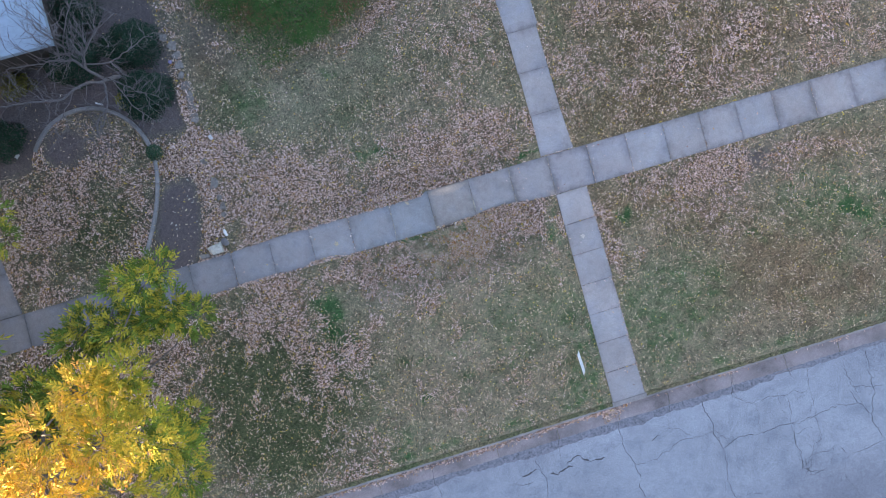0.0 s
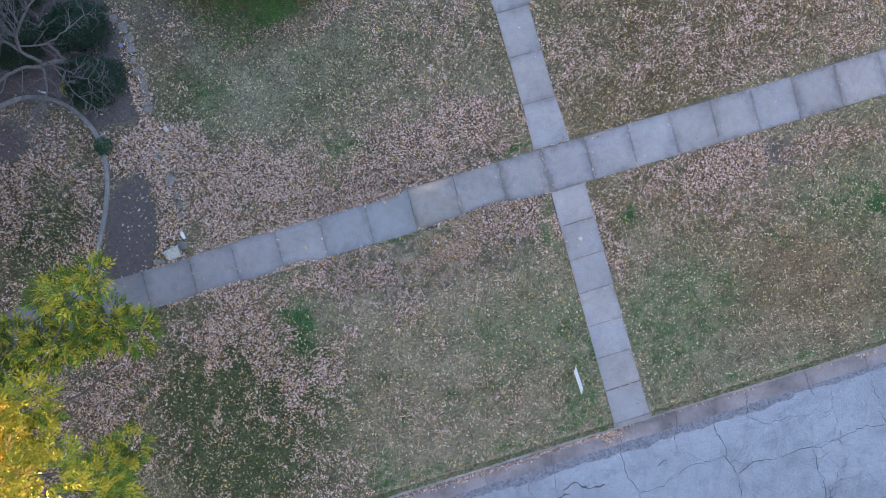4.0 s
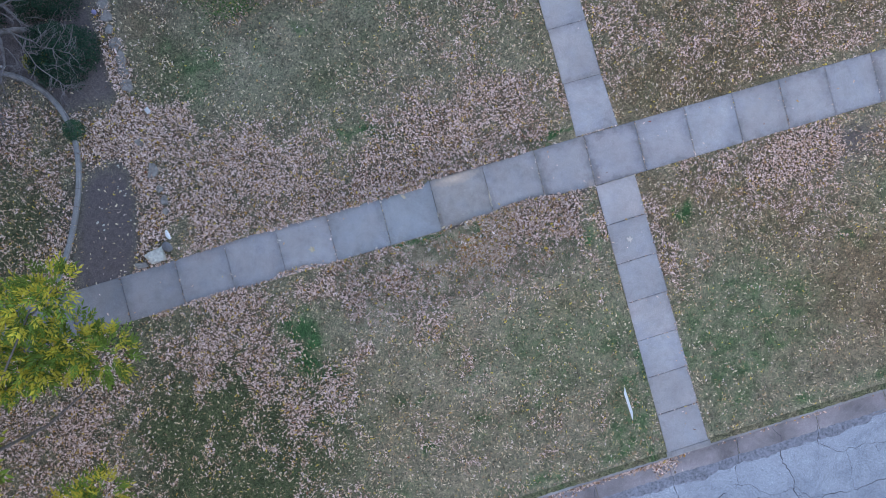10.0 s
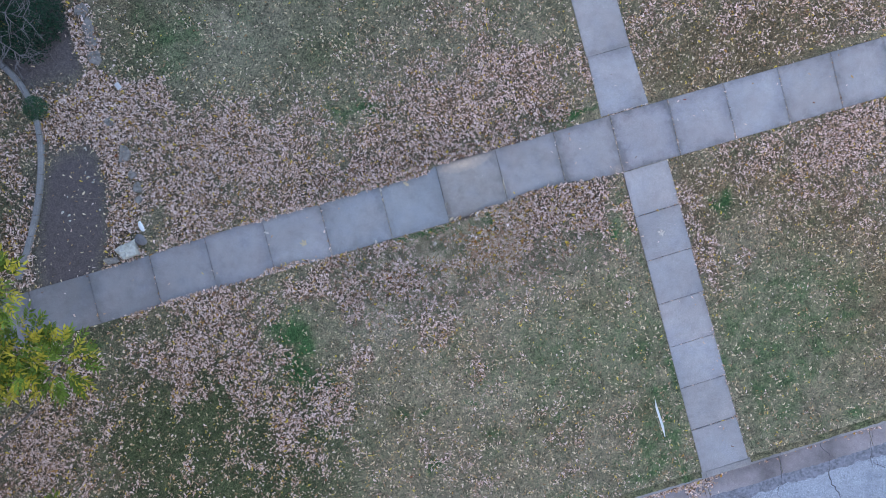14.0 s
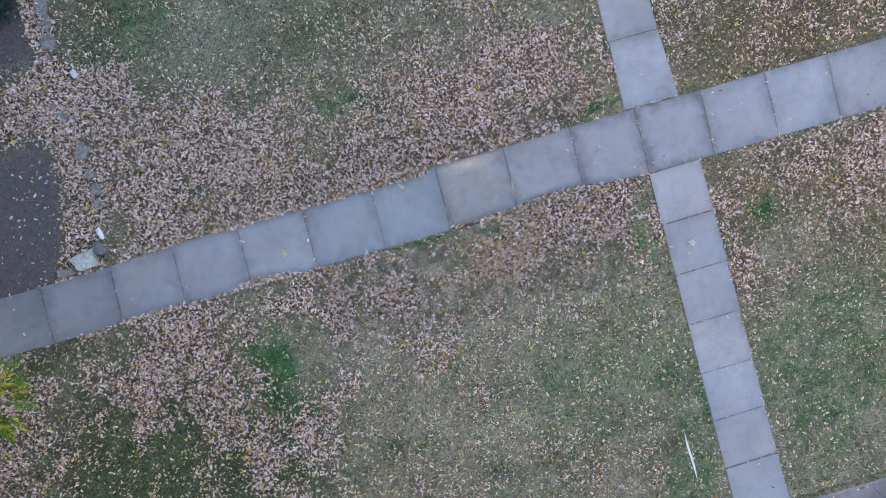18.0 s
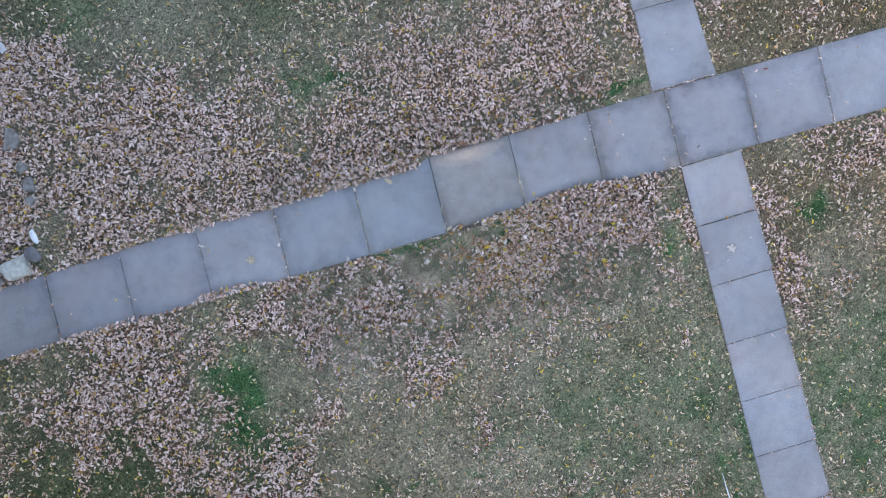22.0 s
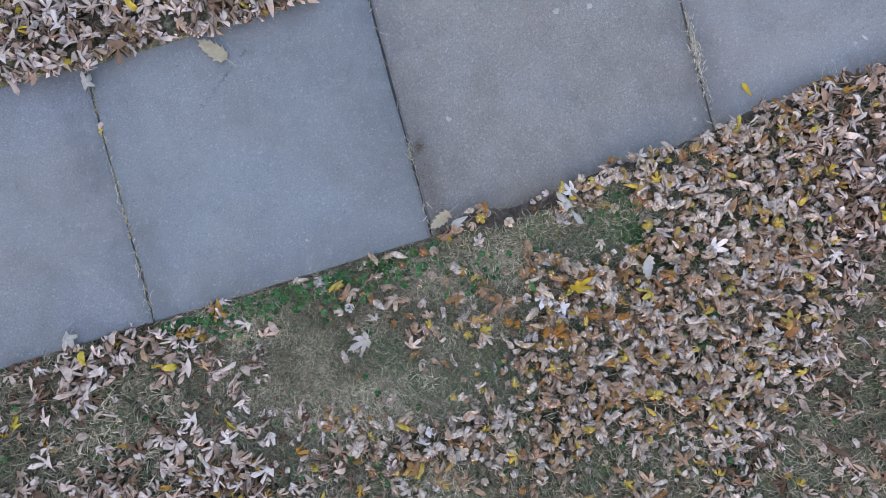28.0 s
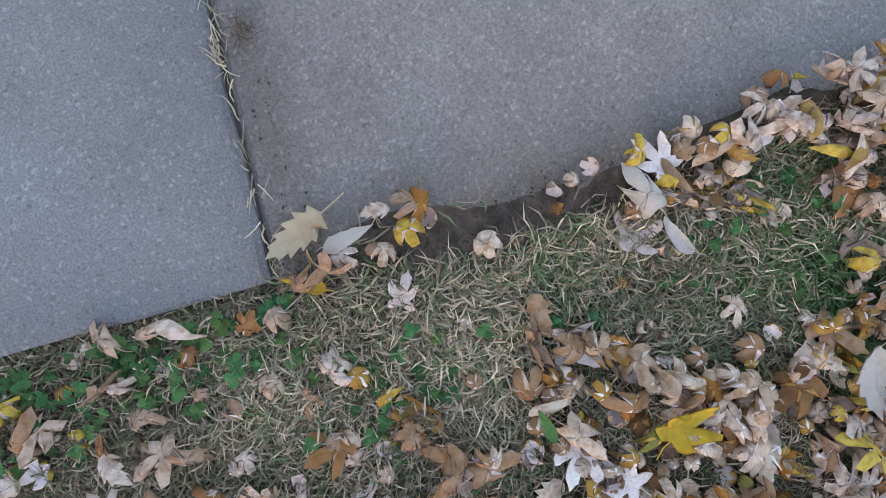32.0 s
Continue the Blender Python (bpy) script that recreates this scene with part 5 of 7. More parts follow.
# ---------------------------------------------------------------- grass
def blades(n, x0, x1, y0, y1, length, width, lean, seg=1, skip=None, zlift=0.0):
    x, y = RNG.uniform(x0, x1, n), RNG.uniform(y0, y1, n)
    keep = (~on_walk(x, y, -0.004)) | ((y > 0) & (y < low_cover(x) - 0.01) & (x > 0.02) & (x < 3.6))
    keep &= RNG.random(n) > bare(x, y) * 1.05
    keep &= RNG.random(n) > 0.6 * step(0.4, 0.8, leaves(x, y))
    keep &= RNG.random(n) < 0.35 + 0.8 * fnoise(x, y, 0.35, 1)
    if skip is not None:
        keep &= ~((x > skip[0]) & (x < skip[1]) & (y > skip[2]) & (y < skip[3]))
    x, y = x[keep], y[keep]
    n = len(x)
    z = lawn_z(x, y) + zlift
    a = RNG.random(n) * 2 * np.pi
    L = RNG.uniform(*length, n)
    h = L * np.clip(RNG.normal(lean, 0.2, n), 0.05, 0.95)
    r = np.sqrt(np.maximum(L * L - h * h, 1e-6))
    w = RNG.uniform(*width, n) / 2
    ux, uy = np.cos(a), np.sin(a)
    g = green(x, y)
    is_g = RNG.random(n) < np.clip(g * 1.05 + 0.06, 0, 1)
    s = RNG.random(n)[:, None]
    pale, dull = ((0.54, 0.455, 0.335), (0.19, 0.145, 0.098)) if seg > 1 else ((0.385, 0.326, 0.236), (0.27, 0.22, 0.155))
    straw = np.array(pale) * (1 - s) + np.array(dull) * s
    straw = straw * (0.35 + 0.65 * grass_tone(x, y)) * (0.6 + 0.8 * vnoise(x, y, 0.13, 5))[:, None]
    grn = green_tint(x, y, g) * (0.75 + 0.7 * s)
    col = np.where(is_g[:, None], grn, straw)
    if seg == 1:
        V = np.stack([np.stack([x - uy * w, y + ux * w, z], 1), np.stack([x + uy * w, y - ux * w, z], 1), np.stack([x + ux * r, y + uy * r, z + h], 1)], 1)
        T = np.arange(n)[:, None, None] * 3 + np.array([[[0, 1, 2]]])
        k = 3
    else:
        b = RNG.normal(0, 0.35, n) * r
        mx, my, mz = x + ux * r * 0.5 - uy * b * 0.5, y + uy * r * 0.5 + ux * b * 0.5, z + h * 0.85
        V = np.stack([np.stack([x - uy * w, y + ux * w, z], 1), np.stack([x + uy * w, y - ux * w, z], 1),
                      np.stack([mx - uy * w, my + ux * w, mz], 1), np.stack([mx + uy * w, my - ux * w, mz], 1),
                      np.stack([x + ux * r - uy * b * 0.3, y + uy * r + ux * b * 0.3, z + h * 0.8], 1)], 1)
        T = np.arange(n)[:, None, None] * 5 + np.array([[[0, 1, 3], [0, 3, 2], [2, 3, 4]]])
        k = 5
    return V.reshape(-1, 3), T.reshape(-1, 3), np.repeat(col, k, 0)


GN = (-2.4, 2.8, -1.6, 0.16)
GF = (-1.25, 1.35, -0.75, 0.12)
V, T, C = blades(120000, *GN, (0.03, 0.075), (0.002, 0.0045), 0.42, 2, GF)
link_obj("grass_close", mesh_np("grass_close", V, T, M_BLADE, False, C), kind="stuff", label="short matted grass, straw-coloured with green blades", category="grass")
V, T, C = blades(150000, *GF, (0.022, 0.06), (0.0014, 0.0034), 0.36, 2)
link_obj("grass_fine", mesh_np("grass_fine", V, T, M_BLADE, False, C), kind="stuff", label="fine matted grass beside the walk, half straw and half green", category="grass")
V, T, C = blades(16000, -2.4, 2.8, 1.05, 1.75, (0.03, 0.075), (0.0016, 0.0034), 0.42, 2)
link_obj("grass_behind_walk", mesh_np("grass_behind_walk", V, T, M_BLADE, False, C), kind="stuff", label="short matted grass between fallen leaves", category="grass")
V, T, C = blades(260000, -9, 9, -6.4, 6.5, (0.03, 0.08), (0.004, 0.009), 0.45, 1, GN)
link_obj("grass_yard", mesh_np("grass_yard", V, T, M_TURF_BLADE, False, C), kind="stuff", label="patchy dormant grass with green tufts", category="grass")
V, T, C = blades(160000, -18, 20, -6.4, 12, (0.05, 0.10), (0.008, 0.014), 0.45, 1, (-9, 9, -6.4, 6.5))
link_obj("grass_far", mesh_np("grass_far", V, T, M_TURF_BLADE, False, C), kind="stuff", label="patchy dormant grass with green tufts", category="grass")


# ---------------------------------------------------------------- crumbs of soil on the slab's edge
cr = np.random.default_rng(12)
nc = 1500
cx = np.concatenate([cr.uniform(0.03, 0.75, nc), cr.normal(0.05, 0.02, 80), cr.uniform(1.0, 2.3, 500)])
cy = np.concatenate([np.abs(cr.normal(0, 0.035, nc)) - 0.03, cr.uniform(0.0, 0.3, 80), np.abs(cr.normal(0, 0.03, 500)) - 0.02])
cz = np.where(cx < 1.262, -0.013, -0.010) + np.where(cy < low_cover(cx), 0.004, 0.0)
rad = 0.0008 + 0.0035 * cr.random(len(cx)) ** 3
corner = np.array([(1, 0, 0), (-0.5, 0.87, 0), (-0.5, -0.87, 0), (0, 0, 1.1)])
jit = 1 + 0.35 * cr.normal(0, 1, (len(cx), 4, 3))
V = (corner[None] * rad[:, None, None] * jit + np.stack([cx, cy, cz], 1)[:, None]).reshape(-1, 3)
T = (np.arange(len(cx))[:, None, None] * 4 + np.array([[[0, 1, 3], [1, 2, 3], [2, 0, 3]]])).reshape(-1, 3)
link_obj("soil_crumbs", mesh_np("soil_crumbs", V, T, M_SOIL), kind="stuff", label="crumbs of brown soil spilled onto the slab's edge", category="soil")

# ---------------------------------------------------------------- trees
def tube(bm, pts, radii, sides=7):
    rings = []
    for i, p in enumerate(pts):
        a, b = Vector(pts[max(0, i - 1)]), Vector(pts[min(len(pts) - 1, i + 1)])
        d = (b - a).normalized()
        u = d.orthogonal().normalized()
        w = d.cross(u)
        rings.append([bm.verts.new(Vector(p) + (u * math.cos(2 * math.pi * k / sides) + w * math.sin(2 * math.pi * k / sides)) * radii[i]) for k in range(sides)])
    for r, s in zip(rings, rings[1:]):
        best = min(range(sides), key=lambda o: (r[0].co - s[o].co).length)
        for k in range(sides):
            bm.faces.new((r[k], r[(k + 1) % sides], s[(k + 1 + best) % sides], s[(k + best) % sides]))
    bm.faces.new(rings[-1])
    bm.faces.new(rings[0][::-1])


def limb(rg, a, b, bend=0.15, n=6):
    a, b = Vector(a), Vector(b)
    side = Vector((rg.gauss(0, 1), rg.gauss(0, 1), rg.gauss(0, 0.6))) * (b - a).length * bend
    side2 = Vector((rg.gauss(0, 1), rg.gauss(0, 1), rg.gauss(0, 0.6))) * (b - a).length * bend * 0.4
    return [a.lerp(b, i / n) + side * math.sin(math.pi * i / n) * 0.6 + side2 * math.sin(2 * math.pi * i / n) for i in range(n + 1)]


def spray(rg):
    """A compound leaf: narrow folded leaflets along a stalk, along +x."""
    V, T = [], []
    L = 0.21
    pairs = 4
    for i in range(2 * pairs + 1):
        s = 0.25 + 0.75 * (i // 2) / pairs
        side = 0 if i == 2 * pairs else (1 if i % 2 else -1)
        ang = side * radians(rg.uniform(35, 60))
        l, w = rg.uniform(0.075, 0.115), rg.uniform(0.013, 0.019)
        c, q = math.cos(ang), math.sin(ang)
        o = len(V)
        droop = rg.uniform(-0.03, 0.02)
        for px, py, pz in ((0, 0, 0), (l * 0.4, w, 0.008), (l, 0, droop), (l * 0.4, -w, 0.008)):
            V.append((L * s + px * c - py * q, px * q + py * c, pz))
        T += [(o, o + 1, o + 2), (o, o + 2, o + 3)]
    return np.array(V), np.array(T)


def yellow_tree():
    rg = random.Random(31)
    tr = thing("ash_tree", "ash tree turning from green to bright golden yellow beside the walk", "tree", (0, 0, 0))
    base = Vector((-12.4, -2.6, -0.05))
    bm = bmesh.new()
    top = Vector((-11.2, -2.3, 6.2))
    tr_pts = limb(rg, base, top, 0.02, 8)
    tube(bm, tr_pts, [0.20 - 0.018 * i for i in range(9)], 9)
    ends = []
    for ex, ey, ez, r in TIPS:
        k = rg.uniform(0.30, 0.95) * min(1, ez / 6.0)
        start = base.lerp(top, max(0.28, min(0.98, k))) if r > 0.25 else Vector((-13.0, 1.5, 5.0))
        p = limb(rg, start, (ex, ey, ez), 0.08, 6)
        tube(bm, p, [0.055 - 0.007 * i for i in range(7)], 5)
        ends.append((Vector((ex, ey, ez)), r, p))
    part("trunk", bm, M_BARK, tr, smooth=True)
    sp = [spray(rg) for _ in range(8)]
    VV, TT, CC, off = [], [], [], 0
    for c, r, p in ends:
        for q in range(int((32 if r > 1 else 130 if r > 0.7 else 300 if c.z < 4.7 else 260) * r * r / 0.5)):
            d = Vector((rg.gauss(0, 1), rg.gauss(0, 1), rg.gauss(0, 0.75)))
            d.normalize()
            rad = r * rg.random() ** 0.45
            pos = c + Vector((d.x * rad, d.y * rad, d.z * rad * 0.7))
            V, T = rg.choice(sp)
            out = Vector((d.x, d.y, d.z * 0.5 + 0.25))
            m = out.to_track_quat("X", "Z").to_matrix() @ Euler((rg.gauss(0, 0.5), 0, 0)).to_matrix()
            s = rg.uniform(0.85, 1.3) * (2.0 if r > 1 else 1.0)
            P = (V * s) @ np.array(m).T + np.array(pos)
            side = max(0.0, min(1.0, (pos.x + 7.1) / 0.8)) * 0.35 + (0.3 if pos.z < 5.6 else 0.0)
            gold = max(0.0, min(1.0, (pos.z - 4.9) / 2.8 + 0.55 * (rad / r - 0.7) + 0.25 * (d.z + 0.2) + rg.gauss(0, 0.16) - side))
            low = np.array((0.20, 0.30, 0.05)) * (1 - rg.random() * 0.55)
            mid = np.array((0.36, 0.36, 0.04))
            hi = np.array((0.74, 0.50, 0.06)) if rg.random() < 0.7 else np.array((0.72, 0.42, 0.10))
            col = low + (mid - low) * min(1, gold * 2.2) if gold < 0.45 else mid + (hi - mid) * min(1, (gold - 0.45) * 2.2)
            if gold < 0.4 and rg.random() < 0.38:
                col = np.array((0.50, 0.42, 0.05))
            VV.append(P)
            TT.append(T + off)
            CC.append(np.repeat(col[None], len(V), 0))
            off += len(V)
    me = mesh_np("crown", np.concatenate(VV), np.concatenate(TT), M_CROWN, False, np.concatenate(CC))
    link_obj("crown", me, parent=tr, label="crown of golden and green compound leaves")


LOW_TIPS = [(-6.35, -0.45, 3.1, 0.42), (-6.75, -0.15, 3.2, 0.45), (-6.5, 0.8, 3.7, 0.30), (-7.0, 0.6, 3.6, 0.40), (-7.55, 0.75, 3.4, 0.34), (-7.3, -0.2, 3.3, 0.45), (-7.9, -0.3, 3.3, 0.45),
            (-6.95, -2.75, 3.3, 0.34), (-7.4, -2.95, 3.4, 0.42), (-7.3, -3.9, 3.6, 0.45), (-8.7, 0.0, 3.1, 0.45), (-9.2, -0.3, 3.0, 0.45), (-9.3, 2.9, 4.3, 0.22), (-9.35, 2.35, 4.1, 0.22)]
HIGH_TIPS = [(-6.55, -1.2, 6.4, 0.42), (-7.1, -1.25, 6.6, 0.45), (-6.3, -2.2, 6.8, 0.48), (-6.8, -2.1, 7.1, 0.5), (-7.4, -1.7, 7.4, 0.5), (-6.9, -1.6, 6.3, 0.45), (-7.5, -2.4, 8.0, 0.5), (-6.6, -2.9, 5.4, 0.5), (-7.2, -3.2, 6.4, 0.55),
             (-8.0, -2.2, 8.3, 0.55), (-7.9, -3.0, 7.6, 0.6), (-8.8, -1.3, 4.4, 0.5), (-9.6, -1.3, 4.2, 0.6), (-9.8, -1.9, 4.4, 0.65)]
TIPS = LOW_TIPS + HIGH_TIPS
# the far half of the crown, mostly out of view, filled in to block sky
for ang in range(14):
    a = radians(95 + 13 * ang)
    for rr, zz in ((1.6, 7.8), (2.6, 6.4), (3.0, 4.8)):
        TIPS.append((-10.6 + rr * math.cos(a), -2.4 + rr * math.sin(a), zz, 0.75))
# unseen crown clumps added farther west only to shade the walk there
rt = random.Random(23)
for _ in range(64):
    TIPS.append((rt.uniform(-17.5, -11.4), rt.uniform(-7.0, 5.0), rt.uniform(4.0, 6.0), 1.1))
yellow_tree()


def bare_tree():
    rg = random.Random(8)
    tr = thing("ornamental_tree", "small bare grey ornamental tree with crooked spreading branches over the bed", "tree")
    V, T = [], []

    def thin(p, r0):
        """A three-sided twig along the points."""
        n = len(p)
        o = len(V)
        for i, q in enumerate(p):
            r = r0 * (1 - 0.75 * i / (n - 1))
            for k in range(3):
                V.append((q.x + r * math.cos(2.1 * k), q.y + r * math.sin(2.1 * k), q.z + r * (k - 1) * 0.6))
            if i:
                for k in range(3):
                    a, b, c, d = o + 3 * (i - 1) + k, o + 3 * (i - 1) + (k + 1) % 3, o + 3 * i + (k + 1) % 3, o + 3 * i + k
                    T.extend(((a, b, c), (a, c, d)))

    def twig(a, d, L, r, depth):
        """A crooked twig from a along d, with smaller ones on it."""
        n = 5
        p = [a]
        for i in range(n):
            d = (d + Vector((rg.gauss(0, 0.22), rg.gauss(0, 0.22), rg.gauss(0.02, 0.12)))).normalized()
            e = p[-1] + d * (L / n)
            e.z = min(max(e.z, 2.75 + 0.38 * min(-7.9 - e.x, e.y - 6.95) if e.x < -7.9 and e.y > 6.95 else 0.45), 3.9)
            p.append(e)
        thin(p, r)
        if depth == 0:
            return
        for k in range(2 if depth == 1 else 3):
            s = rg.randint(1, n)
            nd_ = (d + Vector((rg.gauss(0, 0.8), rg.gauss(0, 0.8), rg.gauss(0.05, 0.3)))).normalized()
            twig(p[s], nd_, L * rg.uniform(0.4, 0.75), max(0.0035, r * 0.6), depth - 1)

    def bough(way, r0, r1, twigs, length, name="limb"):
        pts = [Vector(p) for p in way]
        fine = []
        for i in range(len(pts) - 1):
            p0, p1, p2, p3 = pts[max(0, i - 1)], pts[i], pts[i + 1], pts[min(len(pts) - 1, i + 2)]
            for k in range(4):
                s = k / 4
                fine.append(0.5 * (2 * p1 + (p2 - p0) * s + (2 * p0 - 5 * p1 + 4 * p2 - p3) * s * s + (3 * p1 - p0 - 3 * p2 + p3) * s ** 3) + Vector((rg.gauss(0, 0.014), rg.gauss(0, 0.014), rg.gauss(0, 0.01))) * (1 if fine else 0))
        fine.append(pts[-1])
        n = len(fine) - 1
        bm = bmesh.new()
        tube(bm, fine, [0.8 * (r0 + (r1 - r0) * i / n) for i in range(n + 1)], 7)
        part(name, bm, M_BARK2, tr, smooth=True)
        for k in range(twigs):
            i = rg.randint(max(1, n // 5), n)
            d = (fine[i] - fine[i - 1]).normalized()
            side = Vector((-d.y, d.x, 0)) * rg.choice((-1, 1)) * rg.uniform(0.5, 1.2)
            twig(fine[i], (d * rg.uniform(0.4, 1.0) + side + Vector((0, 0, rg.uniform(-0.1, 0.4)))).normalized(), length * rg.uniform(0.5, 1.1), 0.013 - 0.005 * i / n, 2)

    bough([(-7.35, 6.72, -0.05), (-7.43, 6.6, 0.5), (-7.45, 6.5, 0.85), (-7.58, 6.33, 1.2)], 0.10, 0.065, 0, 0, "trunk")
    bough([(-7.58, 6.33, 1.2), (-7.98, 6.32, 1.35), (-8.3, 6.15, 1.5), (-8.64, 5.98, 1.6), (-9.3, 6.05, 1.8), (-9.96, 6.1, 1.9), (-10.7, 6.3, 2.0)], 0.058, 0.018, 22, 0.9)
    bough([(-7.55, 6.42, 1.2), (-7.75, 6.6, 1.5), (-7.92, 6.82, 1.7), (-8.2, 6.86, 1.9), (-8.54, 6.84, 2.0), (-8.87, 6.84, 2.1), (-9.36, 6.83, 2.2)], 0.055, 0.015, 18, 0.8)
    bough([(-7.75, 6.6, 1.5), (-7.63, 6.83, 1.8), (-7.23, 7.02, 2.1), (-6.91, 7.14, 2.3), (-6.26, 7.29, 2.6)], 0.042, 0.012, 20, 0.8)
    bough([(-7.83, 6.76, 1.6), (-7.14, 6.52, 1.8), (-6.61, 6.57, 1.9), (-6.04, 6.76, 2.0), (-5.66, 6.73, 2.1)], 0.028, 0.008, 14, 0.6)
    bough([(-7.6, 6.3, 1.15), (-7.61, 6.01, 1.1), (-7.7, 5.65, 1.15), (-7.86, 5.17, 1.3), (-8.25, 4.77, 1.4)], 0.042, 0.010, 16, 0.75)
    bough([(-7.7, 5.65, 1.15), (-7.95, 5.3, 1.3), (-8.0, 4.9, 1.4), (-7.7, 4.4, 1.5)], 0.022, 0.008, 12, 0.7)
    bough([(-8.3, 6.15, 1.5), (-8.7, 5.6, 1.5), (-9.2, 5.1, 1.6)], 0.022, 0.008, 10, 0.7)
    bough([(-8.2, 6.86, 1.9), (-8.01, 7.43, 2.2), (-7.93, 7.84, 2.4)], 0.03, 0.012, 14, 0.8)
    bough([(-7.92, 6.82, 1.7), (-8.0, 7.13, 1.9), (-7.62, 7.61, 2.2), (-7.23, 7.99, 2.4)], 0.032, 0.012, 16, 0.8)
    bough([(-7.5, 6.46, 1.1), (-7.01, 6.03, 1.3), (-6.64, 5.71, 1.4), (-6.19, 5.44, 1.5)], 0.024, 0.008, 14, 0.6)
    bough([(-7.45, 6.45, 0.95), (-7.02, 5.57, 1.2), (-6.55, 4.92, 1.3)], 0.020, 0.008, 12, 0.6)
    bough([(-7.63, 6.83, 1.8), (-7.87, 7.18, 2.0), (-8.47, 7.75, 2.3)], 0.026, 0.010, 12, 0.9)
    link_obj("twig_mass", mesh_np("twig_mass", V, T, M_BARK2), parent=tr, kind="stuff")


bare_tree()


def clump_plant(name, label, cx, cy, rx, ry, h, n, col, col2, leaf=(0.03, 0.07), seed=0, category="shrub", turn=0.0, flat=0.75, rust=0.0):
    """A shrub: short stems and a shell of many small leaves, uneven in outline."""
    rg = np.random.default_rng(seed)
    tr = thing(name, label, category, (cx, cy, -0.02))
    bm = bmesh.new()
    r2 = random.Random(seed)
    for k in range(7):
        a = r2.uniform(0, 6.28)
        tube(bm, limb(r2, (0, 0, 0), (math.cos(a) * rx * 0.6, math.sin(a) * ry * 0.6, h * 0.7), 0.1, 4), [0.02, 0.017, 0.013, 0.01, 0.006], 5)
    part("stems", bm, M_BARK, tr)
    a = rg.random(n) * 2 * np.pi
    el = np.arcsin(rg.random(n) ** 0.8)
    lump = 0.72 + 0.42 * vnoise(np.cos(a) * 2.2 + cx * 3, np.sin(a) * 2.2 + el * 2, 0.8, seed % 10) + 0.12 * vnoise(np.cos(a) * 9, np.sin(a) * 9 + el * 7, 0.8, (seed + 2) % 10)
    rad = lump * (0.55 + 0.45 * rg.random(n) ** 0.4)
    P = np.stack([np.cos(a) * np.cos(el) * rx * rad, np.sin(a) * np.cos(el) * ry * rad, h * np.sin(el) ** flat * (0.7 + 0.4 * rad) * (0.8 + 0.3 * rg.random(n))], 1)
    c, s = math.cos(radians(turn)), math.sin(radians(turn))
    P[:, :2] = np.stack([P[:, 0] * c - P[:, 1] * s, P[:, 0] * s + P[:, 1] * c], 1)
    nrm = np.stack([np.cos(a) * 0.5, np.sin(a) * 0.5, np.sin(el) + 0.35], 1) + rg.normal(0, 0.45, (n, 3))
    nrm /= np.linalg.norm(nrm, axis=1, keepdims=True)
    t = np.cross(nrm, rg.normal(0, 1, (n, 3)))
    t /= np.linalg.norm(t, axis=1, keepdims=True)
    b = np.cross(nrm, t)
    L, w = rg.uniform(*leaf, (n, 1)), rg.uniform(*leaf, (n, 1)) * 0.45
    V = np.stack([P - t * L * 0.5, P + b * w * 0.5, P + t * L * 0.5, P - b * w * 0.5], 1).reshape(-1, 3)
    T = (np.arange(n)[:, None, None] * 4 + np.array([[[0, 1, 2], [0, 2, 3]]])).reshape(-1, 3)
    f = np.clip(rg.random((n, 1)) * 0.7 + 0.5 * (fnoise(P[:, 0] + cx, P[:, 1], 0.5, 4)[:, None] - 0.3), 0, 1)
    C = np.array(col) * (1 - f) + np.array(col2) * f
    if rust:
        k = rg.random((n, 1)) < rust * step(0.35, 0.7, fnoise(P[:, 0] + cx, P[:, 1], 0.7, 6))[:, None]
        C = np.where(k, np.array((0.17, 0.10, 0.055)) * (0.6 + 0.8 * rg.random((n, 1))), C)
    C = np.repeat(C, 4, 0)
    link_obj("foliage", mesh_np("foliage", V, T, M_CROWN, False, C), parent=tr)
    return tr


DG, DG2 = (0.013, 0.036, 0.023), (0.026, 0.064, 0.036)
clump_plant("evergreen_shrub", "dark green clipped evergreen shrub in the mulched bed", -6.95, 6.05, 0.80, 0.74, 0.75, 9000, DG, DG2, seed=41)
clump_plant("evergreen_shrub", "dark green evergreen shrub under the bare branches", -6.9, 7.5, 0.85, 0.7, 0.8, 9000, DG, DG2, seed=42)
clump_plant("evergreen_shrub", "dark green evergreen shrub close to the house", -8.6, 7.5, 0.8, 0.75, 0.8, 8000, DG, DG2, seed=43)
clump_plant("evergreen_shrub", "dark green evergreen shrub against the house wall", -8.2, 9.0, 0.75, 0.9, 0.8, 8000, DG, DG2, seed=49)
clump_plant("evergreen_shrub", "dark green evergreen shrub at the bed's far side", -11.2, 5.9, 0.7, 0.6, 0.6, 5000, DG, DG2, seed=44)
clump_plant("small_shrub", "small round green shrub beside the curved edging", -7.22, 4.42, 0.25, 0.25, 0.3, 1600, (0.03, 0.07, 0.04), (0.06, 0.14, 0.07), (0.02, 0.05), seed=45)
clump_plant("yellow_perennial", "small yellow-green perennial in the mulched bed", -7.62, 6.1, 0.28, 0.26, 0.25, 700, (0.10, 0.13, 0.03), (0.38, 0.32, 0.05), (0.04, 0.08), seed=46, category="plant")
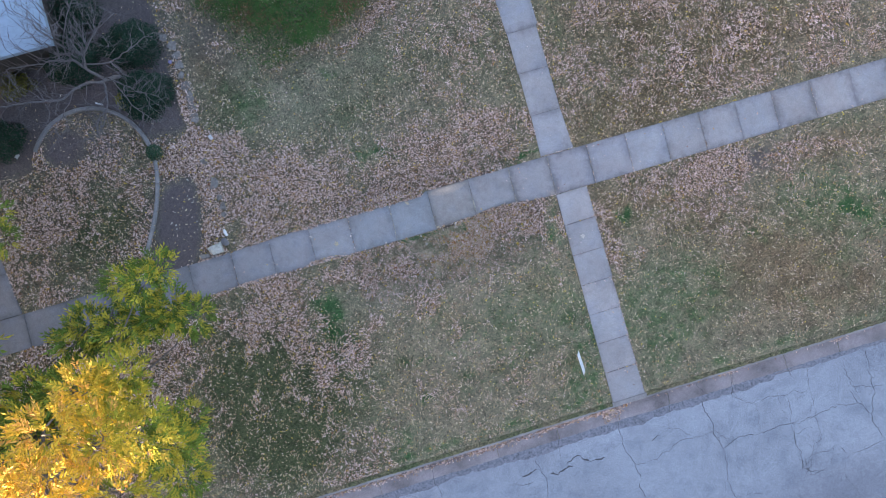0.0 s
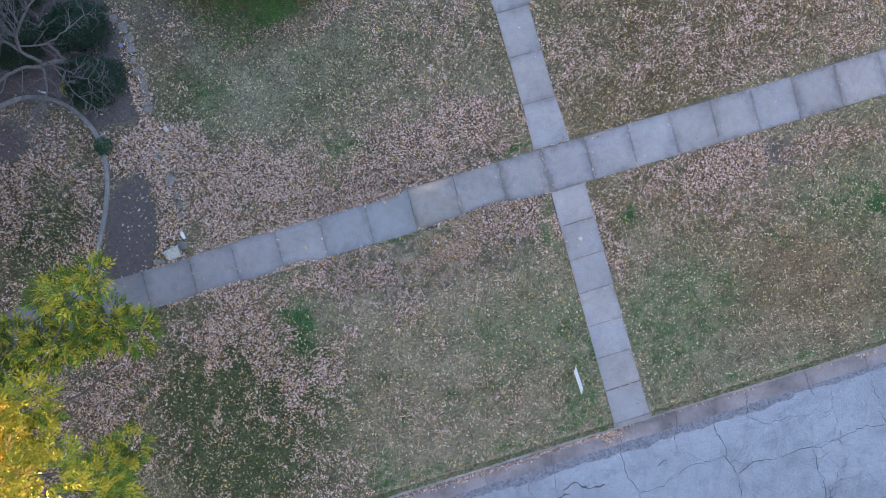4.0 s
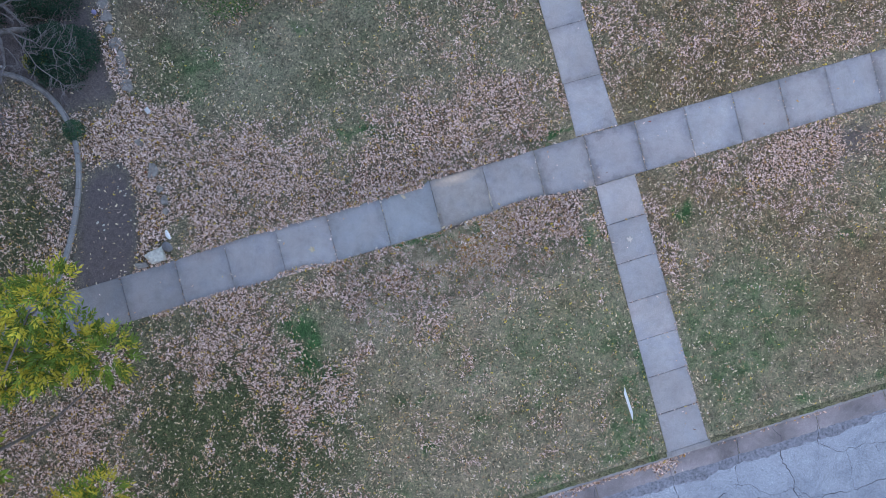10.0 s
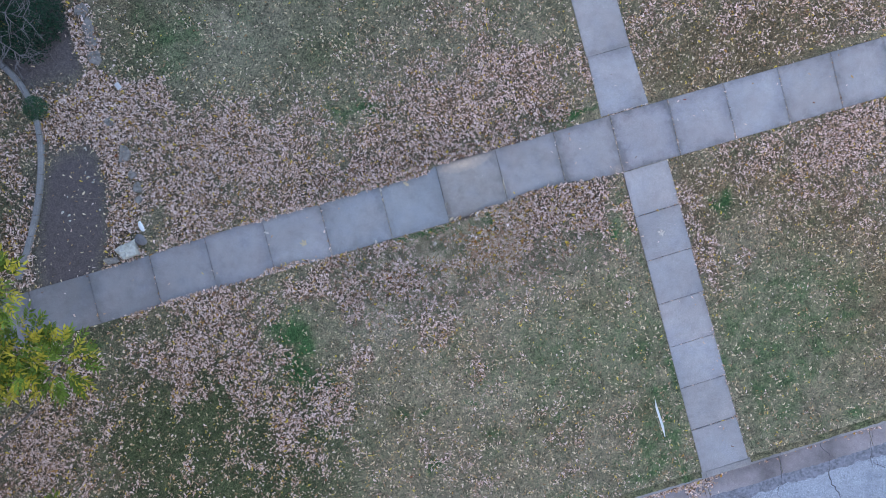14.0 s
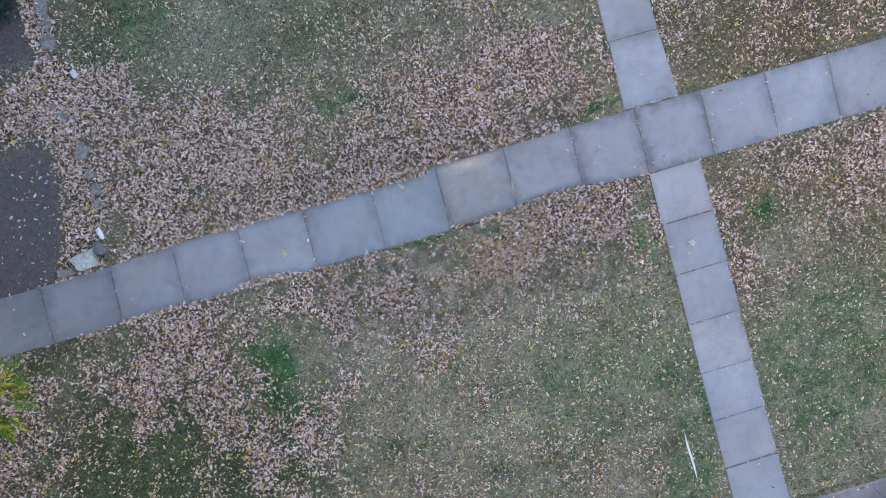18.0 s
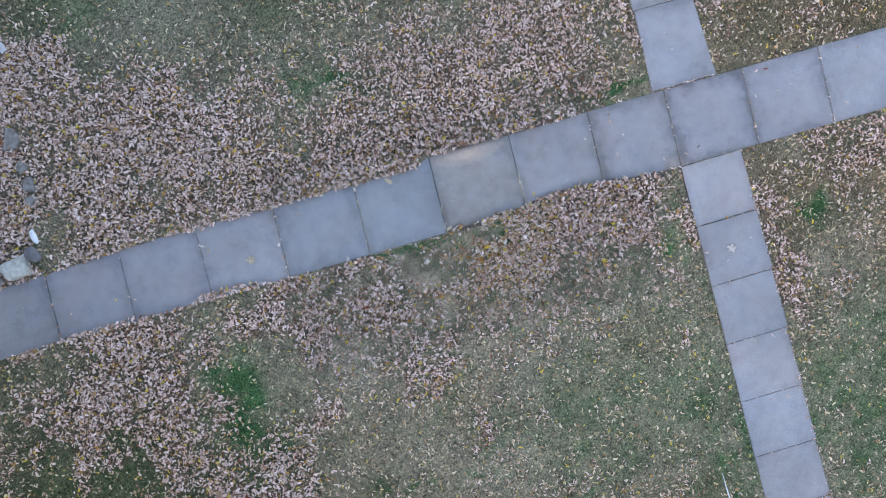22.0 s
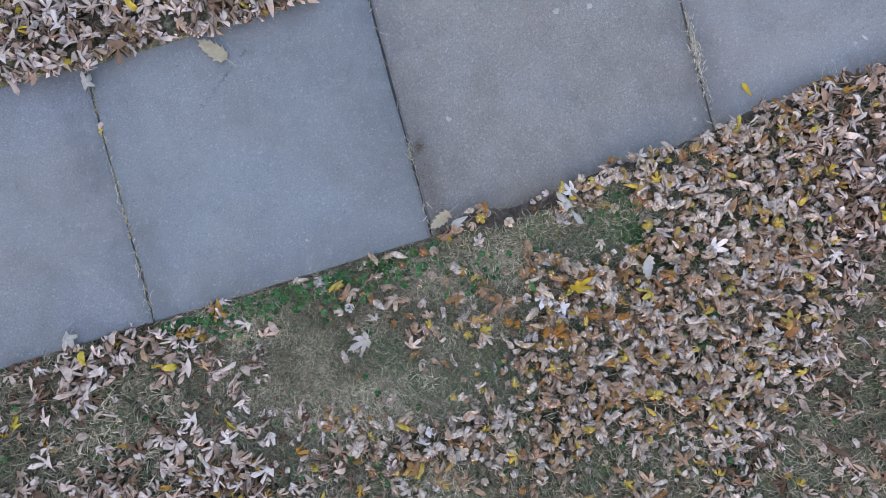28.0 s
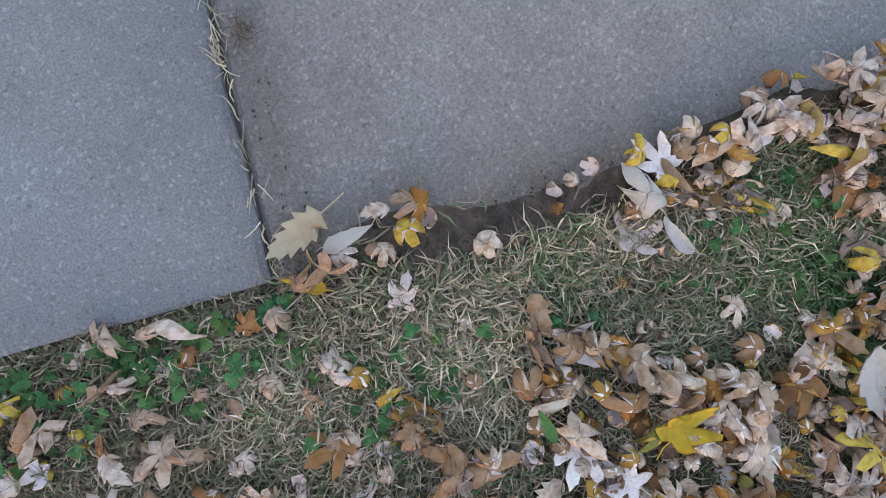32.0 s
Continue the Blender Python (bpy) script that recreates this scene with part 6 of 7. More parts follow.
clump_plant("yellow_perennial", "low yellowing perennial near the house corner", -10.5, 7.35, 0.6, 0.45, 0.3, 1600, (0.05, 0.06, 0.018), (0.20, 0.17, 0.035), (0.04, 0.08), seed=47, category="plant")
clump_plant("broad_bush", "broad low spreading bush, fresh green with brownish tips", -2.05, 8.75, 3.1, 2.85, 0.85, 54000, (0.021, 0.070, 0.020), (0.085, 0.178, 0.044), (0.035, 0.085), seed=48, category="bush", flat=0.42, rust=0.55)


# ---------------------------------------------------------------- bed: edging, stones, small things
def edging_path():
    pts = []
    for i in range(27):
        a = radians(146 - 146 * i / 26)
        pts.append((-9.05 + 1.75 * math.cos(a), 4.3 + 1.93 * math.sin(a)))
    for i in range(1, 17):
        d = 3.0 * i / 16
        pts.append((-7.30 - 1.25 * (d / 2.98) ** 1.7, 4.3 - d))
    return pts


edge = thing("garden_edging", "curved grey concrete edging round the garden bed", "edging", kind="structure")
ep = edging_path()
for i in range(0, len(ep) - 2, 2):
    bm = bmesh.new()
    seg = ep[i:i + 3]
    rings = []
    for j, (x, y) in enumerate(seg):
        a, b = seg[max(0, j - 1)], seg[min(2, j + 1)]
        d = Vector((b[0] - a[0], b[1] - a[1], 0)).normalized()
        nrm = Vector((-d.y, d.x, 0))
        c = Vector((x, y, 0)) + d * (0.006 if j == 0 else -0.006 if j == 2 else 0)
        rings.append([bm.verts.new(c + nrm * w + Vector((0, 0, z))) for w, z in ((-0.055, -0.1), (-0.055, 0.035), (-0.035, 0.055), (0.035, 0.055), (0.055, 0.035), (0.055, -0.1))])
    for r, s in zip(rings, rings[1:]):
        for k in range(5):
            bm.faces.new((r[k], s[k], s[k + 1], r[k + 1]))
    bm.faces.new(rings[0])
    bm.faces.new(rings[-1][::-1])
    bmesh.ops.recalc_face_normals(bm, faces=bm.faces)
    part("edging_block", bm, M_EDGING, edge)


def stone_mesh(rg, lx, ly, h, n=6):
    bm = bmesh.new()
    ring = []
    for i in range(n):
        a = 2 * math.pi * i / n + rg.uniform(-0.32, 0.32)
        q = rg.uniform(0.70, 1.15) * (1.0 / max(abs(math.cos(a)), abs(math.sin(a)))) ** 0.6
        ring.append((math.cos(a) * lx / 2 * q, math.sin(a) * ly / 2 * q))
    lo = [bm.verts.new((x * 1.03, y * 1.03, -0.05)) for x, y in ring]
    hi = [bm.verts.new((x, y, h * rg.uniform(0.65, 0.9))) for x, y in ring]
    tp = [bm.verts.new((x * 0.90, y * 0.90, h * rg.uniform(0.85, 1.1))) for x, y in ring]
    for a, b in ((lo, hi), (hi, tp)):
        for i in range(n):
            bm.faces.new((a[i], a[(i + 1) % n], b[(i + 1) % n], b[i]))
    bm.faces.new(tp)
    return bm


def stone(name, label, x, y, lx, ly, h, turn, mat, seed, group=""):
    bm = stone_mesh(random.Random(seed), lx, ly, h)
    me = bpy.data.meshes.new(name)
    bm.to_mesh(me)
    bm.free()
    ob = link_obj(name, me, mat, None, label, "stone", "", group)
    ob.matrix_basis = pose(x, y, -0.02, 0, 0, turn)
    return ob


STONES = [(-6.32, 7.74, 0.40, 0.22, -30), (-6.10, 7.62, 0.30, 0.26, 20), (-5.90, 7.34, 0.34, 0.26, 60), (-5.87, 7.00, 0.30, 0.24, 80), (-5.88, 6.70, 0.28, 0.24, 10), (-5.88, 6.42, 0.26, 0.20, 95),
          (-5.85, 6.08, 0.34, 0.26, 85), (-5.82, 5.74, 0.40, 0.26, 92), (-5.84, 5.42, 0.36, 0.24, 88), (-5.88, 5.12, 0.34, 0.22, 90), (-5.96, 3.82, 0.26, 0.20, 20), (-5.85, 3.10, 0.38, 0.20, 70), (-5.82, 2.69, 0.20, 0.16, 0), (-5.80, 2.40, 0.28, 0.18, 80), (-5.85, 2.16, 0.18, 0.15, 30)]
for i, (x, y, a, b, tn) in enumerate(STONES):
    stone("flagstone", "flat grey-brown flagstone half sunk among fallen leaves", x, y, a * 0.95, b * 1.1, 0.05 if y < 4.2 else 0.04, tn, M_STONE, 60 + i, "flagstone row")


def block(name, label, corners, h, mat, seed):
    """A broken, angular block on four corners, its top facets uneven."""
    rg = random.Random(seed)
    cx, cy = sum(c[0] for c in corners) / 4, sum(c[1] for c in corners) / 4
    bm = bmesh.new()
    ring = []
    for k in range(4):
        (ax, ay), (bx, by) = corners[k], corners[(k + 1) % 4]
        for q in range(3):
            s = q / 3
            ring.append((ax + (bx - ax) * s - cx + rg.gauss(0, 0.008), ay + (by - ay) * s - cy + rg.gauss(0, 0.008)))
    rows = [[bm.verts.new((x * f, y * f, hh * h + rg.gauss(0, 0.05) * h * (hh > 0))) for x, y in ring] for f, hh in ((1.02, -0.3), (1.0, 0.62), (0.93, 0.86), (0.55, 0.97))]
    for lo, hi in zip(rows, rows[1:]):
        for i in range(12):
            bm.faces.new((lo[i], lo[(i + 1) % 12], hi[(i + 1) % 12], hi[i]))
    c = bm.verts.new((rg.gauss(0, 0.02), rg.gauss(0, 0.02), h))
    for i in range(12):
        bm.faces.new((rows[-1][i], rows[-1][(i + 1) % 12], c))
    bmesh.ops.recalc_face_normals(bm, faces=bm.faces)
    me = bpy.data.meshes.new(name)
    bm.to_mesh(me)
    bm.free()
    ob = link_obj(name, me, mat, None, label, "stone")
    ob.location = (cx, cy, -0.02)
    return ob


def cobble(name, label, x, y, lx, ly, h, turn, mat, seed):
    """A rounded, worn stone."""
    rg = random.Random(seed)
    bm = bmesh.new()
    bmesh.ops.create_icosphere(bm, subdivisions=3, radius=1.0)
    ph = [rg.uniform(0, 6.3) for _ in range(4)]
    for v in bm.verts:
        f = 1 + 0.07 * math.sin(3 * v.co.x + ph[0]) + 0.06 * math.sin(4 * v.co.y + ph[1]) + 0.04 * math.sin(6 * v.co.z + 3 * v.co.x + ph[2])
        v.co = Vector((v.co.x * f * lx / 2, v.co.y * f * ly / 2, v.co.z * f * h / 2 + h * 0.35))
    for f in bm.faces:
        f.smooth = True
    me = bpy.data.meshes.new(name)
    bm.to_mesh(me)
    bm.free()
    ob = link_obj(name, me, mat, None, label, "stone")
    ob.matrix_basis = pose(x, y, -0.02, 0, 0, turn)
    return ob


block("pale_rock", "pale angular limestone rock at the walk's edge", ((-6.56, 1.33), (-6.43, 1.09), (-6.15, 1.11), (-6.14, 1.43)), 0.16, M_ROCK, 81)
block("small_rock", "small grey angular rock beside the pale rock", ((-6.82, 1.22), (-6.80, 1.09), (-6.54, 1.06), (-6.57, 1.18)), 0.08, M_STONE, 82)
cobble("round_rock", "dark grey-brown rounded rock beside the pale rock", -6.03, 1.38, 0.27, 0.19, 0.14, -58, M_DARKROCK, 83)
cobble("white_stone", "narrow white stone lying among the leaves", -5.955, 1.64, 0.22, 0.09, 0.07, -82, M_WHITE, 84)


def bed_debris():
    """Chips of bark and shell, and dry sticks, on the bare soil."""
    rg = random.Random(17)
    V, T = [], []
    for x, y in ((-6.58, 3.45), (-6.59, 2.77), (-6.66, 2.85), (-6.71, 2.97), (-7.16, 2.61), (-7.28, 2.24), (-7.27, 2.12), (-6.61, 2.21), (-7.39, 2.32), (-6.46, 2.37)):
        for _ in range(rg.randint(1, 2)):
            px, py, r = x + rg.gauss(0, 0.02), y + rg.gauss(0, 0.02), rg.uniform(0.018, 0.045)
            o = len(V)
            a0 = rg.uniform(0, 6.3)
            z = float(lawn_z(np.array([px]), np.array([py]))[0]) + 0.008
            for k in range(5):
                V.append((px + r * math.cos(a0 + 1.257 * k) * rg.uniform(0.6, 1.1), py + 0.7 * r * math.sin(a0 + 1.257 * k) * rg.uniform(0.6, 1.1), z + rg.uniform(0, 0.006)))
            V.append((px, py, z + 0.012))
            T += [(o + k, o + (k + 1) % 5, o + 5) for k in range(5)]
    link_obj("pale_chips", mesh_np("pale_chips", V, T, M_ROCK), kind="stuff", label="pale chips scattered on bare soil", category="chips")
    for ax, ay, bx, by in ((-7.35, 2.12, -6.96, 1.52), (-6.93, 2.75, -6.76, 2.48), (-6.77, 3.68, -6.82, 3.40), (-7.12, 4.74, -6.95, 4.46), (-7.13, 2.56, -6.49, 2.40)):
        bm = bmesh.new()
        za, zb = (float(lawn_z(np.array([u]), np.array([v]))[0]) + 0.012 for u, v in ((ax, ay), (bx, by)))
        tube(bm, limb(rg, (ax, ay, za), (bx, by, zb), 0.05, 6), [0.007, 0.0065, 0.006, 0.006, 0.005, 0.004, 0.003], 5)
        me = bpy.data.meshes.new("stick")
        bm.to_mesh(me)
        bm.free()
        link_obj("stick", me, M_BARK, None, "thin dry brown stick lying on bare soil", "stick", group="sticks on the soil")


bed_debris()


def sheet(name, label, category, x, y, w, l, turn, z=0.03, tilt=(6, -4), mat=None):
    """A thin sheet, bent a little."""
    bm = bmesh.new()
    n = 5
    g = [[bm.verts.new((w * (i / n - 0.5), l * (j / n - 0.5), 0.012 * math.sin(2.5 * i / n) + 0.006 * math.cos(3 * j / n))) for j in range(n + 1)] for i in range(n + 1)]
    for i in range(n):
        for j in range(n):
            bm.faces.new((g[i][j], g[i + 1][j], g[i + 1][j + 1], g[i][j + 1]))
    bmesh.ops.solidify(bm, geom=bm.faces[:], thickness=0.003)
    me = bpy.data.meshes.new(name)
    bm.to_mesh(me)
    bm.free()
    ob = link_obj(name, me, mat or M_WHITE, None, label, category)
    ob.matrix_basis = pose(x, y, z, tilt[0], tilt[1], turn)
    return ob


sheet("paper_scrap", "white folded paper scrap on the fallen leaves", "paper", -5.57, 4.42, 0.105, 0.14, 20, 0.06)
sheet("paper_scrap", "crumpled white paper scrap in the bed", "paper", -11.0, 5.4, 0.16, 0.10, 40)
sheet("plastic_label", "narrow white plastic strip on the edging", "label", -8.35, 6.22, 0.22, 0.05, -30, 0.07)
bm = bmesh.new()
bmesh.ops.create_uvsphere(bm, u_segments=16, v_segments=10, radius=0.055)
bmesh.ops.translate(bm, vec=(-6.08, 6.85, 0.045), verts=bm.verts)
for v in bm.verts:
    v.co.z -= 0.006 * math.sin(v.co.x * 40)
me = bpy.data.meshes.new("glass_ball")
bm.to_mesh(me)
bm.free()
link_obj("glass_ball", me, M_PURPLE, None, "small shiny purple garden ball on the mulch", "garden ball")


def yard_sign():
    sg = thing("yard_sign", "white board sign leaning on thin wire legs in the grass", "sign", (2.93, -4.93, 0))
    bm = bmesh.new()
    bmesh.ops.create_cube(bm, size=1)
    bmesh.ops.scale(bm, vec=(0.008, 0.61, 0.46), verts=bm.verts)
    bmesh.ops.bevel(bm, geom=bm.edges[:], offset=0.002, segments=1)
    bd = part("board", bm, M_WHITE, sg, "white corrugated plastic board")
    bd.matrix_basis = pose(0.0, 0, 0.42, 0, -21, 2)
    for k, (yy, ln, zz) in enumerate(((0.12, 0.34, 0.12), (-0.02, 0.26, 0.04), (0.05, 0.40, -0.02), (-0.05, 0.20, -0.09), (0.0, 0.30, -0.15))):
        bm = bmesh.new()
        bmesh.ops.create_cube(bm, size=1)
        bmesh.ops.scale(bm, vec=(0.002, ln, 0.03), verts=bm.verts)
        bmesh.ops.translate(bm, vec=(-0.0055, yy, zz), verts=bm.verts)
        part("text_bar", bm, M_BARK2, bd)
    for yy in (-0.18, 0.18):
        bm = bmesh.new()
        tube(bm, [(0.085, yy, -0.08), (0.04, yy, 0.12), (0.0, yy, 0.3)], [0.004] * 3, 6)
        part("wire_leg", bm, M_STEEL, sg)


yard_sign()


# ---------------------------------------------------------------- house corner
def house():
    hs = thing("house", "single-storey house corner with a pale blue-grey hipped roof", "house", (-7.95, 7.0, 0))
    bm = bmesh.new()
    bmesh.ops.create_cube(bm, size=1)
    bmesh.ops.scale(bm, vec=(8.6, 9.6, 2.5), verts=bm.verts)
    bmesh.ops.translate(bm, vec=(-5.0, 5.5, 1.2), verts=bm.verts)
    part("wall", bm, M_WALL, hs)
    bm = bmesh.new()
    z0 = 2.4
    lo = [bm.verts.new(p) for p in ((0, 0, z0), (0, 11, z0), (-10, 11, z0), (-10, 0, z0))]
    hi = [bm.verts.new(p) for p in ((0, 0, z0 + 0.14), (0, 11, z0 + 0.14), (-10, 11, z0 + 0.14), (-10, 0, z0 + 0.14))]
    r = [bm.verts.new(p) for p in ((-5, 5, z0 + 2.0), (-5, 6, z0 + 2.0))]
    for i in range(4):
        bm.faces.new((lo[i], lo[(i + 1) % 4], hi[(i + 1) % 4], hi[i]))
    bm.faces.new(lo[::-1])
    bm.faces.new((hi[0], hi[1], r[1], r[0]))
    bm.faces.new((hi[1], hi[2], r[1]))
    bm.faces.new((hi[2], hi[3], r[0], r[1]))
    bm.faces.new((hi[3], hi[0], r[0]))
    bmesh.ops.recalc_face_normals(bm, faces=bm.faces)
    rf = part("roof", bm, M_ROOF, hs, "pale blue-grey roof")
    for k in range(6):
        d = 0.30 * k + 0.28
        zz = z0 + 0.14 + d * 0.372
        for horiz in (True, False):
            bm = bmesh.new()
            e = (-10 + d, d, zz) if horiz else (-d, 11 - d, zz)
            tube(bm, [(-d, d, zz), e], [0.012, 0.012], 4)
            part("roof_seam", bm, M_ROOF, rf)


house()


# ---------------------------------------------------------------- an unseen belt of trees, added to close the horizon and keep the low sun off the lawn
def far_belt():
    rg = random.Random(17)
    V, T = [], []
    n, R = 220, 62.0
    for i in range(n):
        a = 2 * math.pi * i / n
        h = 14.6 + 0.8 * math.sin(5 * a) + rg.uniform(-0.6, 0.6)
        for r, z in ((R, -0.2), (R - 1.5, h * 0.55), (R + 1.5, h), (R + 8, h * 0.8), (R + 9, -0.2)):
            V.append((math.cos(a) * (r + rg.uniform(-1, 1)), math.sin(a) * (r + rg.uniform(-1, 1)), z))
    for i in range(n):
        j = (i + 1) % n
        for k in range(4):
            a, b, c, d = 5 * i + k, 5 * j + k, 5 * j + k + 1, 5 * i + k + 1
            T += [(a, b, c), (a, c, d)]
    link_obj("backdrop", mesh_np("backdrop", V, T, M_FAR), kind="structure", label="unseen dark belt of trees added to block the low sun", category="trees")


far_belt()

# ---------------------------------------------------------------- close by the walk: clover, straw in the joints, single leaves
def clover():
    rg = np.random.default_rng(3)
    n1 = 330
    x = np.concatenate([-1.25 * rg.random(n1) + 0.02, rg.normal(0.14, 0.05, 26), rg.normal(0.75, 0.14, 26), rg.uniform(-2.2, 2.4, 160), rg.normal(0.95, 0.05, 14)])
    y = np.concatenate([-0.025 - np.abs(rg.normal(0, 0.06, n1)), rg.normal(-0.2, 0.05, 26), rg.normal(-0.14, 0.05, 26), rg.uniform(-1.3, -0.1, 160), rg.normal(-0.75, 0.05, 14)])
    V, T, C = [], [], []
    for px, py in zip(x, y):
        if on_walk(px, py):
            continue
        z = float(lawn_z(px, py)) + rg.uniform(0.012, 0.035)
        a0, r = rg.uniform(0, 6.28), rg.uniform(0.0045, 0.009)
        col = np.array((0.030, 0.125, 0.050)) * rg.uniform(0.6, 1.35) + np.array((0.04, 0.03, 0.0)) * rg.random()
        for k in range(3):
            a = a0 + k * 2.094
            cx, cy = px + math.cos(a) * r, py + math.sin(a) * r
            o = len(V)
            V.append((cx, cy, z + 0.001))
            for q in range(7):
                b = a + 2 * math.pi * q / 7
                rr = r * (0.75 if q == 0 else 1.0)
                V.append((cx + math.cos(b) * rr, cy + math.sin(b) * rr, z + 0.003 * math.cos(2 * (b - a))))
            T.extend((o, o + 1 + q, o + 1 + (q + 1) % 7) for q in range(7))
            C.extend([col] * 8)
    link_obj("clover", mesh_np("clover", V, T, M_BLADE, False, np.array(C)), kind="stuff", label="small green clover leaves along the walk's edge", category="clover")


clover()


def joint_straw():
    rg = random.Random(9)
    V, T, C = [], [], []

    def strand(x, y, z, a, L, w, col):
        o = len(V)
        bend = rg.gauss(0, 0.35)
        for i in range(4):
            s = i / 3
            aa = a + bend * s
            px, py = x + math.cos(aa) * L * s, y + math.sin(aa) * L * s
            ww = w * (1 - 0.6 * s) / 2
            V.append((px - math.sin(aa) * ww, py + math.cos(aa) * ww, z + 0.006 * math.sin(3 * s)))
            V.append((px + math.sin(aa) * ww, py - math.cos(aa) * ww, z + 0.006 * math.sin(3 * s)))
            C.extend([col, col])
            if i:
                q = o + 2 * i
                T.extend(((q - 2, q - 1, q + 1), (q - 2, q + 1, q)))

    along = math.atan2(1, SKEW)
    for k, dense in ((-3, 40), (-2, 70), (-1, 260), (0, 90), (1, 130), (2, 120), (3, 160), (4, 150), (5, 130), (6, 90), (7, 90)):
        for _ in range(dense):
            y = rg.uniform(0.02, 1.15)
            if k == 0:
                y = rg.choice((rg.uniform(0.0, 0.45), rg.gauss(0.36, 0.03), rg.uniform(0, 1.1)))
            if k == 1:
                y = rg.choice((rg.gauss(0.42, 0.08), rg.uniform(0.05, 0.6)))
            x = JX[k] + SKEW * y + rg.gauss(0.003, 0.006)
            L = rg.uniform(0.012, 0.042)
            c = rg.uniform(0.8, 1.4)
            strand(x, y, rg.uniform(-0.012, 0.003), along + rg.gauss(0, 0.5) + (math.pi if rg.random() < 0.5 else 0), L, rg.uniform(0.0012, 0.0028), (0.44 * c, 0.38 * c, 0.28 * c))
    for _ in range(130):
        y = rg.gauss(0.42, 0.06) if rg.random() < 0.7 else rg.uniform(0.05, 0.7)
        x = JX[1] + SKEW * y + rg.gauss(0.0, 0.012)
        strand(x, y, rg.uniform(-0.012, -0.002), along + rg.gauss(0, 0.5), rg.uniform(0.010, 0.030), rg.uniform(0.0018, 0.0035), (0.56, 0.51, 0.43))
    for _ in range(130):
        x = rg.uniform(3.62, 4.72)
        y = rg.choice((-0.006, 1.198)) + rg.gauss(0, 0.006)
        c = rg.uniform(0.7, 1.1)
        strand(x, y, rg.uniform(-0.01, 0.003), rg.gauss(0, 0.4), rg.uniform(0.02, 0.05), 0.003, (0.44 * c, 0.38 * c, 0.28 * c))
    link_obj("joint_straw", mesh_np("joint_straw", V, T, M_BLADE, False, np.array(C)), kind="stuff", label="dry straw and rootlets caught in the walk's joints", category="straw")


joint_straw()


def single_leaf(name, label, kind, mat, x, y, size, turn, curl, z=0.004, flip=False):
    V, T, side = leaf_template(kind, "high", rl, curl)
    V = V * size
    if flip:
        V[:, 2] *= -1
    V[:, 2] -= V[:, 2].min()
    me = mesh_np(name, V, T, mat, True)
    ob = link_obj(name, me, None, None, label, "leaf")
    ob.matrix_basis = pose(x, y, z, 0, 0, turn)
    return ob


single_leaf("oak_leaf", "large tan lobed oak leaf lying on the concrete walk", "oak", M_TANLEAF, -0.625, 0.985, 0.13, 40, 0.5)
single_leaf("pale_leaf", "pale dry lobed leaf with a long stem at the slab's corner", "oak", M_TANLEAF, 0.065, 0.062, 0.10, 115, 0.6)
single_leaf("yellow_leaf", "curled yellow leaf at the slab's corner", "oval", M_YELLEAF, 0.05, -0.02, 0.06, 60, 3.0)
single_leaf("pale_leaf", "pale cupped leaf on the edge of the grass", "oval", M_PALELEAF, 0.125, 0.03, 0.07, -80, 2.0, flip=True)
single_leaf("pale_leaf", "large pale grey maple leaf arched over the grass", "maple", M_PALELEAF, 0.56, -0.02, 0.085, 20, 4.2, 0.012, True)
single_leaf("pale_leaf", "pale oval leaf resting on green grass", "oval", M_PALELEAF, 0.60, -0.10, 0.07, 25, 5.0, 0.012)
single_leaf("pale_leaf", "pale greenish-white deeply lobed leaf on the litter", "oak", M_PALELEAF, 0.82, -0.37, 0.105, 160, 4.0, 0.03)
single_leaf("yellow_leaf", "bright yellow maple leaf on the leaf litter", "maple", M_YELLEAF, 0.53, -0.37, 0.085, -60, 3.2, 0.03)
single_leaf("green_leaf", "small fresh green leaf on the dry litter", "oval", M_GREENLEAF, 0.335, -0.315, 0.05, 10, 1.5, 0.03)
single_leaf("pale_leaf", "white-grey maple leaf lying on short dry grass", "maple", M_PALELEAF, -0.41, -0.335, 0.09, 100, 2.4, 0.0)
single_leaf("pale_leaf", "white-grey maple leaf lying on the street-side walk", "maple", M_PALELEAF, 4.13, -1.42, 0.13, 50, 1.0)
single_leaf("pale_leaf", "pale lobed leaf lying flat on the walk", "maple", M_TANLEAF, -2.95, 0.42, 0.12, 10, 1.0)


def dark_scuff():
    """A faint row of dark specks across one slab."""
    rg = random.Random(2)
    V, T = [], []
    for i in range(75):
        s = rg.random()
        x, y = -0.50 - 0.27 * s + rg.gauss(0, 0.004), 0.965 - 0.19 * s + rg.gauss(0, 0.004)
        r = rg.uniform(0.0012, 0.0036)
        o = len(V)
        for k in range(5):
            V.append((x + r * math.cos(1.257 * k), y + r * math.sin(1.257 * k), 0.0012))
        T += [(o, o + 1, o + 2), (o, o + 2, o + 3), (o, o + 3, o + 4)]
    link_obj("scuff_mark", mesh_np("scuff_mark", V, T, M_DARKROCK), kind="stuff", label="faint dark scuff of specks across a slab", category="stain")


dark_scuff()


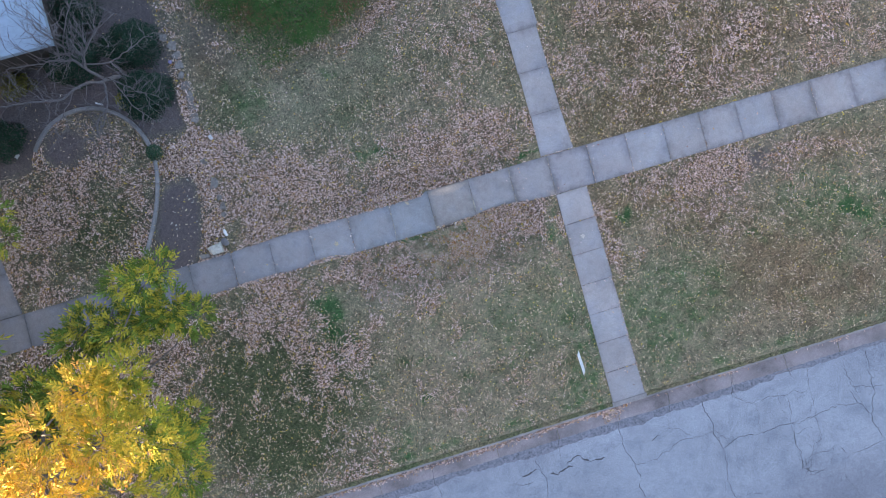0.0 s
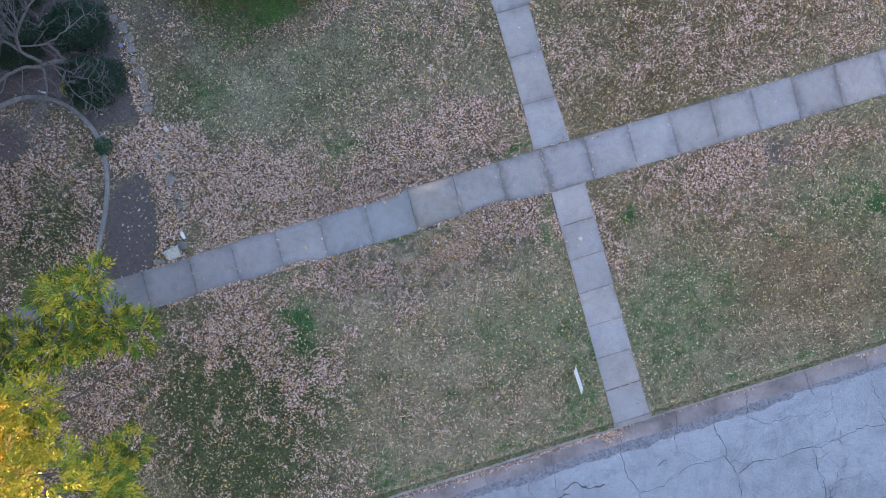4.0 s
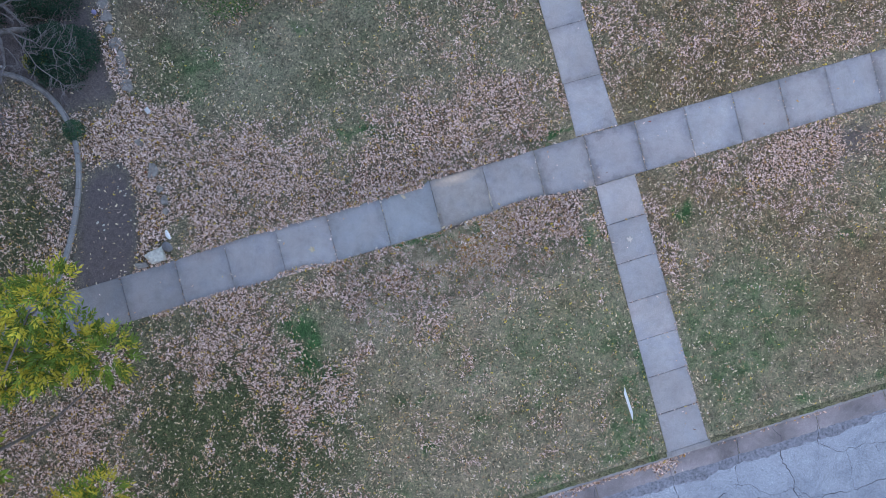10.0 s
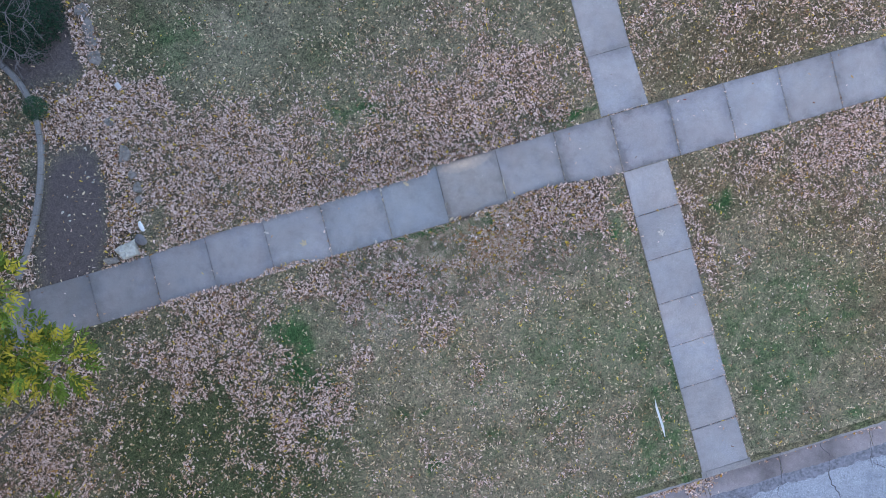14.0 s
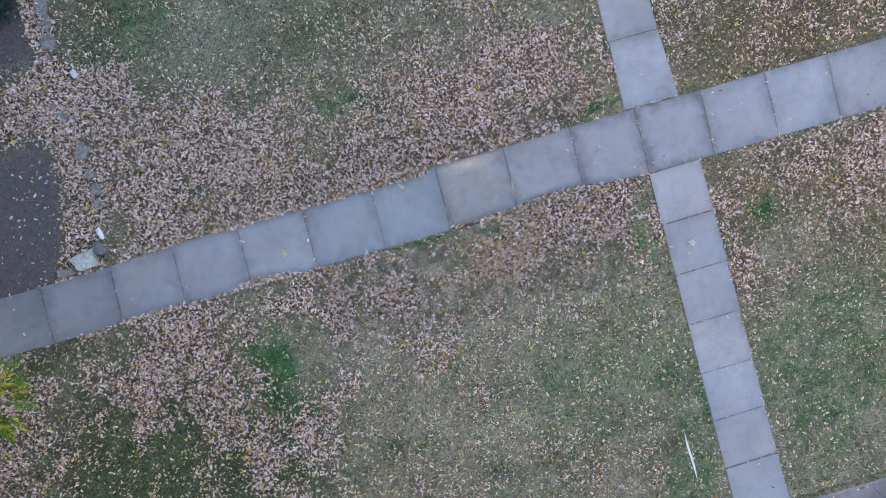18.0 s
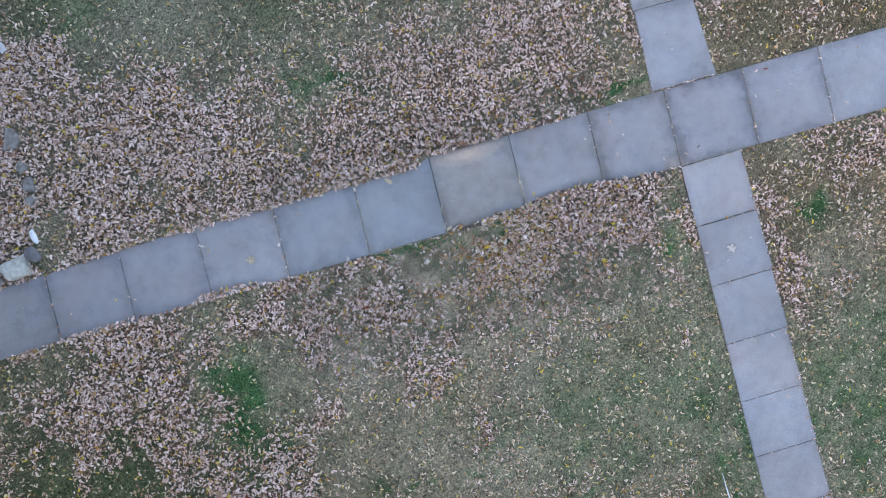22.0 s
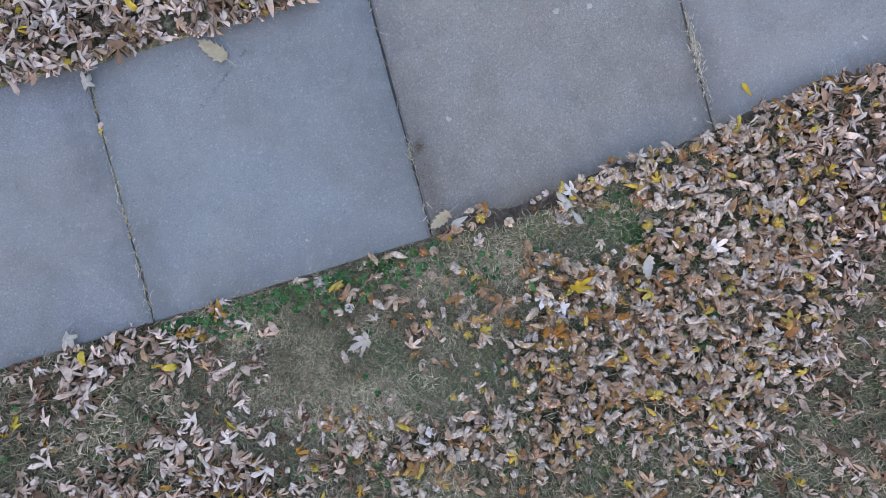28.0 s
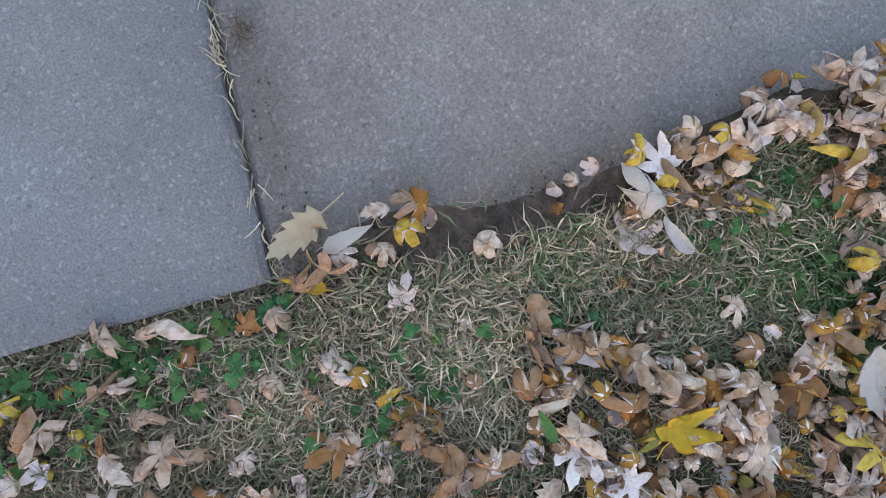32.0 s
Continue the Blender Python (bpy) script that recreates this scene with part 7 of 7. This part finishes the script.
single_leaf("yellow_leaf", "small yellow leaf lying on the concrete walk", "oval", M_YELLEAF, 1.44, 0.21, 0.055, 200, 1.2, -0.008)
single_leaf("pale_leaf", "white curled scrap of leaf on the concrete walk", "oval", M_PALELEAF, 1.98, 0.27, 0.035, 30, 3.0, -0.008)
single_leaf("pale_leaf", "pale leaf caught at the grassy edge of the walk", "maple", M_PALELEAF, -1.55, 0.03, 0.075, 140, 3.0, 0.004, True)
single_leaf("pale_leaf", "pale leaf blown onto the walk from the litter", "maple", M_PALELEAF, -1.16, 1.02, 0.07, 10, 3.2, 0.004, True)
single_leaf("red_leaf", "small red-brown leaf at the walk's house-side edge", "oval", M_RUSTLEAF, 5.36, 1.08, 0.07, 80, 2.0, 0.002)
single_leaf("pale_leaf", "small pale leaf on the walk east of the crossing", "oval", M_PALELEAF, 5.11, 0.72, 0.06, 0, 2.0, 0.002)
single_leaf("pale_leaf", "small pale leaf on the walk up to the house", "oval", M_PALELEAF, 4.05, 1.75, 0.05, 70, 2.0, 0.002)
single_leaf("pale_leaf", "small white leaf by the joint of the walk", "oval", M_PALELEAF, -3.60, 0.82, 0.08, 65, 2.5, 0.002)


def sprig():
    """A tuft of dry rootlets over the joint."""
    rg = random.Random(14)
    V, T, C = [], [], []
    for k in range(60):
        a = rg.uniform(0, 6.3)
        x, y = 0.058 + rg.gauss(0, 0.010), 0.375 + rg.gauss(0, 0.012)
        L, w = rg.uniform(0.012, 0.04), 0.0009
        o = len(V)
        V += [(x - math.sin(a) * w, y + math.cos(a) * w, 0.0), (x + math.sin(a) * w, y - math.cos(a) * w, 0.0), (x + math.cos(a) * L, y + math.sin(a) * L, rg.uniform(0, 0.012))]
        T.append((o, o + 1, o + 2))
        c = rg.uniform(0.5, 1.2)
        C += [(0.16 * c, 0.125 * c, 0.10 * c)] * 3
    link_obj("dry_sprig", mesh_np("dry_sprig", V, T, M_BLADE, False, np.array(C)), kind="stuff", label="small tuft of brown rootlets over a joint", category="debris")


sprig()


def pale_spots():
    """Old pale marks on the slabs."""
    rg = random.Random(6)
    V, T = [], []
    for x, y, r in ((0.77, 0.75, 0.016), (0.91, 0.73, 0.014), (0.21, 0.45, 0.013), (-0.50, 0.14, 0.007), (1.20, 0.15, 0.010), (0.90, 0.98, 0.010), (1.94, 0.26, 0.010), (0.56, 1.04, 0.012)):
        o = len(V)
        z = (-0.013 if 0 < x < 1.26 else -0.010 if x > 1.26 else 0.0) + 0.0013
        V.append((x, y, z))
        for k in range(11):
            q = r * rg.uniform(0.55, 1.1)
            V.append((x + q * math.cos(0.571 * k), y + q * math.sin(0.571 * k), z))
        T += [(o, o + 1 + k, o + 1 + (k + 1) % 11) for k in range(11)]
    link_obj("pale_spots", mesh_np("pale_spots", V, T, M_SPOT), kind="stuff", label="small pale dried spots on the concrete", category="stain")


pale_spots()
